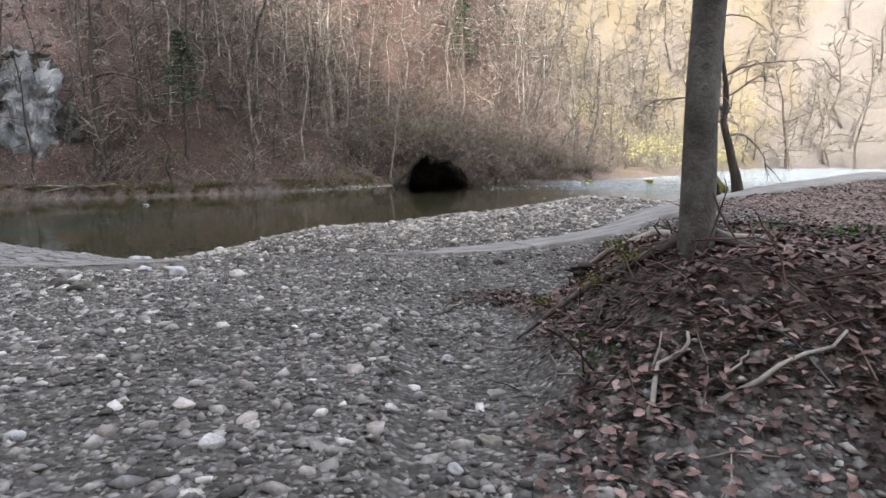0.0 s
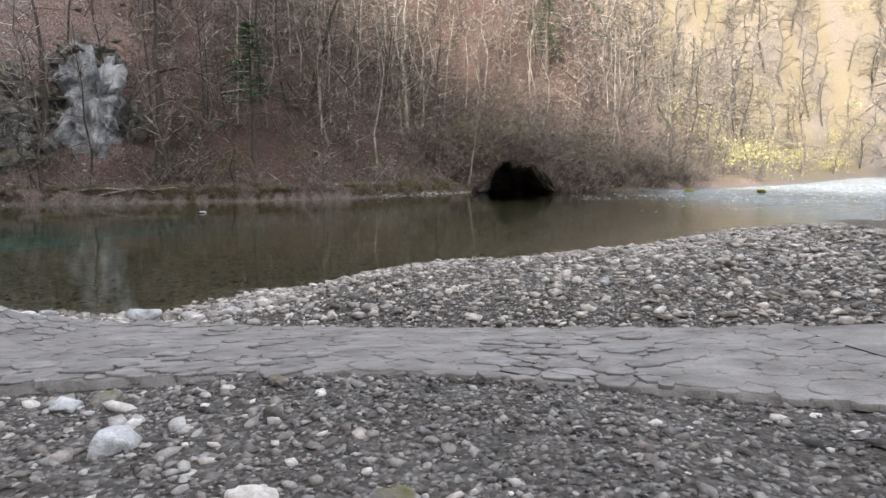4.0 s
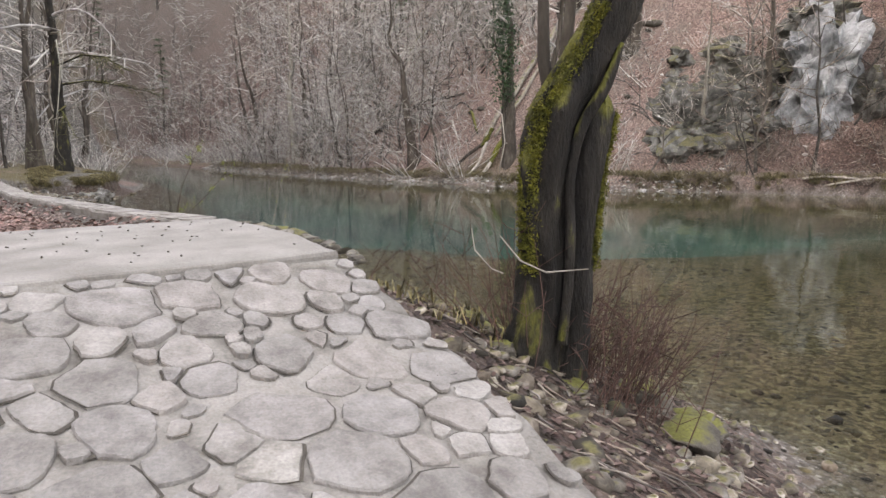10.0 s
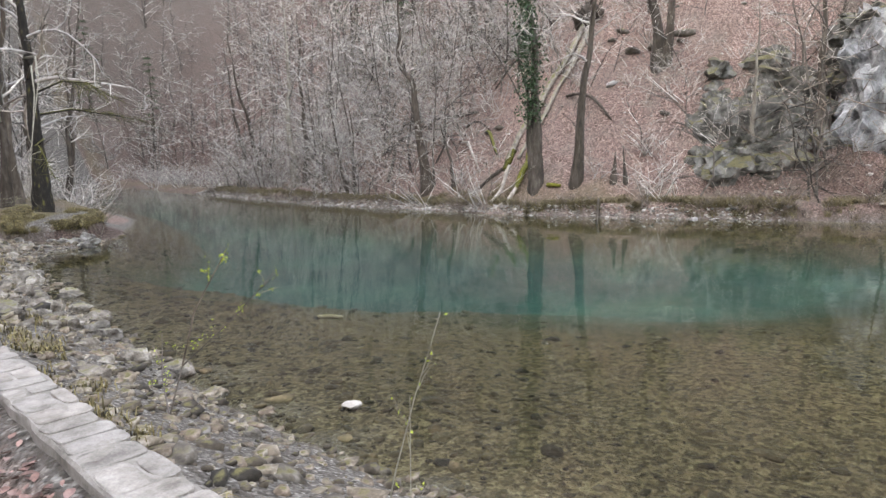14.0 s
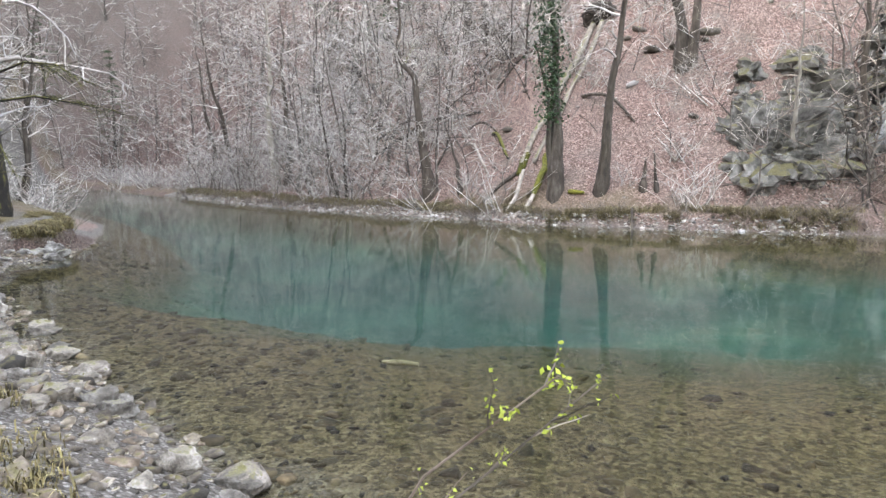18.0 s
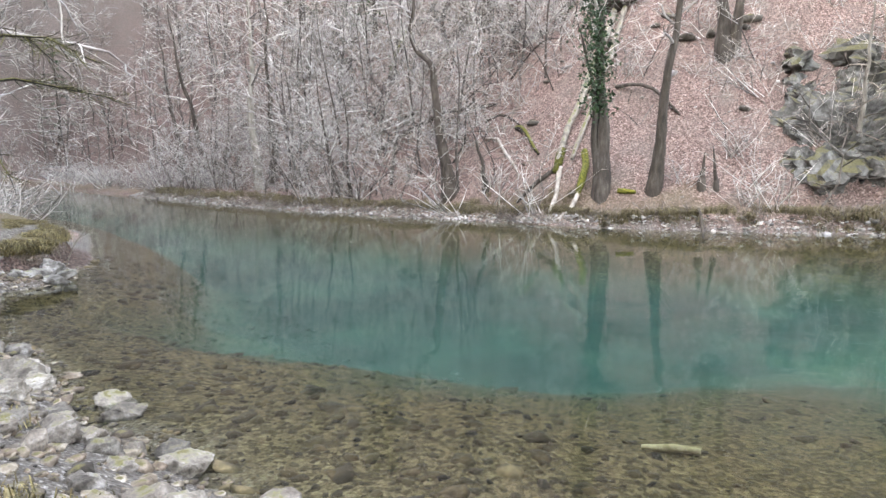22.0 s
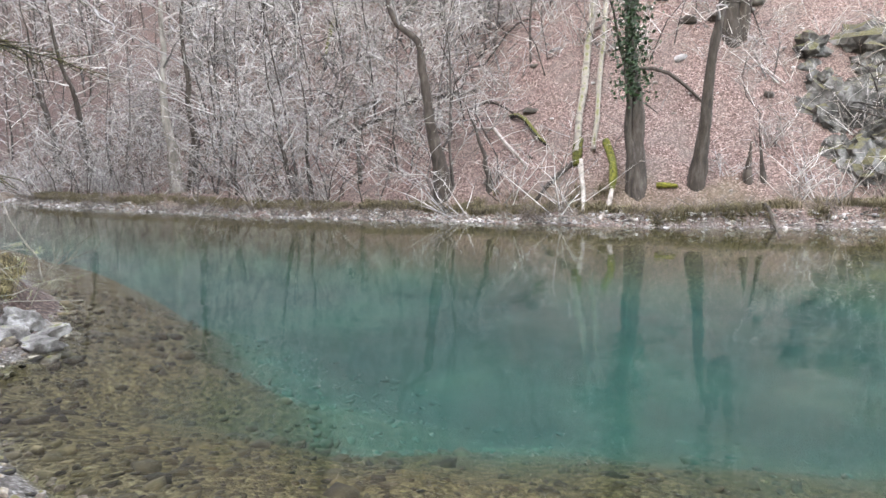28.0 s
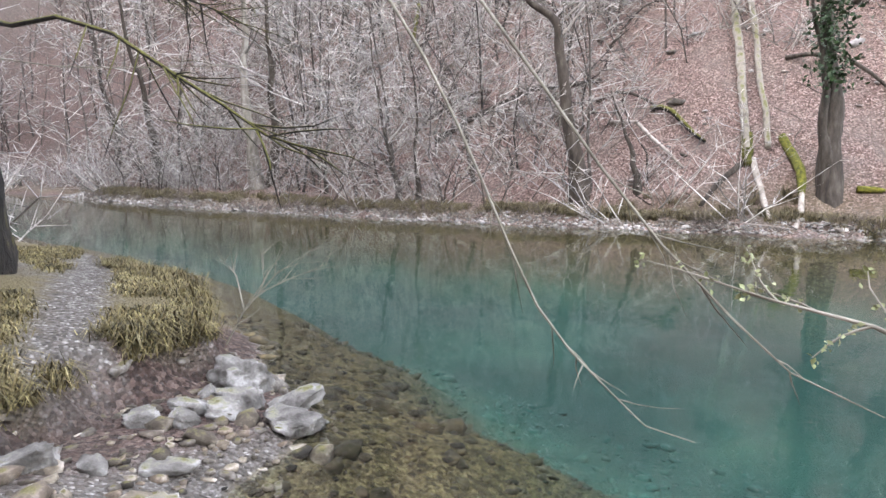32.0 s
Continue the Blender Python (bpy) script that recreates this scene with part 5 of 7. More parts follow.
for s in range(7):
    rr = random.Random(300 + s)
    so = Soup()
    for _ in range(12):
        a = rr.uniform(0, 6.28)
        p = wander(rr, (rr.gauss(0, 0.3), rr.gauss(0, 0.3), -0.1), (math.cos(a) * 0.8, math.sin(a) * 0.8, 1.0), rr.uniform(1.0, 3.4), 2, 0.2, -0.08)
        so.spike(p, 0.024)
        for _ in range(5):
            q = rr.uniform(0.3, 0.98) * 2
            b = p[int(q)].lerp(p[int(q) + 1], q - int(q))
            so.spike([b, b + Vector((rr.gauss(0, 0.4), rr.gauss(0, 0.4), rr.gauss(0.15, 0.3)))], 0.015)
    BRUSH.append((Soup(), so))
open_slope = lambda a, b: ~((a > -55) & (a < -37) & (df_(a, b) < 16) & (wave(a, b, 3, 51) > -0.75))
east = lambda a, b: a + 3 * wave(a, b, 6, 57) > -37
woods("slope_woods", "bare grey winter woods on the far slope", spots(900, -75, 32, 36, 140, lambda a, b: (df_(a, b) > 3.5) & (df_(a, b) < 75) & open_slope(a, b) & ~east(a, b), 61), NEARW, M["twig"], 1)
woods("bench_woods", "bare brown woods above the leafy bench", spots(900, -75, 32, 36, 140, lambda a, b: (df_(a, b) > 3.5) & (df_(a, b) < 75) & east(a, b), 60), EASTW, M["brown_twig"], 11)
woods("lit_saplings", "pale leafless saplings and sprays along the far bank", spots(760, -98, -40, 29, 75, lambda a, b: (df_(a, b) > 1.2) & (df_(a, b) < 26) & ~east(a, b) & (wave(a, b, 4, 58) > -0.5) & ((a < -56) | (wave(a, b, 2, 53) > 0.2)), 76, 0.6, 1.3), SPRAY, M["twig"], 14)
THICKET = [light_tree(320 + s, 6.0, 0.075, (0.22 * (s - 2.5), -0.15), 9, 2, 2, 0.15, 0.4, 0.026, 0.2) for s in range(6)]
woods("slope_thicket", "dark crooked saplings leaning over the slope", spots(430, -80, 24, 34, 112, lambda a, b: (df_(a, b) > 1.5) & (df_(a, b) < 28) & open_slope(a, b), 83, 0.5, 1.3), THICKET, M["wood_bark"], 21)
woods("valley_woods", "misty bare woods at the upstream valley end", spots(540, -240, -72, 30, 110, lambda a, b: (df_(a, b) > 5) & (df_(a, b) < 70), 62), FARW, M["twig"], 2)
woods("bend_hill_woods", "bare woods on the sunlit hill beyond the bend", spots(480, 40, 330, 90, 330, lambda a, b: (0.6 * a + 0.8 * b > 160) & (0.6 * a + 0.8 * b < 285), 75, 1.3, 2.0), BENDW, M["sunny_twig"], 13)
woods("bend_woods", "bare woods round the sunlit river bend", spots(560, 18, 200, 50, 300, lambda a, b: ((df_(a, b) > 2) & (df_(a, b) < 130)) | ((line(NEAR_SHORE, a, b)[0] < -8) & (a > 45)), 63, 0.7, 1.3), BENDW, M["sunny_twig"], 3)
for nm, lab, want, mt, sd in (("slope_brush", "leafless grey brush on the upstream part of the far bank", False, "twig", 4), ("bench_brush", "leafless brown brush on the far bank", True, "brown_twig", 12)):
    woods(nm, lab, spots(1500, -95, 25, 33, 110, lambda a, b: (df_(a, b) > 1.0) & (df_(a, b) < 34) & (open_slope(a, b) | (wave(a, b, 2, 53) > -0.1)) & (east(a, b) == want), 64, 0.6, 1.4), BRUSH, M[mt], sd)
woods("pale_saplings", "slim pale sunlit stems on the slope above the hollow", spots(90, -26, 20, 60, 110, lambda a, b: (df_(a, b) > 5) & (df_(a, b) < 26), 84, 0.7, 1.2), EASTW[:7], M["sunny_twig"], 22, bark="bark_pale")
woods("bend_brush", "sunlit yellowish brush round the river bend", spots(600, 18, 180, 50, 260, lambda a, b: ((df_(a, b) > 0.5) & (df_(a, b) < 50)) | ((line(NEAR_SHORE, a, b)[0] < -1) & (a > 30) & (line(EDGE_LAND, a, b)[0] < 0)), 69, 1.2, 2.6), BRUSH, M["sunny_twig"], 9)
woods("bank_woods", "bare woods on the near bank upstream", spots(130, -150, -56, -25, 15.5, lambda a, b: line(NEAR_SHORE, a, b)[0] < -2.5, 65, 0.9, 1.4), FARW, M["twig"], 5)
# unseen woods behind the path, added to shade the near ground
woods("hill_woods", "unseen bare woods added for shade on the hill behind the path", spots(90, -60, 40, -60, 4, lambda a, b: b < np.interp(a, [-60, -18, -6, 4, 40], [4, 5, -4, -10, -6]), 66, 0.9, 1.3), FARW, M["twig"], 6)
# young leaves on the bushes of the bend
bs = spots(260, 22, 150, 50, 240, lambda a, b: ((df_(a, b) > 0.5) & (df_(a, b) < 30)) | ((line(NEAR_SHORE, a, b)[0] < -1) & (a > 35) & (line(EDGE_LAND, a, b)[0] < 0)), 70, 0.8, 1.6)
V, T = leaf_cloud(71, np.c_[bs[:, :2], ground_z(bs[:, 0], bs[:, 1]) + 2.2 * bs[:, 2]], (1.3, 1.3, 1.2), 26000, 0.16)
fast_mesh("bend_leaves", V, T, M["spring_leaf"], "fresh yellow-green leaves on sunlit bushes at the bend", "leaves", "stuff")
es = spots(46, -30, 18, 52, 92, lambda a, b: (df_(a, b) > 3) & (df_(a, b) < 16), 72, 0.8, 1.6)
V, T = leaf_cloud(73, np.c_[es[:, :2], ground_z(es[:, 0], es[:, 1]) + 1.0 * es[:, 2]], (0.8, 0.8, 0.6), 5200, 0.09)
fast_mesh("evergreen_brush", V, T, M["brush_leaf"], "low olive-green leafy brush among the bare stems", "brush", "stuff")
woods("valley_end_woods", "grey woods closing the upstream end of the valley", spots(280, -330, -140, -90, 60, lambda a, b: (line(NEAR_SHORE, a, b)[0] < -3) | (df_(a, b) > 3), 78, 1.1, 1.7), FARW, M["twig"], 15)
for k, (x, y, h) in enumerate(((-168, 2, 22), (-185, -8, 24), (-176, 24, 21), (-200, 8, 25), (-160, 34, 20), (-84, 52, 15))):
    conifer(150 + k, x, y, h, 0.3, "dark green spruce closing the upstream valley", dens=0.55, first=0.12)
M["far_grass"] = surface("far_grass", (0.07, 0.06, 0.032), (0.165, 0.143, 0.078), (0.31, 0.277, 0.17), 3, 30, vary=0.55)
woods("valley_brush", "leafless brush along the upstream banks", spots(900, -175, -62, -30, 60, lambda a, b: ((line(NEAR_SHORE, a, b)[0] < -0.8) & (line(NEAR_SHORE, a, b)[0] > -9)) | ((df_(a, b) > 0.4) & (df_(a, b) < 8) & (a < -90)), 79, 0.9, 1.9), BRUSH, M["twig"], 17)


# ---- near things ----
M["root_bark"] = surface("root_bark", (0.07, 0.062, 0.052), (0.15, 0.138, 0.12), (0.26, 0.245, 0.22), 5, 40, rel=0.7)
# foam tone, with the sky reflection of the rapids in the colour
M["foam"] = surface("foam", (0.22, 0.25, 0.27), (0.34, 0.37, 0.39), (0.48, 0.51, 0.53), 2, 20, rough=0.25)
M["beech_leaf"] = surface("beech_leaf", (0.1, 0.065, 0.055), (0.24, 0.165, 0.145), (0.42, 0.335, 0.305), 5, 40, vary=0.5, rough=0.8)
M["herb"] = surface("herb", (0.04, 0.09, 0.02), (0.08, 0.16, 0.035), (0.14, 0.24, 0.06), 4, 30, vary=0.4)
M["catkin"] = surface("catkin", (0.2, 0.22, 0.12), (0.3, 0.32, 0.19), (0.42, 0.43, 0.3), 6, 40)
M["pale_twig"] = surface("pale_twig", (0.14, 0.128, 0.1), (0.25, 0.235, 0.195), (0.38, 0.362, 0.31), 6, 40, local=True)
M["sunken"] = surface("sunken", (0.22, 0.2, 0.12), (0.34, 0.32, 0.21), (0.48, 0.46, 0.33), 4, 30)
M["lichen_wood"] = surface("lichen_wood", (0.13, 0.115, 0.09), (0.27, 0.245, 0.21), (0.42, 0.395, 0.35), 2.2, 30, rel=0.7, local=True, moss=(1.45, (0.14, 0.135, 0.05)))
def tube_thing(name, label, pts, radii, material, category, sides=7, group="", parent=None):
    s = Soup()
    s.tube(pts, radii, sides)
    ob = s.make(name, M[material], parent)
    return tagged(ob, label, category, group) if parent is None else ob


def mossy_tree():
    t = tagged(new("mossy_tree"), "old mossy double-stemmed alder at the water's edge", "tree")
    t.location = (-12.535, 15.81, gz(-12.535, 15.81))
    # u runs along the bank, v towards the river
    ax = Vector((0.52, 0.85, 0))
    def at(u, z, v=0.0):
        return Vector((ax.x * u - ax.y * v, ax.y * u + ax.x * v, z - t.location.z))
    line_main = [(-0.03, 0.6, 0.29), (-0.02, 1.1, 0.225), (0.04, 1.5, 0.19), (0.05, 1.77, 0.178), (0.035, 2.25, 0.174), (0.055, 2.61, 0.182), (0.125, 2.91, 0.19), (0.275, 3.17, 0.18), (0.42, 3.43, 0.162), (0.535, 3.69, 0.152), (0.66, 4.1, 0.135), (0.74, 4.7, 0.11), (0.8, 5.6, 0.08), (0.86, 6.9, 0.035)]
    line_second = [(0.27, 0.7, 0.18), (0.3, 1.36, 0.135), (0.33, 1.77, 0.125), (0.355, 2.17, 0.12), (0.38, 2.5, 0.118), (0.43, 2.76, 0.115), (0.475, 2.93, 0.09), (0.495, 3.05, 0.03)]
    main, second = Soup(), Soup()
    main.gnarled([at(u, z) for u, z, _ in line_main], [r for _, _, r in line_main], 34, 0.04, 0.3, 1)
    main_stem = main.make("main_stem", M["mossy_bark"], t)
    second.gnarled([at(u - 0.03, z, 0.02) for u, z, _ in line_second], [r for _, _, r in line_second], 26, 0.05, 0.26, 2)
    second_stem = second.make("second_stem", M["mossy_bark"], t)
    ridge = Soup()
    ridge.gnarled([at(0.17, 1.2, -0.16), at(0.22, 1.9, -0.14), at(0.21, 2.45, -0.12), at(0.28, 2.8, -0.1), at(0.45, 3.1, -0.08), at(0.56, 3.4, -0.06)], [0.045, 0.04, 0.035, 0.04, 0.04, 0.02], 10, 0.06, 0.35, 3)
    ridge.make("side_stem", M["mossy_bark"], t)
    rng = random.Random(8)
    limbs = Soup()
    for k in range(7):
        z = 3.9 + 0.45 * k
        p = wander(rng, at(0.6 + 0.04 * k, z), (rng.gauss(0, 1), rng.gauss(0, 1), 0.8), rng.uniform(1.2, 2.2), 5, 0.15)
        limbs.tube(p, [0.05, 0.045, 0.035, 0.025, 0.018, 0.01], 5, False)
        for q in range(5):
            limbs.tube(wander(rng, p[2 + q % 3], (rng.gauss(0, 1), rng.gauss(0, 1), 0.4), 0.7, 3, 0.2), [0.015, 0.012, 0.009, 0.005], 3, False)
    # two thin stems that rise behind the bend
    for du in (0.0, 0.16):
        p = [at(0.1 + du, 2.95, 0.1), at(0.04 + du, 3.3, 0.18), at(0.03 + du * 1.4, 3.9, 0.22), at(0.12 + du * 1.6, 4.8, 0.25), at(0.1 + du * 2, 6.0, 0.3)]
        limbs.tube(p, [0.055, 0.05, 0.04, 0.03, 0.012], 7, False)
    tagged(limbs.make("crown", M["bark"], t), "bare dark limbs and twigs")

    def cushion(name, stem, rows, side, spread, n, seed, v=0.0):
        cs = []
        for (u0, z0, r0), (u1, z1, r1) in zip(rows[:-1], rows[1:]):
            for q in range(6):
                f = q / 6
                u, z, r = u0 + (u1 - u0) * f, z0 + (z1 - z0) * f, r0 + (r1 - r0) * f
                for a in spread:
                    cs.append(tuple(at(u + side * r * math.cos(a), z, v + r * math.sin(a))))
        V, T = leaf_cloud(seed, cs, (0.018, 0.018, 0.02), n, 0.011)
        tagged(leaf_part(name, V, T, M["moss"], stem), "thick yellow-green moss")

    cushion("moss_cushion", main_stem, line_main[3:10], -1, (-1.0, -0.75, -0.45, -0.2, 0.1, 0.5), 16000, 3)
    cushion("moss_cushion", second_stem, line_second[2:7], 1, (-0.6, -0.2, 0.3), 4200, 4, 0.07)
    # shoots round the foot, thickest on the river side
    shoots = Soup()
    for k in range(190):
        river = k % 3 > 0
        b = at((0.62 if river else 0.05) + rng.gauss(0, 0.2 if river else 0.3), 0, 0.1 + rng.gauss(0, 0.25))
        b.z = gz(b.x + t.location.x, b.y + t.location.y) - t.location.z - 0.05
        d = ax * (0.25 if river else rng.gauss(-0.1, 0.3)) + Vector((rng.gauss(0, 0.2), rng.gauss(0, 0.2), 1))
        p = wander(rng, b, d, rng.uniform(0.45, 1.15 if river else 1.5), 5, 0.08)
        shoots.tube(p, [0.0055, 0.005, 0.0045, 0.0035, 0.003, 0.0015], 3, False)
        for _ in range(2):
            shoots.tube(wander(rng, p[rng.randint(2, 4)], (rng.gauss(0, 1), rng.gauss(0, 1), 0.8), rng.uniform(0.15, 0.4), 2, 0.15), [0.004, 0.0035, 0.002], 3, False)
    tagged(shoots.make("brushwood", M["red_twig"], t), "dense thin reddish shoots", kind="stuff")
    pale = Soup()
    pale.tube([at(-0.32, 2.05, -0.35), at(-0.18, 1.88, -0.4), at(0.0, 1.8, -0.42), at(0.3, 1.82, -0.4)], [0.004, 0.006, 0.006, 0.003], 5)
    for pts in ([(-0.52, 2.1, -0.3), (-0.5, 1.95, -0.35), (-0.38, 1.82, -0.38), (-0.3, 1.79, -0.4)], [(-0.42, 3.0, -0.1), (-0.3, 2.9, -0.15), (-0.28, 2.7, -0.2), (-0.32, 2.5, -0.2)]):
        twig = Soup()
        twig.tube([at(*p) for p in pts], [0.003 + 0.002 * (k % 2) for k in range(len(pts))], 4)
        twig.make("dead_twig", M["dead_wood"], t)
    pale.make("dead_branch", M["dead_wood"], t)


M["red_twig"] = surface("red_twig", (0.06, 0.035, 0.028), (0.13, 0.08, 0.064), (0.2, 0.14, 0.12), 3, 30, vary=0.3)
M["soil"] = surface("soil", (0.03, 0.024, 0.018), (0.07, 0.056, 0.044), (0.13, 0.11, 0.09), 3, 30, rel=1.0)
M["mossrock"] = surface("mossrock", (0.06, 0.052, 0.042), (0.14, 0.125, 0.105), (0.26, 0.24, 0.21), 4, 45, rel=1.0, moss=(1.5, (0.13, 0.125, 0.03)))
mossy_tree()
for k, (x, y, s) in enumerate(((-12.3, 16.75, 0.3), (-12.0, 17.1, 0.26), (-13.25, 15.75, 0.22), (-13.0, 15.45, 0.2), (-12.55, 15.5, 0.17), (-13.5, 16.2, 0.2), (-12.2, 15.9, 0.16), (-13.8, 15.6, 0.18))):
    boulder(700 + k, x, y, s * 0.9, 0.42, "moss-covered lump at the foot of the alder", "mossrock", sub=3, sink=0.35, name="mossy_rock", group="mossy rocks round the alder")
boulder(71, -11.8, 16.7, 0.3, 0.45, "mossy rock hidden in the bank below the alder", "mossrock", sink=0.2)


def start_tree():
    x, y = 1.13, 5.1
    z = gz(x, y)
    t, c = grow(401, 12, 0.095, lean=(0.0, 0.0), crook=0.012, first=0.4, limbs=14, flare=1.5, sides=14)
    ob = plant("riverside_tree", "slim grey tree with spreading roots on a leafy mound", x, y, z, t, c, "root_bark")
    for k, pts in enumerate((
            [(-0.06, 0.04, 0.12), (-0.3, 0.28, -0.1), (-0.6, 0.56, -0.36), (-0.85, 0.72, -0.6), (-1.05, 0.8, -0.8)],
            [(0.08, -0.02, 0.12), (0.35, -0.08, 0.06), (0.7, -0.1, 0.03), (1.2, -0.05, 0.0), (1.8, -0.1, -0.1)],
            [(-0.02, 0.08, 0.1), (-0.1, 0.4, 0.02), (-0.15, 0.8, -0.05), (-0.3, 1.3, -0.2)],
            [(0.1, 0.08, 0.1), (0.5, 0.25, 0.02), (1.2, 0.4, -0.05)])):
        root = Soup()
        pp = []
        for px, py, pz in pts:
            g = gz(x + px, y + py) - z
            pp.append(Vector((px, py, max(g + 0.025, (pz if k < 1 else g)) if px * px + py * py > 0.04 else 0.1)))
        root.gnarled(pp, [0.05, 0.032, 0.026, 0.02, 0.01][:len(pp)], 8, 0.12, 0.25, k)
        root.make("root", M["root_bark"], ob)
    # black lump in place of the shade in the hollow under the roots, with moss and hanging fibres
    V, F = rock_shape(402, 0.5, 3, 0.3, 0.1)
    mesh_object("root_hollow", [Vector((v.x * 0.3 - 0.2, v.y * 0.12 + 1.65, v.z * 0.2 + gz(x - 0.2, y + 1.65) - z + 0.0)) for v in V], F, M["soil"], ob, "black rotten soil lump standing in for the shaded hollow under the roots")
    rng = random.Random(12)
    fibres = Soup()
    for _ in range(90):
        a = Vector((rng.uniform(-0.9, 0.4), rng.uniform(-1.2, 0.9), 0))
        a.z = gz(x + a.x, y + a.y) - z + rng.uniform(0.03, 0.16)
        fibres.spike(wander(rng, a, (rng.gauss(0, 1), rng.gauss(-0.4, 0.8), rng.gauss(0.1, 0.4)), rng.uniform(0.2, 0.6), 3, 0.25), 0.008)
    tagged(fibres.make("root_fibres", M["red_twig"], ob), "tangle of thin dead twigs", kind="stuff")
    tube_thing("rotten_log", "grey rotten log lying behind the tree roots", [(x + q, y + w, gz(x + q, y + w) + h) for q, w, h in ((-0.4, 1.75, 0.1), (-0.15, 1.5, 0.1), (0.15, 1.25, 0.08), (0.9, 0.9, 0.05))], [0.02, 0.028, 0.034, 0.04], "dead_wood", "log", 9)
    V, T = leaf_cloud(21, [(x + q, y + w, gz(x + q, y + w) + h) for q, w, h in ((-0.6, 1.7, 0.05), (-0.3, 0.3, 0.06), (-0.1, 1.3, 0.1), (-0.5, 0.5, 0.05))], (0.09, 0.06, 0.025), 900, 0.014)
    fast_mesh("moss_tufts", V, T, M["moss"], "small moss tufts on the roots", "moss", "stuff")
    V, T = leaf_cloud(22, [(2.0 + 0.25 * k, 6.2 + 0.3 * (k % 3), gz(2.0 + 0.25 * k, 6.2 + 0.3 * (k % 3)) + 0.05) for k in range(6)] + [(0.42, 4.45, gz(0.42, 4.45) + 0.03)], (0.12, 0.12, 0.04), 240, 0.022)
    fast_mesh("green_herbs", V, T, M["herb"], "fresh green herbs among the fallen leaves", "herbs", "stuff")


start_tree()
tree(402, 8.74, 19.8, 9.5, 0.155, "dark bent tree beside the gravel bar", pts=[(0, 0, -0.05), (-0.2, 0, 0.4), (-0.34, 0, 0.9), (-0.52, 0, 1.6), (-0.7, 0, 2.2), (-0.66, 0, 2.7), (-0.7, 0, 3.3), (-0.86, 0, 4.2), (-1.0, 0, 5.2), (-1.15, 0, 7.0), (-1.3, 0, 9.5)], limbs=16, first=0.3, droop=0.2, reach=0.34, flare=1.5, twig_r=0.008)
tube_thing("broken_stump", "leaning broken stump beside the dark tree", [(7.72, 19.2, 1.2), (7.55, 19.2, 1.8), (7.32, 19.2, 2.2), (7.02, 19.15, 2.65), (6.9, 19.1, 3.0)], [0.42, 0.36, 0.26, 0.17, 0.03], "mossy_bark", "stump", 9)


def stick(label, pts, r, material="dead_wood", name="branch"):
    P = [Vector((x, y, gz(x, y) + h)) for x, y, h in bent(pts, len(label))]
    n = len(P)
    return tube_thing(name, label, [p + Vector((0.02 * math.sin(7 * k + r * 900), 0.02 * math.cos(5 * k), -r * 0.4)) for k, p in enumerate(P)], [r * 0.55 * (1 - 0.5 * k / max(1, n - 1)) for k in range(n)], material, "branch", 6)


def bent(pts, seed):
    """More, slightly crooked points along a stick."""
    rg = random.Random(seed)
    out = []
    for a, c in zip(pts[:-1], pts[1:]):
        for k in range(3):
            out.append(tuple(a[q] + (c[q] - a[q]) * k / 3 + rg.gauss(0, 0.012) * (q < 2) for q in range(3)))
    return out + [pts[-1]]


stick("stout pale branch lying on the leaves", [(0.38, 3.83, 0.03), (0.46, 3.97, 0.05), (0.58, 4.07, 0.06), (0.65, 4.12, 0.1)], 0.03)
stick("thin pale stick standing in the leaves", [(0.51, 4.09, 0.02), (0.54, 4.2, 0.14)], 0.013)
stick("long straight twig on the ground", [(0.16, 4.8, 0.03), (0.3, 4.38, 0.03), (0.4, 4.1, 0.04)], 0.014)
stick("long pale twig on the ground", [(-0.18, 5.87, 0.03), (0.06, 5.65, 0.03), (0.21, 5.28, 0.04)], 0.014)
stick("dead branch on the leafy mound", [(0.7, 3.75, 0.04), (0.95, 3.78, 0.06), (1.34, 3.95, 0.08)], 0.026)
stick("dark short stick on the gravel", [(-0.57, 7.11, 0.02), (-0.39, 7.41, 0.04), (-0.23, 7.66, 0.03)], 0.035, "bark")
stick("grey twig on the leafy mound", [(0.63, 3.86, 0.03), (0.78, 3.88, 0.05), (0.88, 3.9, 0.06)], 0.014)

for k in range(17):
    f = k / 16
    x, y = -12.85 - 2.75 * f, 14.0 + 0.52 * math.sin(1.5 * f + 0.9) + 0.04 * math.sin(7 * k)
    boulder(750 + k, x, y + 0.06, 0.05 + 0.05 * abs(math.sin(3.3 * k)), 0.34, "weathered stone along the broken edge of the slab", "mossrock" if k % 3 == 0 else "boulder", z=1.88, name="edge_stone", group="stones along the slab edge", sink=0.4, blocky=0.5, sub=3)
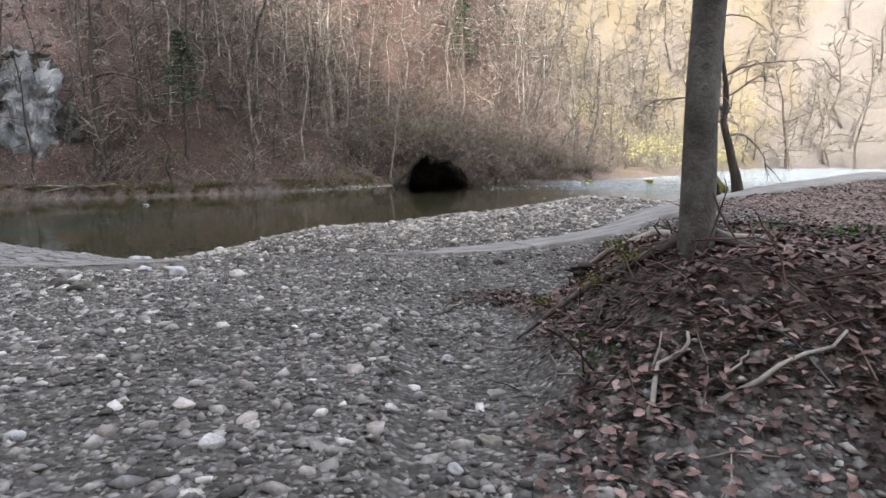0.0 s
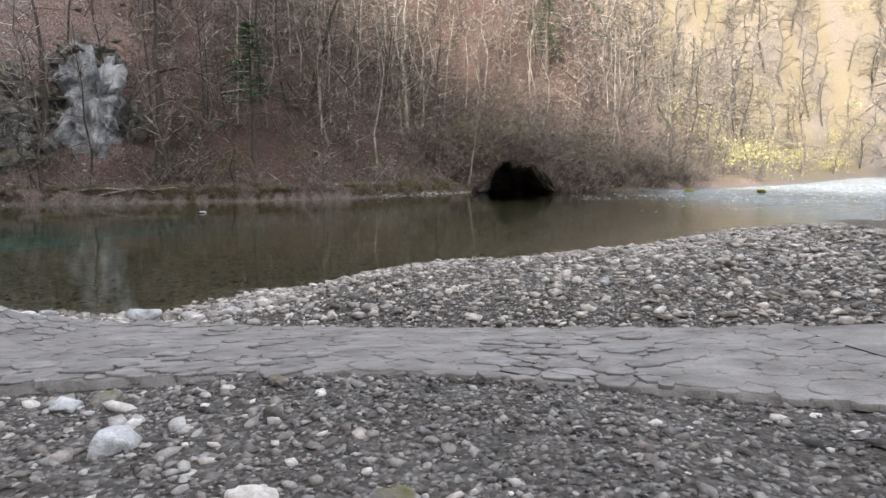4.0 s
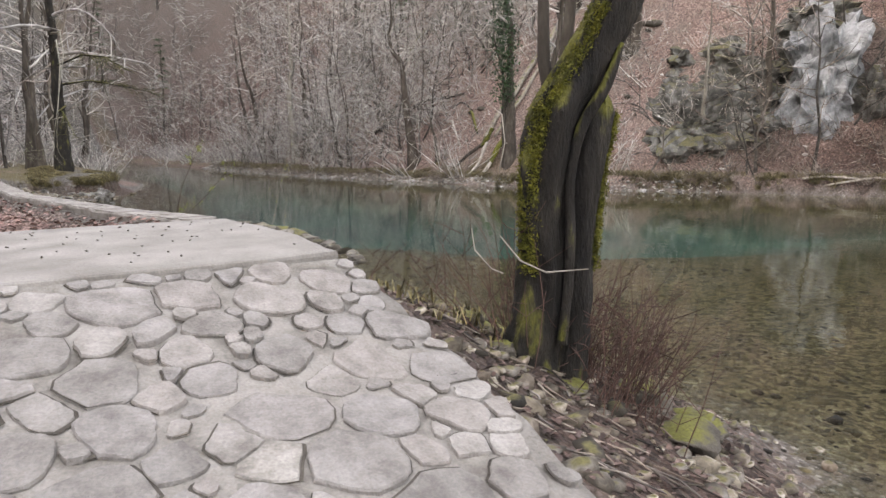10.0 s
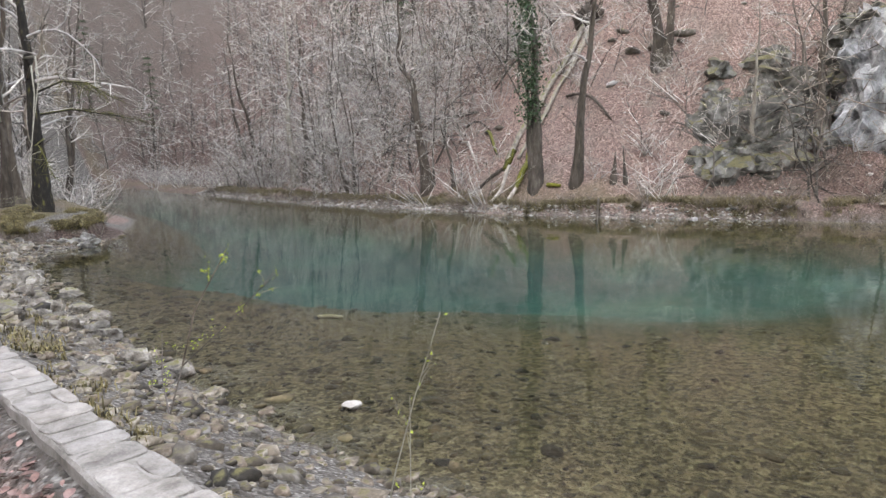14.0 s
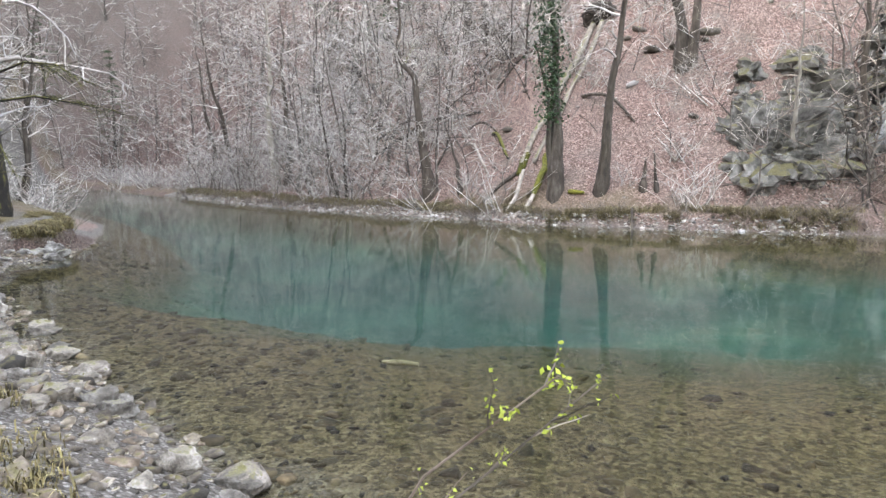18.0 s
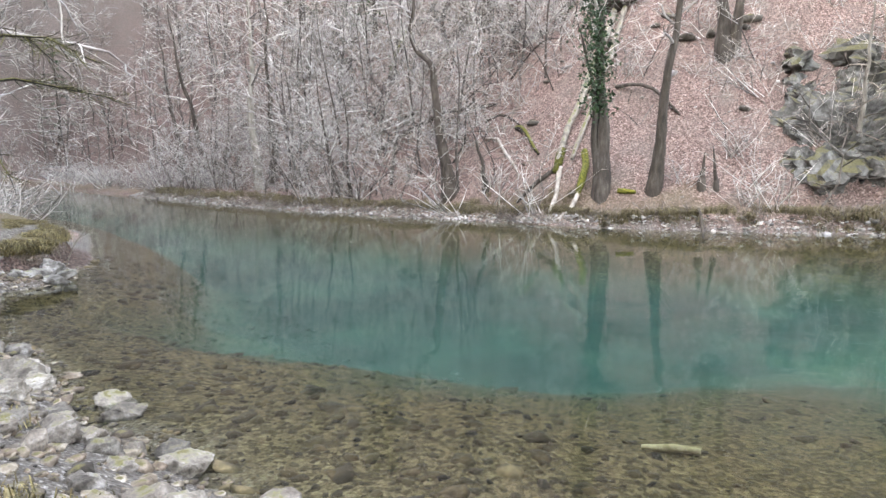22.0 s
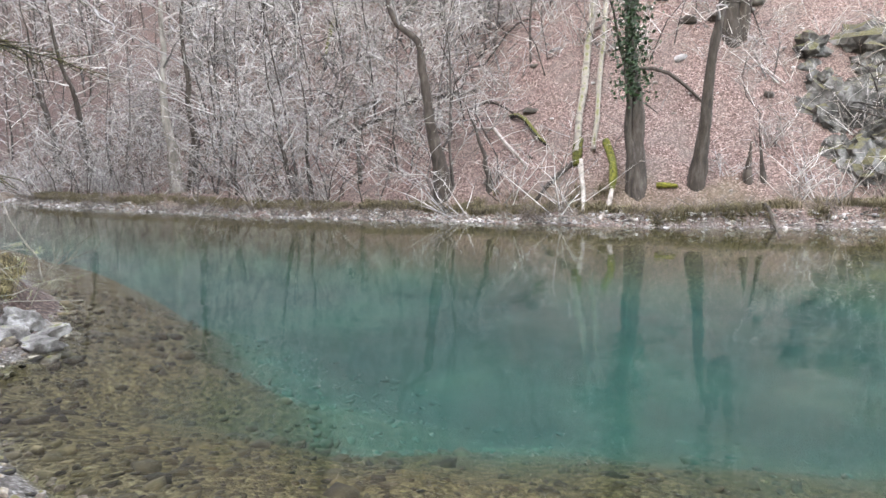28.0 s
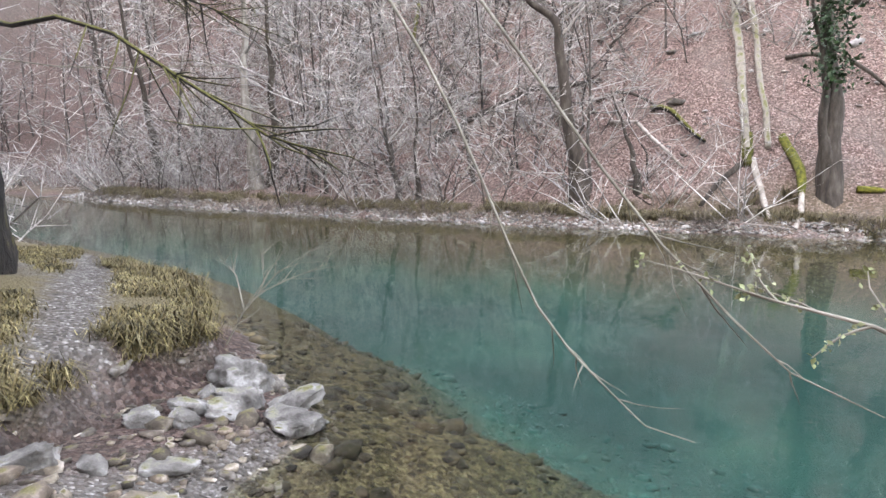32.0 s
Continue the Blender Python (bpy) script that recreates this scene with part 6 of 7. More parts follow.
# stones of the track and bar that stand out
for k, (x, y, s, lab, mt) in enumerate((
        (-0.48, 5.57, 0.09, "pale angular stone beside the track", "white_stone"), (-1.59, 3.82, 0.1, "pale flat stone on the gravel track", "pebble"),
        (-1.9, 4.34, 0.11, "grey stone on the gravel track", "pebble"), (-2.55, 3.96, 0.09, "pale stone at the edge of the track", "white_stone"),
        (-0.51, 3.67, 0.07, "white stone beside the fallen leaves", "white_stone"), (-1.48, 4.08, 0.07, "grey stone on the gravel track", "pebble"),
        (-0.31, 4.03, 0.09, "dark round stone among the leaves", "boulder"), (0.05, 3.45, 0.12, "broad flat pale stone sunk in the mud", "pebble"),
        (-3.43, 10.87, 0.16, "grey stone by the pavement edge", "boulder"), (-4.74, 11.2, 0.2, "grey stone by the pavement edge", "boulder"),
        (-4.83, 8.92, 0.26, "broad grey stone on the gravel", "boulder"), (-5.3, 9.3, 0.24, "broad grey stone on the gravel", "boulder"), (-5.0, 9.7, 0.18, "grey stone on the gravel", "boulder"),
        (-4.76, 11.25, 0.13, "brown upright cobble by the pavement", "pebble"), (-5.0, 11.1, 0.2, "rough white stone by the pavement", "white_stone"),
        (-3.6, 11.45, 0.12, "dark cobble by the pavement edge", "boulder"),
        (-0.45, 15.96, 0.16, "pale blue-grey stone on the gravel bar", "white_stone"), (2.18, 17.74, 0.15, "dark cobble on the gravel bar", "boulder"),
        (-7.42, 16.4, 0.42, "large white block at the tip of the gravel bar", "white_stone"), (-7.22, 16.78, 0.3, "brown upright stone beside a white block", "boulder"),
        (-7.86, 16.85, 0.2, "small white stone beside a white block", "white_stone"), (-8.27, 15.05, 0.24, "blue-grey stone below the pavement", "pebble"), (-7.95, 15.0, 0.26, "rough white stone below the pavement", "white_stone"),
        (-8.15, 14.65, 0.24, "pale flat stone below the pavement", "white_stone"), (-8.25, 15.4, 0.22, "pinkish stone below the pavement", "boulder"), (-8.05, 15.55, 0.2, "brown stone below the pavement", "boulder"), (-8.7, 15.1, 0.2, "pale stone below the pavement", "pebble"),
        (-9.55, 15.2, 0.2, "pale angular stone below the alder", "white_stone"), (-7.0, 16.0, 0.2, "dark squarish stone by a puddle", "boulder"), (-7.9, 14.7, 0.16, "round grey cobble below the pavement", "pebble"),
        (-6.58, 16.45, 0.24, "rounded cobble on the gravel bar", "pebble"), (-6.36, 16.6, 0.22, "rounded cobble on the gravel bar", "pebble"), (-6.2, 16.36, 0.26, "rounded cobble on the gravel bar", "pebble"),
        (-5.98, 16.3, 0.24, "rounded cobble on the gravel bar", "pebble"), (-6.86, 16.84, 0.26, "rounded cobble on the gravel bar", "pebble"), (-5.8, 16.6, 0.2, "rounded cobble on the gravel bar", "pebble"), (-6.05, 16.75, 0.2, "rounded cobble on the gravel bar", "pebble"),
        (-5.5, 16.45, 0.22, "rounded cobble on the gravel bar", "pebble"), (-6.5, 16.9, 0.18, "rounded cobble on the gravel bar", "pebble"),
        (-2.5, 9.68, 0.2, "dark cobble on the gravel track", "boulder"), (-4.23, 10.4, 0.24, "pale angular stone on the gravel track", "white_stone"), (-3.14, 9.73, 0.2, "pale angular stone on the gravel track", "pebble"), (0.39, 9.8, 0.16, "dark cobble on the gravel track", "boulder"),
        (-10.4, 17.5, 0.17, "pale stone at the water's edge", "white_stone"), (-9.9, 16.6, 0.2, "white angular stone below the alder", "white_stone"),
        (-2.05, 25.6, 0.22, "dark stone in the shallows off the bar", "boulder"), (4.0, 30.4, 0.25, "dark stone in the shallows off the bar", "boulder"))):
    boulder(500 + k, x, y, s * 0.62, 0.62, lab, mt, sink=0.25, blocky=0.15 if "cobble" in lab or "rounded" in lab else 0.35, name="stone")
boulder(551, -17.5, 40.5, 0.22, 0.5, "pale rock breaking the surface in mid-stream", "white_stone", z=0.0, name="stone")
for k, (x, y) in enumerate(((17.9, 74.0), (24.5, 72.5))):
    boulder(555 + k, x, y, 0.5, 0.5, "bright mossy rock in the rapids", "moss", z=0.05, name="mossy_rock")

# boulders along the near bank
for k, (x, y, s, fl) in enumerate((
        (-36.4, 12.75, 0.4, 0.6), (-34.65, 12.35, 0.38, 0.55), (-34.85, 13.65, 0.42, 0.5), (-32.75, 12.6, 0.42, 0.6), (-32.9, 12.2, 0.3, 0.6), (-32.45, 13.8, 0.36, 0.6), (-32.56, 13.4, 0.22, 1.0),
        (-32.8, 12.95, 0.28, 0.7), (-30.25, 12.95, 0.45, 0.65), (-30.15, 14.0, 0.46, 0.5), (-29.6, 13.3, 0.16, 0.7), (-29.4, 12.25, 0.32, 0.5), (-30.7, 12.5, 0.25, 0.6), (-25.5, 14.4, 0.32, 0.6), (-25.1, 14.9, 0.4, 0.5),
        (-26.1, 13.7, 0.3, 0.5), (-23.4, 13.65, 0.3, 0.7), (-24.6, 13.9, 0.18, 0.7), (-36.2, 12.2, 0.25, 0.7), (-34.0, 12.9, 0.22, 0.6), (-32.4, 12.0, 0.3, 0.5), (-31.6, 13.0, 0.24, 0.6), (-28.4, 13.6, 0.33, 0.55),
        (-27.6, 14.1, 0.36, 0.55), (-28.9, 13.0, 0.26, 0.6), (-27.2, 13.2, 0.28, 0.6), (-24.5, 14.7, 0.22, 0.6), (-22.8, 14.7, 0.24, 0.5), (-21.0, 15.2, 0.2, 0.6), (-38.3, 12.5, 0.35, 0.6), (-39.8, 12.2, 0.3, 0.6), (-42, 12.1, 0.32, 0.6),
        (-16.8, 16.2, 0.25, 0.5), (-18.3, 15.8, 0.22, 0.6), (-15.2, 16.6, 0.28, 0.5), (-14.2, 15.4, 0.25, 0.5), (-43.8, 11.9, 0.4, 0.6), (-45.2, 12.4, 0.45, 0.6))):
    boulder(600 + k, x, y, s * 0.8, fl, "rough pale limestone boulder with moss by the water", "boulder", sub=3, group="boulders along the near bank")
for k, (x, y, s, fl) in enumerate(((-35.43, 12.74, 0.26, 0.6), (-34.3, 13.66, 0.34, 0.45), (-31.97, 13.89, 0.34, 0.5), (-30.07, 14.06, 0.36, 0.6), (-30.21, 13.15, 0.3, 0.7), (-27.91, 13.44, 0.24, 0.7), (-28.03, 13.95, 0.3, 0.7), (-28.52, 14.3, 0.16, 0.9), (-27.5, 12.46, 0.36, 0.45), (-27.14, 12.62, 0.2, 0.6), (-29.87, 12.45, 0.24, 0.6), (-31.84, 12.29, 0.22, 0.6), (-32.32, 13.06, 0.24, 0.7), (-29.31, 12.61, 0.18, 0.7), (-28.42, 13.22, 0.2, 0.6), (-36.09, 12.62, 0.36, 0.7), (-34.28, 12.88, 0.2, 0.6), (-25.34, 14.38, 0.26, 0.8), (-25.0, 14.95, 0.3, 0.6), (-38.3, 12.84, 0.3, 0.5))):
    boulder(680 + k, x, y, s, fl, "broken limestone block with a white top by the water", "boulder", sub=3, sink=0.22, blocky=0.35, group="boulders along the near bank")
boulder(650, -21.95, 16.9, 0.16, 0.28, "flat white stone just above the shallow water", "pebble", z=0.0, name="stone")
boulder(651, -47.72, 14.9, 0.34, 0.72, "large pale rounded boulder on the promontory shore", "ledge", sub=3, sink=0.05, turn=20, blocky=0.15)
boulder(652, -47.5, 15.25, 0.22, 0.8, "dark boulder beside a pale one", "boulder")
for k, (x, y, s, fl) in enumerate(((-46.75, 15.0, 0.36, 0.55), (-46.35, 14.75, 0.42, 0.42), (-47.1, 14.5, 0.3, 0.55), (-47.2, 13.95, 0.28, 0.5), (-46.95, 14.15, 0.24, 0.5), (-47.26, 13.45, 0.26, 0.5), (-47.0, 13.7, 0.2, 0.5), (-47.45, 14.3, 0.22, 0.6))):
    boulder(655 + k, x, y, s, fl, "low white-topped mossy rock ledge at the shore", "ledge", sub=3, sink=0.2, group="rocks round the promontory", name="rock_ledge", blocky=0.4)
boulder(670, -46.2, 13.18, 0.25, 0.35, "flat pale stone beside the shallow inlet", "ledge", turn=30, blocky=0.45, name="stone")
boulder(671, -46.44, 12.62, 0.16, 0.7, "pale stone on the shingle", "ledge", name="stone")
boulder(672, -46.75, 12.1, 0.34, 0.5, "rough mossy boulder on the bank", "ledge", sub=3)
sx, sy = -28.9, 19.35
tube_thing("sunken_log", "pale sunken log on the river bed", [(sx - 0.34, sy - 0.22, gz(sx - 0.34, sy - 0.22) + 0.06), (sx, sy, gz(sx, sy) + 0.09), (sx + 0.3, sy + 0.22, gz(sx + 0.3, sy + 0.22) + 0.07)], [0.035, 0.06, 0.045], "sunken", "log", 8)


# ---- cliffs of the far slope ----
def crag(seed, x, y, z, size, label, material, turn=0.0, rough=0.4, blocky=0.45, sub=4):
    V, F = rock_shape(seed, rough, sub, 1.0, blocky)
    W = []
    for v in V:
        # strata: small ledges
        if material == "earth":
            W.append((v.x * size[0], v.y * size[1], v.z * size[2]))
            continue
        k = 1 + 0.07 * noise.noise(Vector((v.x * 2 + seed, v.y * 2, v.z * 9))) + 0.16 * noise.noise(v * 3.5 + Vector((0, seed, 0))) + 0.1 * noise.noise(v * 8 + Vector((seed, 0, 0)))
        W.append((v.x * size[0] * k, v.y * size[1] * k, v.z * size[2]))
    ob = mesh_object("crag" if material != "earth" else "earth_bank", W, F, M[material], shade=material == "earth")
    ob.matrix_basis = pose(x, y, z, 0, 0, turn)
    return tagged(ob, label, "rock")


crag(81, -33.0, 55.8, 6.6, (2.1, 2.6, 4.3), "tall white limestone crag on the far slope", "limestone", 20, 0.6, 0.3, 5)
crag(82, -35.2, 53.2, 3.6, (1.9, 1.8, 1.5), "grey limestone shoulder below a taller crag", "cliff", 30, 0.6, 0.3)
crag(83, -33.8, 57.3, 10.6, (1.7, 2.0, 1.2), "grey rock cap on the white crag", "cliff", 10, 0.6)
crag(94, -30.4, 57.2, 4.6, (1.5, 2.2, 2.4), "dark rock beside the white crag", "cliff", 0, 0.6)
crag(84, -36.6, 50.2, 2.3, (2.0, 1.8, 1.8), "dark mossy crag at the foot of the slope", "cliff", 30, 0.6)
crag(97, -37.6, 49.6, 3.2, (3.4, 2.3, 2.7), "broad mossy limestone outcrop above the leafy bench", "cliff", 28, 0.75, 0.15, 5)
crag(98, -40.3, 50.4, 3.6, (1.9, 1.6, 1.5), "low mossy shoulder of the outcrop", "cliff", 50, 0.75, 0.15)
crag(85, -38.8, 48.6, 2.3, (1.7, 1.5, 1.4), "dark mossy crag at the foot of the slope", "cliff", 60, 0.6)
crag(86, -36.8, 54.2, 6.2, (2.2, 1.9, 2.0), "grey crag above the leafy bench", "cliff", 15, 0.7)
crag(87, -39.8, 52.6, 6.4, (2.0, 1.7, 1.6), "mossy crag among saplings on the slope", "cliff", 45, 0.6)
crag(88, -34.8, 58.8, 9.2, (1.9, 2.0, 2.2), "pale crag high on the slope", "cliff", 15, 0.6)
crag(89, -58, 75, 27, (3.5, 2.5, 3.5), "pale rock outcrop high on the slope", "cliff", 0, 0.6)
crag(90, -24.8, 61.0, 4.8, (1.8, 1.7, 1.6), "dark rock below the spruce", "cliff", 20, 0.6)
for k, (x, y, dz, s) in enumerate(((-38.0, 50.6, 0.3, 1.0), (-37.2, 52.2, 0.4, 1.2), (-39.6, 50.0, 0.2, 0.8), (-40.6, 51.6, 0.3, 0.9), (-36.0, 51.6, 0.2, 0.9), (-38.6, 53.4, 0.4, 1.1), (-35.4, 49.2, 0.1, 0.7), (-34.2, 51.6, 0.2, 0.8))):
    crag(960 + k, x, y, gz(x, y) + dz, (1.3 * s, 0.9 * s, 0.8 * s), "grey mossy rock of the broken outcrop", "cliff", 40 * k, 0.7, 0.2, 3)


def grotto():
    """A steep earthy bank with a dark arched hollow at the waterline."""
    foot = np.array([(-10, 69.0), (-6.5, 68.2), (-3.6, 68.2), (3.2, 69.6), (6.4, 72.6), (14, 77.6), (20, 80.5)])
    L = np.r_[0, np.cumsum(np.hypot(*np.diff(foot, axis=0).T))]
    S = np.linspace(0, L[-1], 110)
    X, Y = np.interp(S, L, foot[:, 0]), np.interp(S, L, foot[:, 1])
    V, F, top = [], [], []
    heights = [0.0, 0.35, 0.8, 1.4, 2.1, 2.9, 3.8, 4.8, 6.0, 7.4]
    back = [0.0, 0.15, 0.3, 0.35, 0.4, 0.8, 1.7, 2.9, 4.6, 6.6]
    for i, (x, y) in enumerate(zip(X, Y)):
        k = (x - 0.4) / 3.9
        h = 2.9 * max(0.0, 1 - abs(k) ** 2.6) ** 0.8 * (1 + 0.22 * float(wave(x, 0, 1.1, 91)) + 0.12 * float(wave(x, 0, 0.4, 90))) if abs(k) < 1 else 0.0
        D = 7.5 * min(1.0, h / 1.6)
        # the brush-grown bank falls away to the east
        full = np.interp(x, [-10, -3, 3, 8, 20], [5.5, 7.4, 7.4, 5.0, 2.6])
        col = [(D, -0.6), (D, 0.35 * h), (D * 0.9, 0.7 * h), (D * 0.5, 0.93 * h), (D * 0.15, 0.98 * h)] + [(b * full / 7.4 - 0.35 * (h > 0) * math.exp(-q * 1.5), h - 0.3 + (full - h + 0.3) * z / 7.4) for q, (z, b) in enumerate(zip(heights, back))]
        for q, (d, z) in enumerate(col):
            w = 0.55 * float(wave(x + 0.3 * z, z, 1.7, 92)) + 0.3 * float(wave(x, z, 0.7, 93))
            V.append((x - 0.3 * d, y + 0.95 * (d + w), z + 0.25 * float(wave(x, z + y, 0.9, 94)) * (z > 0)))
            if q > 5:
                top.append((V[-1][0], V[-1][1] + 0.1, V[-1][2] - 0.25))
    m = 15
    for i in range(len(S) - 1):
        F += [(i * m + q, (i + 1) * m + q, (i + 1) * m + q + 1, i * m + q + 1) for q in range(m - 1)]
    tagged(mesh_object("earth_bank", V, F, M["earth"]), "steep brown earth bank with a dark hollow at the waterline", "bank", kind="structure")
    return np.array(top)


bank_top = grotto()
r = np.random.RandomState(68)
pick = bank_top[r.randint(0, len(bank_top), 620)] + r.normal(0, 0.2, (620, 3)) * np.array((1, 1, 0.3))
woods("roof_brush", "dense brush growing over the hollow", np.c_[pick[:, :2], r.uniform(0.3, 0.75, len(pick))], BRUSH, M["brown_twig"], 8, pick[:, 2])
pick = bank_top[r.randint(0, len(bank_top), 110)]
woods("hollow_sprays", "bare saplings rooted above the dark hollow", np.c_[pick[:, :2], r.uniform(0.5, 1.1, len(pick))], SPRAY, M["brown_twig"], 16, pick[:, 2])
lip = bank_top.reshape(110, 9, 3)[:, 0]
lip = lip[(lip[:, 0] > -4.5) & (lip[:, 0] < 6)]
lip = lip[r.randint(0, len(lip), 60)] + r.normal(0, 1, (60, 3)) * np.array((0.3, 0.2, 0.35)) + np.array((0, -0.5, 0.2))
woods("lip_brush", "dark twigs hanging over the mouth of the hollow", np.c_[lip[:, :2], r.uniform(0.25, 0.55, 60)], BRUSH, M["wood_bark"], 23, lip[:, 2])
V, T = leaf_cloud(74, bank_top[r.randint(0, len(bank_top), 260)] + np.array((0, -0.2, 0.3)), (0.4, 0.4, 0.25), 9000, 0.07)
fast_mesh("bank_litter", V, T, M["dry_leaf"], "dead leaves and grass hanging over the hollow", "leaves", "stuff")
hollow_brush = spots(240, 3, 24, 70, 92, lambda a, b: (df_(a, b) > 0.4) & (df_(a, b) < 11), 67, 0.6, 1.2)
woods("hollow_brush", "dense dark brush beside the hollow bank", hollow_brush, BRUSH, M["brown_twig"], 7)
P = np.array(FAR_SHORE)
x = r.uniform(5, 52, 12000)
y = r.uniform(40, 110, 12000)
ok = (line(NEAR_SHORE, x, y)[0] > 0.6) & (df_(x, y) < -0.6) & (wave(x, y, 3.5, 77) + 0.6 * wave(x, y, 1.2, 78) + np.minimum(0, (y - 58) * 0.1) > -0.25)
# pale pieces for foam and for the sky reflected in the ripples
scatter_pebbles("rapids_foam", x[ok], y[ok], r.uniform(0.05, 0.14, len(x))[ok], "white foam and ripples on the rapids, the sky's reflection in their colour", "foam", M["foam"], 0.5, np.full(int(ok.sum()), -0.045))


# ---- fallen trees of the far slope ----
def fallen():
    # dead trunks lying down the slope, the root plate uphill
    t = tagged(new("fallen_tree"), "pale fallen trunk lying downhill with its torn root plate", "fallen tree")
    t.location = (-53.6, 52.2, gz(-53.6, 52.2))
    o = Vector(t.location)
    for a, b, r0, r1, nm in (((-53.6, 52.0, 12.6), (-49.0, 40.6, 2.5), 0.24, 0.17, "trunk"), ((-52.7, 52.0, 12.3), (-48.2, 40.9, 2.6), 0.18, 0.12, "second_trunk")):
        s = Soup()
        A, B = Vector(a) - o, Vector(b) - o
        way = [A.lerp(B, k / 6) + Vector((0.04 * math.sin(2.3 * k + r0 * 50), 0, 0.04 * math.sin(k))) for k in range(7)]
        for q in way:
            q.z = max(q.z, gz(q.x + o.x, q.y + o.y) - o.z + r0 * 1.3)
        s.gnarled(way, [r0 + (r1 - r0) * k / 6 for k in range(7)], 9, 0.4, 0.3, r0 * 10)
        s.make(nm, M["lichen_wood"], t)
    V, F = rock_shape(95, 0.6, 3, 0.75, 0.0)
    root_plate = mesh_object("root_plate", [Vector((v.x * 1.5, v.y * 0.6, v.z * 1.3)) + Vector((0.2, 0, 0.9)) for v in V], F, M["soil"], t)
    rng = random.Random(4)
    roots = Soup()
    for _ in range(40):
        d = Vector((rng.gauss(0, 1), rng.gauss(0, 0.5), rng.gauss(0.1, 0.7)))
        roots.tube(wander(rng, Vector((0.2, 0, 0.9)), d, rng.uniform(1.4, 2.4), 4, 0.2), [0.07, 0.055, 0.04, 0.025, 0.012], 4, False)
    tagged(roots.make("torn_roots", M["bark"], root_plate), kind="stuff")
    # mossy broken foot with its props
    f = tagged(new("mossy_wreck"), "broken mossy trunk foot propped on bare poles at the shore", "dead wood")
    f.location = (-48.9, 40.6, gz(-48.9, 40.6))
    o = Vector(f.location)
    for pts, r, m, nm in (
            ([(-49.2, 41.3, 3.4), (-49.0, 40.7, 2.6), (-48.8, 40.2, 2.0)], (0.3, 0.34, 0.2), "moss", "mossy_foot"),
            ([(-48.9, 40.4, 2.3), (-49.6, 39.4, 1.3), (-50.1, 38.4, 0.5)], (0.17, 0.15, 0.1), "bark", "prop"),
            ([(-48.6, 40.3, 2.2), (-47.9, 39.2, 1.2), (-47.2, 37.8, 0.3)], (0.16, 0.15, 0.1), "dead_wood", "prop"),
            ([(-48.7, 40.5, 2.4), (-48.3, 39.8, 1.2), (-47.6, 38.6, 0.2)], (0.14, 0.12, 0.08), "dead_wood", "prop"),
            ([(-47.9, 41.6, 2.9), (-47.3, 41.0, 3.0), (-46.7, 40.0, 2.4), (-46.5, 39.3, 1.5)], (0.2, 0.26, 0.24, 0.18), "moss", "mossy_bough"),
            ([(-46.5, 39.4, 1.6), (-46.3, 38.5, 0.8), (-46.2, 37.3, -0.1)], (0.15, 0.14, 0.1), "dead_wood", "prop")):
        s = Soup()
        s.gnarled([Vector((p[0], p[1], max(p[2], gz(p[0], p[1]) + 0.12))) - o for p in pts], [q * 0.8 for q in r], 9, 0.2, 0.32, pts[0][0])
        s.make(nm, M[m], f)


fallen()


def log_on_slope(label, a, b, r, material="bark", curve=0.0):
    P = []
    for k in range(6):
        x, y = a[0] + (b[0] - a[0]) * k / 5, a[1] + (b[1] - a[1]) * k / 5
        P.append(Vector((x, y, gz(x, y) + r * 1.2 + curve * math.sin(math.pi * k / 5))))
    return tube_thing("fallen_log", label, P, [r, r, r * 0.95, r * 0.9, r * 0.8, r * 0.55], material, "log", 7)


log_on_slope("pale dead log lying on the leafy slope", (-68.5, 58.5), (-62.0, 52.2), 0.2, "dead_wood", 0.6)
log_on_slope("curved mossy log on the leaves", (-54.2, 42.6), (-51.0, 41.2), 0.14, "mossy_bark", 0.5)
log_on_slope("mossy log across the slope", (-80, 54), (-75, 47), 0.22, "mossy_bark", 0.5)
log_on_slope("dark fallen trunk across the brush", (-66, 39.5), (-58, 44.5), 0.18, "bark", 0.8)
log_on_slope("dark fallen trunk across the brush", (-62, 38), (-68, 43.5), 0.14, "bark", 0.6)
log_on_slope("mossy log lying by the ivy tree", (-44.8, 40.5), (-43.9, 40.8), 0.14, "moss", 0.0)
log_on_slope("bare pole leaning on the shore", (-40.2, 40.4), (-39.2, 39.2), 0.08, "bark", 0.3)
log_on_slope("pale driftwood branch along the waterline", (-28.5, 46.9), (-24.5, 48.8), 0.06, "dead_wood", 0.15)
log_on_slope("pale driftwood branch along the waterline", (-27.5, 47.2), (-22.5, 49.9), 0.05, "dead_wood", 0.2)
for k, (x, y) in enumerate(((-61, 45), (-57.5, 43), (-70, 44), (-59, 47), (-73, 48), (-49, 46), (-64, 41), (-68, 40.5), (-56, 41.5))):
    log_on_slope("thin fallen trunk among the brush", (x, y), (x + 2.5 + k % 3, y - 1.5 + 1.3 * (k % 4)), 0.07 + 0.02 * (k % 3), "bark" if k % 2 else "dead_wood", 0.6)


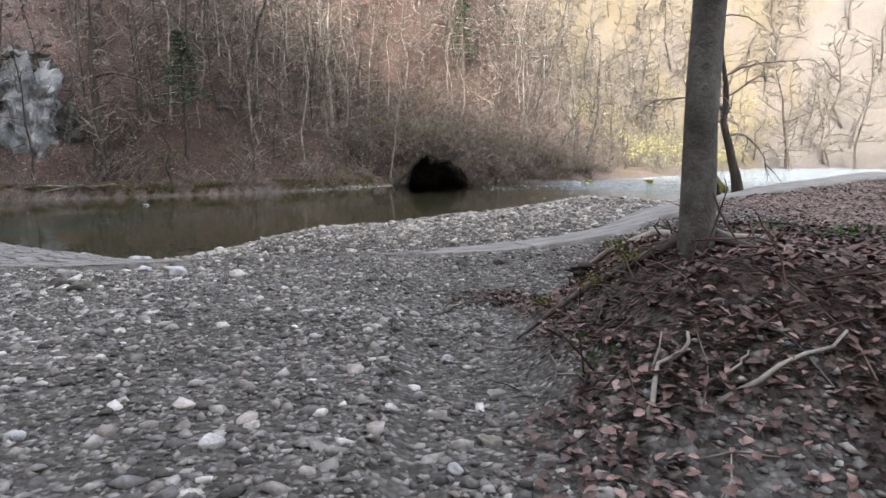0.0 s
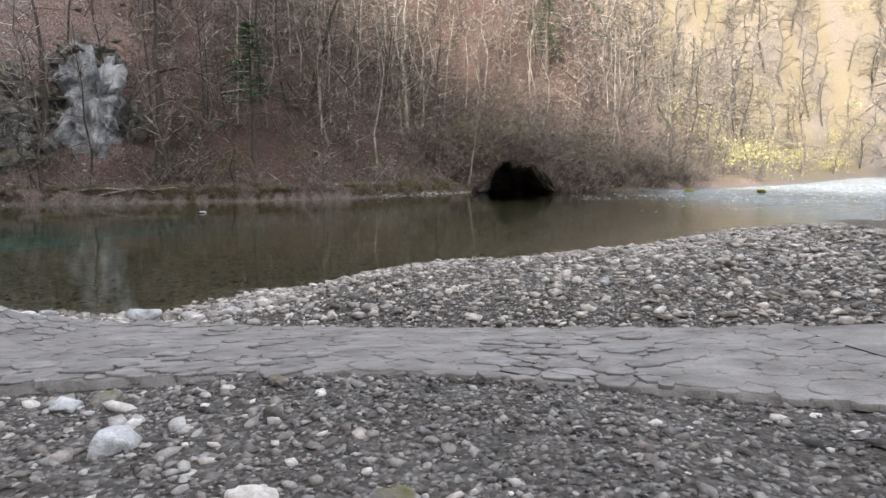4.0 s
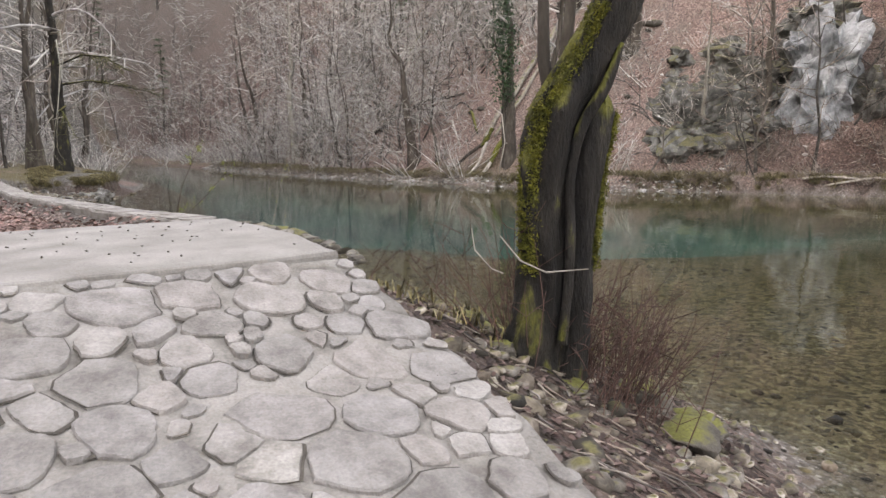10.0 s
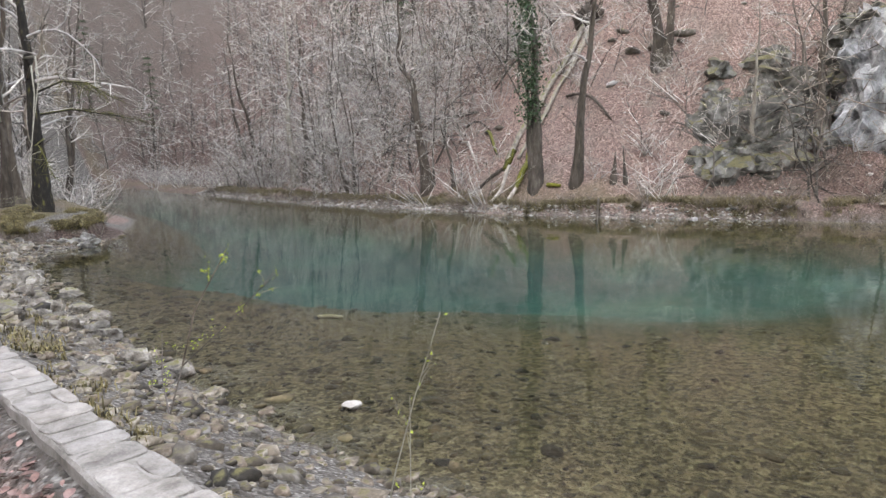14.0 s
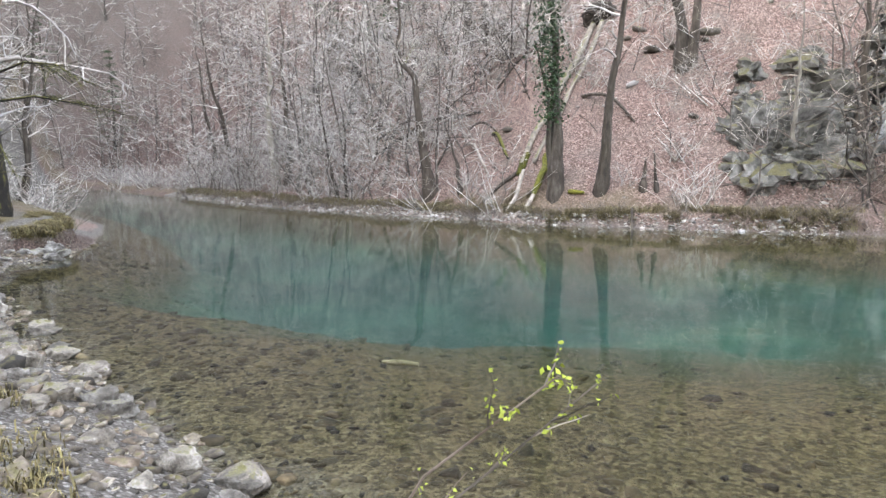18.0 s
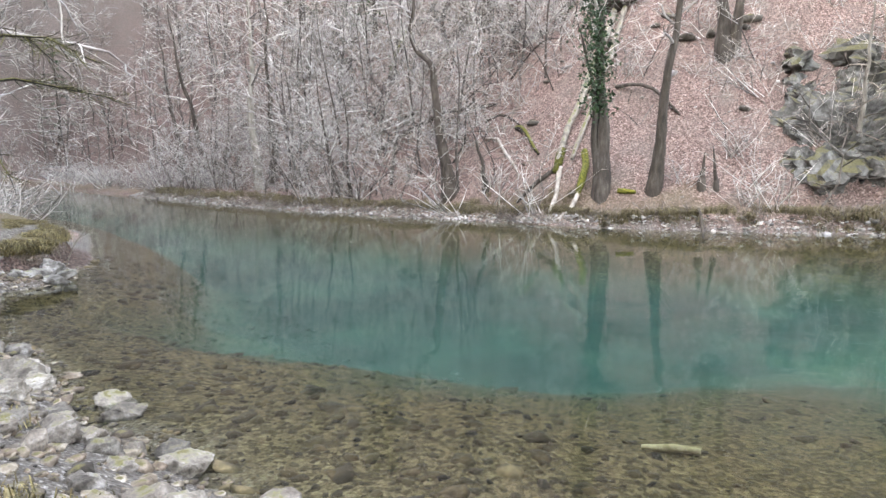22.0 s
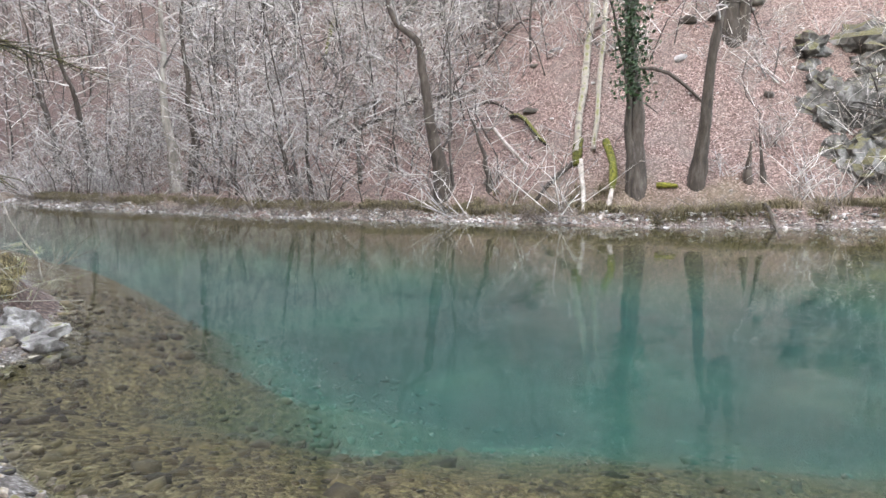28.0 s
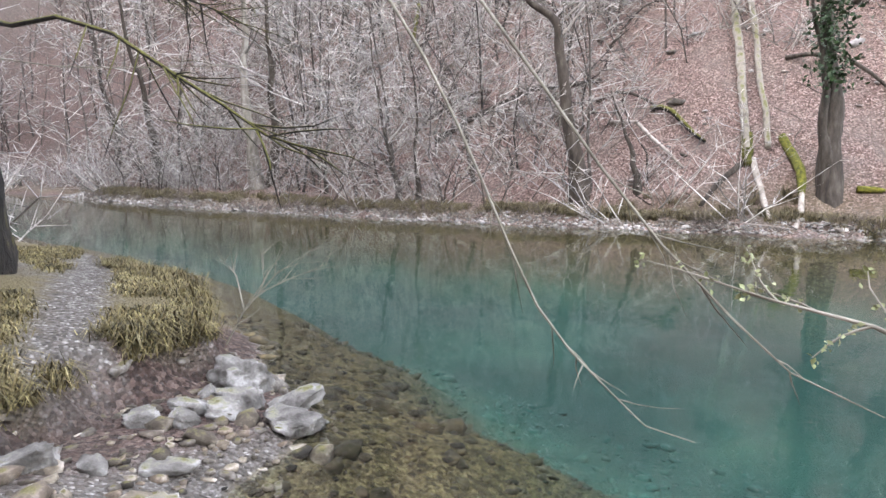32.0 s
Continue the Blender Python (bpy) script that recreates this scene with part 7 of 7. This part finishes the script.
# ---- promontory tree, its long boughs and the upstream near bank ----
def promontory_tree():
    x, y = -52.3, 13.2
    z = gz(x, y)
    t, c = grow(411, 18, 0.36, lean=(0.0, 0.02), crook=0.02, first=0.3, limbs=18, sides=12, droop=0.2, reach=0.4)
    ob = plant("promontory_tree", "big mossy tree leaning over the water on the promontory", x, y, z, t, c, "mossy_bark")
    rng = random.Random(2)
    for pts, r in (([(0, 0, 4.8), (-0.5, 1.8, 5.2), (-0.9, 3.4, 5.0), (-1.0, 5.2, 4.7)], 0.1), ([(0, 0, 5.8), (1.4, 1.4, 6.4), (3.0, 2.4, 6.2), (4.8, 3.2, 5.4)], 0.09)):
        s = Soup()
        P = [Vector(p) for p in pts]
        n = len(P)
        s.tube(P, [0.7 * r * (1 - 0.8 * k / (n - 1)) for k in range(n)], 7)
        for _ in range(30):
            q = rng.uniform(0.3, 1) * (n - 1.01)
            b = P[int(q)].lerp(P[int(q) + 1], q - int(q))
            tw = wander(rng, b, (P[int(q) + 1] - P[int(q)]).normalized() + Vector((rng.gauss(0, 0.6), rng.gauss(0, 0.6), rng.gauss(-0.1, 0.4))), rng.uniform(0.6, 1.8), 4, 0.15, -0.04)
            s.tube(tw, [0.02, 0.016, 0.012, 0.009, 0.005], 4, False)
            for _ in range(3):
                s.tube(wander(rng, tw[rng.randint(1, 3)], (rng.gauss(0, 1), rng.gauss(0, 1), rng.gauss(0, 0.5)), 0.5, 2, 0.2), [0.009, 0.007, 0.004], 3, False)
        s.make("bough", M["mossy_bark"], ob)

    # long boughs that reach out and droop over the water, heights above the river
    for lead, pts, r in (
            (((0, 0, 9.0), (3.5, 0.4, 8.6), (6.5, 0.4, 7.2)), [(9.32, -0.21, 3.88), (9.62, -0.28, 3.56), (9.87, -0.33, 3.23), (10.03, -0.37, 3.00), (10.22, -0.40, 2.69), (10.35, -0.39, 2.46), (10.50, -0.37, 2.29), (10.64, -0.28, 2.12), (10.76, -0.20, 1.98), (10.92, -0.07, 1.91)], 0.06),
            (((0, 0, 8.0), (3.5, 0.2, 8.2), (7.0, 0.2, 6.6)), [(9.87, -0.16, 3.80), (10.26, -0.23, 3.38), (10.54, -0.25, 3.05), (10.82, -0.27, 2.75), (11.09, -0.22, 2.48), (11.27, -0.16, 2.31), (11.54, 0.04, 2.15)], 0.06),
            (((0, 0, 4.6), (0.8, 0.4, 5.0)), [(2.89, -0.01, 4.61), (3.85, 0.14, 4.60), (4.97, 0.25, 4.30), (5.82, 0.37, 3.88), (6.62, 0.46, 3.51), (7.08, 0.54, 3.26), (7.64, 0.73, 3.09)], 0.08),
            (((0, 0, 4.0), (0.8, 0.2, 4.4)), [(3.42, -0.31, 4.15), (4.35, -0.07, 4.01), (5.10, 0.17, 3.95), (5.94, 0.48, 3.92), (6.71, 0.88, 3.90)], 0.05)):
        s = Soup()
        P = [Vector(q) - Vector((0, 0, z)) for q in tuple(lead) + tuple(pts)]
        n = len(P)
        lead_n = len(lead)
        tip = 0.009 if r < 0.07 else 0.03
        s.tube(P, [r + (tip - r) * k / lead_n if k < lead_n else tip * (1 - 0.75 * (k - lead_n) / (n - 1 - lead_n)) for k in range(n)], 6)
        for _ in range(12 if r < 0.07 else 24):
            q = rng.uniform(0.3, 1) * (n - 1.01)
            c = P[int(q)].lerp(P[int(q) + 1], q - int(q))
            tw = wander(rng, c, (P[int(q) + 1] - P[int(q)]).normalized() + Vector((rng.gauss(0, 0.5), rng.gauss(0, 0.5), rng.gauss(-0.15, 0.35))), rng.uniform(0.12, 0.4) * (1 if r < 0.07 else 3.5), 3, 0.15, -0.02)
            s.spike(tw, 0.0035 if r < 0.07 else 0.012)
        s.make("bough", M["mossy_bark"] if r > 0.07 else M["pale_twig"], ob)


promontory_tree()
for k, (x, y, h, r, ln) in enumerate(((-57, 11.5, 18, 0.26, (-0.1, 0.05)), (-60.5, 12.0, 19, 0.28, (-0.05, 0.05)), (-64, 13.2, 17, 0.24, (0.06, 0.02)), (-70, 13.0, 19, 0.28, (0.03, 0.06)), (-62, 8.5, 18, 0.28, (-0.04, 0.02)), (-76, 15.0, 18, 0.25, (0.02, 0.12)), (-84, 15.0, 18, 0.25, (0.1, 0.16)))):
    tree(420 + k, x, y, h, r, "bare dark tree of the near bank woods upstream", lean=ln, limbs=14, first=0.25)


def twiggy(name, label, base, stems, r, material, buds=0, bud_size=0.02, seed=1, twigs=4, category="shrub", spread=0.5, length=0.22):
    ob = tagged(new(name), label, category)
    ob.location = base
    o = Vector(base)
    rng = random.Random(seed)
    tips = []
    for pts in stems:
        s = Soup()
        P = [Vector(p) - o for p in pts]
        n = len(P)
        s.tube(P, [r * (1 - 0.65 * k / (n - 1)) for k in range(n)], 5, False)
        for _ in range(twigs):
            q = rng.uniform(0.15, 1) * (n - 1.01)
            b = P[int(q)].lerp(P[int(q) + 1], q - int(q))
            d = (P[int(q) + 1] - P[int(q)]).normalized() + Vector((rng.gauss(0, spread), rng.gauss(0, spread), rng.gauss(0.1, spread)))
            tw = wander(rng, b, d, length * rng.uniform(0.5, 1.3), 4, 0.16)
            s.tube(tw, [r * 0.45, r * 0.4, r * 0.32, r * 0.25, r * 0.15], 4, False)
            tips += [tuple(tw[4]), tuple(tw[3]), tuple(tw[2]), tuple(tw[1])]
        tips.append(tuple(P[-1]))
        s.make("stem", M[material], ob)
    if buds:
        V, T = leaf_cloud(seed, tips, (bud_size, bud_size, bud_size), buds, bud_size)
        tagged(leaf_part("bud_cloud", V, T, M["catkin" if buds > 1000 else "bud"], ob), "yellow-green opening buds", kind="stuff")
    return ob


b0 = (-40.25, 11.2, gz(-40.25, 11.2))
budding = [
    [b0, (-40.12, 11.28, 2.1), (-40.02, 11.39, 2.40), (-39.98, 11.53, 2.45), (-39.96, 11.65, 2.45), (-40.05, 11.99, 2.58), (-40.07, 12.50, 2.63), (-40.02, 12.96, 2.76)],
    [(-39.96, 11.65, 2.45), (-39.92, 11.87, 2.44), (-39.89, 12.09, 2.43), (-39.82, 12.42, 2.48), (-39.79, 12.59, 2.57)],
    [(-39.97, 11.59, 2.44), (-39.84, 11.85, 2.32), (-39.73, 12.18, 2.23), (-39.57, 12.56, 2.19), (-39.46, 12.78, 2.16)],
    [(-40.04, 12.00, 2.60), (-40.09, 12.04, 2.71), (-40.13, 12.05, 2.73)],
    [(-39.81, 12.00, 2.28), (-39.71, 12.34, 2.26), (-39.60, 12.57, 2.35), (-39.55, 12.74, 2.35)],
    [(-40.05, 11.99, 2.58), (-39.96, 12.19, 2.57), (-39.89, 12.52, 2.61)],
    [(-40.05, 11.99, 2.58), (-40.13, 11.85, 2.53), (-40.32, 11.80, 2.72), (-40.47, 11.76, 2.84)],
    [(-40.00, 11.82, 2.51), (-40.11, 11.81, 2.61), (-40.23, 11.79, 2.67)],
    [(-39.96, 11.65, 2.45), (-40.04, 11.58, 2.45), (-40.06, 11.71, 2.52), (-40.06, 11.79, 2.56)],
    [(-39.92, 11.87, 2.43), (-39.84, 12.12, 2.34), (-39.77, 12.31, 2.39), (-39.69, 12.50, 2.37)],
    [b0, (-40.4, 11.5, 1.95), (-40.44, 11.62, 2.30), (-40.44, 11.68, 2.59), (-40.43, 11.72, 2.79), (-40.44, 11.76, 3.06)],
    [(-40.43, 11.71, 2.78), (-40.34, 11.87, 2.86), (-40.25, 12.02, 2.91)],
    [(-40.44, 11.70, 2.74), (-40.64, 11.63, 2.84), (-40.80, 11.56, 2.88)],
    [(-39.81, 11.99, 2.27), (-39.74, 11.98, 2.24), (-39.67, 11.97, 2.19)],
]
twiggy("budding_shrub", "pale budding shrub leaning over the bank", b0, budding, 0.0054, "pale_twig", 1300, 0.0055, 5, 5, spread=0.45, length=0.16)
b3 = (-21.2, 14.3, gz(-21.2, 14.3))
twiggy("budding_sapling", "thin sapling with fresh yellow-green buds on the bank", b3, [
    [b3, (-21.3, 14.5, 1.25), (-20.9, 15.0, 1.8), (-20.43, 15.43, 2.41)], [(-21.3, 14.5, 1.25), (-20.8, 14.6, 2.0), (-20.08, 14.78, 2.67)], [b3, (-21.5, 14.3, 1.1), (-21.6, 14.35, 1.6)]], 0.011, "brown_twig", 190, 0.017, 11, 6, "sapling", length=0.3)
b4 = (-16.9, 14.9, gz(-16.9, 14.9))
twiggy("bank_sapling", "thin bare sapling below the slab", b4, [[b4, (-16.85, 15.0, 1.6), (-16.7, 15.1, 2.2), (-16.55, 15.2, 2.72)], [b4, (-17.0, 15.2, 1.3), (-17.15, 15.3, 2.0)]], 0.007, "pale_twig", 26, 0.015, 12, 4, "sapling")
b5 = (-14.9, 15.4, gz(-14.9, 15.4))
twiggy("dry_stalks", "dry arching stalks on the bank below the slab", b5, [[b5, (-15.1, 15.6, 1.3), (-15.0, 15.9, 1.55), (-14.6, 16.2, 1.35), (-14.3, 16.4, 1.0)], [b5, (-14.5, 15.3, 1.4), (-14.2, 15.4, 1.8)], [b5, (-15.4, 15.2, 1.3), (-15.6, 15.3, 1.7)], [b5, (-14.0, 15.6, 1.2), (-13.7, 15.7, 1.5)]], 0.007, "red_twig", 0, 0.02, 13, 5)
b6 = (-49.2, 15.55, gz(-49.2, 15.55))
twiggy("leaning_bush", "pale bare bush leaning out over the river", b6, [[b6, (-48.95, 15.75, 0.8), (-48.7, 15.95, 1.25), (-48.75, 15.95, 1.75)], [(-48.95, 15.75, 0.8), (-48.6, 16.1, 1.35), (-48.15, 16.5, 1.75)], [(-48.8, 15.9, 1.05), (-48.5, 16.2, 1.25), (-48.0, 16.6, 1.5)], [(-48.95, 15.75, 0.8), (-49.2, 15.8, 1.3), (-49.5, 15.7, 1.6)]], 0.014, "pale_twig", 0, 0.02, 14, 8, length=0.6)


# ---- grass, leaves and small litter ----
def blades(name, label, centres, n, length, material, seed, droop=0.5):
    r = np.random.RandomState(seed)
    c = np.array(centres)[r.randint(0, len(centres), n)] + np.c_[r.normal(0, 0.09, (n, 2)), np.zeros(n)]
    a = r.uniform(0, 2 * np.pi, n)
    L = length * r.uniform(0.5, 1.3, n)
    dx, dy = np.cos(a), np.sin(a)
    w = 0.006 + 0.004 * r.rand(n)
    out = r.uniform(0.25, 0.9, n) * droop
    p0 = c
    p1 = c + np.stack([dx * L * out * 0.4, dy * L * out * 0.4, L * 0.6], 1)
    p2 = c + np.stack([dx * L * out * 1.1, dy * L * out * 1.1, L * (0.75 - 0.45 * out)], 1)
    side = np.stack([-dy * w, dx * w, np.zeros(n)], 1)
    V = np.stack([p0 - side, p0 + side, p1 - side * 0.8, p1 + side * 0.8, p2], 1).reshape(-1, 3)
    o = np.arange(n)[:, None] * 5
    T = np.concatenate([o + np.array([[0, 1, 3]]), o + np.array([[0, 3, 2]]), o + np.array([[2, 3, 4]])])
    return fast_mesh(name, V, T, material, label, "grass", "stuff")


def on_ground(x, y):
    return np.stack([x, y, ground_z(x, y) - 0.02], 1)


x, y, r = sample(5200, -56, -46.9, 11.5, 17, lambda a, b: (lambda q: (q[2] < -0.9) & ((q[1] > -1.4) | (wave(a, b, 1.5, 71) > -0.2)) & (q[1] < 0.15) & (np.abs((b - 13.0) + 0.46 * (a + 48.2)) > 0.5) & (wave(a, b, 0.55, 74) + 0.5 * wave(a, b, 0.2, 75) > -0.25))(between(a, b)), 31)
blades("promontory_grass", "tufts of dry yellow grass on the promontory", on_ground(x, y), 24000, 0.13, M["dry_grass"], 1, 1.4)
x, y, r = sample(2600, -53, -46.6, 11.8, 17, lambda a, b: (np.abs(between(a, b)[1] + 0.05) < 0.16) & (wave(a, b, 0.5, 73) > -0.25), 36)
blades("bank_tufts", "long drooping yellow grass over the edge of the promontory", on_ground(x, y), 6500, 0.28, M["dry_grass"], 5, 1.7)
P = np.array(FAR_SHORE)
r = np.random.RandomState(32)
x = r.uniform(-92, 0, 2600)
y = np.interp(x, P[:, 0], P[:, 1]) + np.abs(r.normal(0.5, 0.7, len(x))) + 0.12 + 1.0 * smooth((-44.5 - x) / 2)
ok = wave(x, y, 1.3, 96) > -0.35
x, y = x[ok], y[ok]
blades("far_grass", "dry brown grass along the far bank", on_ground(x, y), 60000, 0.48, M["far_grass"], 2, 1.2)
sh = np.random.RandomState(35)
x = sh.uniform(-92, 2, 260)
y = np.interp(x, P[:, 0], P[:, 1]) + sh.uniform(0.1, 0.9, len(x))
woods("shore_brush", "low brown brush hanging over the far waterline", np.stack([x, y, sh.uniform(0.2, 0.5, len(x))], 1), BRUSH, M["brown_twig"], 18)
x, y, r = sample(60, -14.5, -12.6, 14.7, 16.6, lambda a, b: between(a, b)[2] < -0.5, 33)
blades("alder_grass", "dry grass at the foot of the alder", on_ground(x, y), 700, 0.2, M["dry_grass"], 3, 0.9)


x, y, r = sample(2600, -46, -15.5, 10.5, 16.5, lambda a, b: (lambda q: (q[1] > 0.12) & (q[1] < 1.1) & (q[2] < -0.7) & (wave(a, b, 1.1, 72) > 0.1))(between(a, b)), 34)
blades("bank_grass", "thin dry grass along the kerb above the water", on_ground(x, y), 5200, 0.16, M["dry_grass"], 4, 1.0)


def fallen_leaves(name, label, x, y, size, seed, lift=0.012, material="dry_leaf"):
    r = np.random.RandomState(seed)
    n = len(x)
    c = np.stack([x, y, ground_z(x, y) + lift + 0.025 * r.rand(n)], 1)
    a = r.uniform(0, 6.283, n)
    s = size * r.uniform(0.55, 1.25, n)
    tl = r.normal(0, 0.28, (n, 2))
    u = np.stack([np.cos(a), np.sin(a), tl[:, 0]], 1) * s[:, None]
    v = np.stack([-np.sin(a), np.cos(a), tl[:, 1]], 1) * s[:, None] * 0.55
    up = np.stack([np.zeros(n), np.zeros(n), s * r.uniform(0.1, 0.45, n)], 1)
    V = np.stack([c - u, c - 0.3 * u - v + up, c + 0.4 * u - v * 0.9 + up, c + u + up * 0.4, c + 0.4 * u + v * 0.9 + up, c - 0.3 * u + v + up, c], 1).reshape(-1, 3)
    o = np.arange(n)[:, None] * 7
    T = np.concatenate([o + np.array([t]) for t in ([0, 1, 6], [1, 2, 6], [2, 3, 6], [3, 4, 6], [4, 5, 6], [5, 0, 6])])
    return fast_mesh(name, V, T, M[material], label, "leaves", "stuff")


x, y, r = sample(11000, -30, -15.75, 8.5, 13.6, lambda a, b: between(a, b)[0] < -0.02, 41)
fallen_leaves("path_leaves", "brown fallen beech leaves on the path", x, y, 0.042, 1, material="beech_leaf")
x, y, r = sample(26000, -0.4, 7, 2.6, 11, lambda a, b: (np.hypot((a - 3.4) / 3.6, (b - 5.6) / 4.2) < 1.0 + 0.25 * wave(a, b, 0.8, 41)) & ~((a < 1.1) & (b < 3.7) & (wave(a, b, 0.7, 42) > -0.3)), 42)
fallen_leaves("mound_leaves", "brown fallen leaves on the mound", x, y, 0.031, 2, 0.02)
x, y, r = sample(9000, 0.0, 7, 2.4, 9, lambda a, b: (np.hypot((a - 3.4) / 3.4, (b - 5.4) / 4.2) < 1.0 + 0.25 * wave(a, b, 0.8, 41)) & (wave(a, b, 0.9, 49) > -0.25), 48)
fallen_leaves("pale_leaves", "reddish beech leaves strewn over the mound", x, y, 0.033, 6, 0.035, "beech_leaf")
x, y, r = sample(16000, 1.2, 15, 4, 21, lambda a, b: (between(a, b)[0] < -0.1) & (np.hypot((a - 3.4) / 3.6, (b - 5.6) / 4.2) > 0.85) & (a > 2.8 + 1.2 * wave(a, b, 1.1, 43)), 47)
fallen_leaves("edge_leaves", "brown fallen leaves on the land beside the concrete strip", x, y, 0.034, 5, 0.015)
x, y, r = sample(1900, -16, -10.8, 14.5, 17.8, lambda a, b: (lambda q: (q[1] > 0.1) & (q[2] < -0.3))(between(a, b)), 43)
fallen_leaves("bank_leaves", "dead leaves among the stones below the alder", x, y, 0.034, 3)


def litter_twigs(name, label, x, y, seed, size=0.3, thick=1.0):
    r = random.Random(seed)
    s = Soup()
    for a, b in zip(x, y):
        w = r.uniform(0, 6.283)
        L = size * r.uniform(0.4, 1.5)
        z = gz(a, b) + 0.02
        s.tube([Vector((a, b, z)), Vector((a + math.cos(w) * L / 2, b + math.sin(w) * L / 2, gz(a + math.cos(w) * L / 2, b + math.sin(w) * L / 2) + 0.035)), Vector((a + math.cos(w + 0.2) * L, b + math.sin(w + 0.2) * L, gz(a + math.cos(w) * L, b + math.sin(w) * L) + 0.03))], [0.008 * thick, 0.007 * thick, 0.004 * thick], 4, False)
    return tagged(s.make(name, M["brown_twig"]), label, "twigs", kind="stuff")


x, y, r = sample(170, -0.1, 4, 3, 9, lambda a, b: a > -0.1, 44)
litter_twigs("mound_twigs", "thin dead twigs on the mound", x, y, 1, 0.35, 0.7)
x, y, r = sample(260, -15.5, -10.8, 14.8, 17.8, lambda a, b: (lambda q: (q[1] > 0.1) & (q[2] < -0.2))(between(a, b)), 45)
litter_twigs("bank_twigs", "dead twigs below the alder", x, y, 2, 0.3)
x, y, r = sample(95, -15.4, -13.1, 10.6, 14.2, lambda a, b: a < 0, 46)
scatter_pebbles("alder_cones", x, y, np.full(len(x), 0.012), "small dark alder cones lying on the slab", "cones", M["soil"], 0.1, np.full(len(x), 1.957))


def slope_debris():
    x, y, r = sample(5200, -95, 8, 36, 100, lambda a, b: (df_(a, b) > 2.5) & (df_(a, b) < 32) & (wave(a, b, 6, 81) + 0.6 * wave(a, b, 2, 82) > -0.1), 51)
    s = np.clip(r.lognormal(math.log(0.1), 0.55, len(x)), 0.04, 0.45)
    scatter_pebbles("slope_stones", x, y, s, "pale limestone rubble among the leaves of the slope", "stones", M["shingle"], 0.3)
    x, y, r = sample(420, -75, 12, 38, 100, lambda a, b: (df_(a, b) > 3) & (df_(a, b) < 30) & (wave(a, b, 5, 85) > 0.0), 53)
    scatter_pebbles("slope_boulders", x, y, np.clip(r.lognormal(math.log(0.32), 0.45, len(x)), 0.15, 0.9), "mossy dark rocks among the leaves of the slope", "rocks", M["mossrock"], 0.2)
    x, y, r = sample(900, -95, 10, 36, 100, lambda a, b: (df_(a, b) > 1.5) & (df_(a, b) < 30), 52)
    litter_twigs("slope_branches", "dead branches strewn over the far slope", x, y, 3, 1.6, 3.5)


slope_debris()
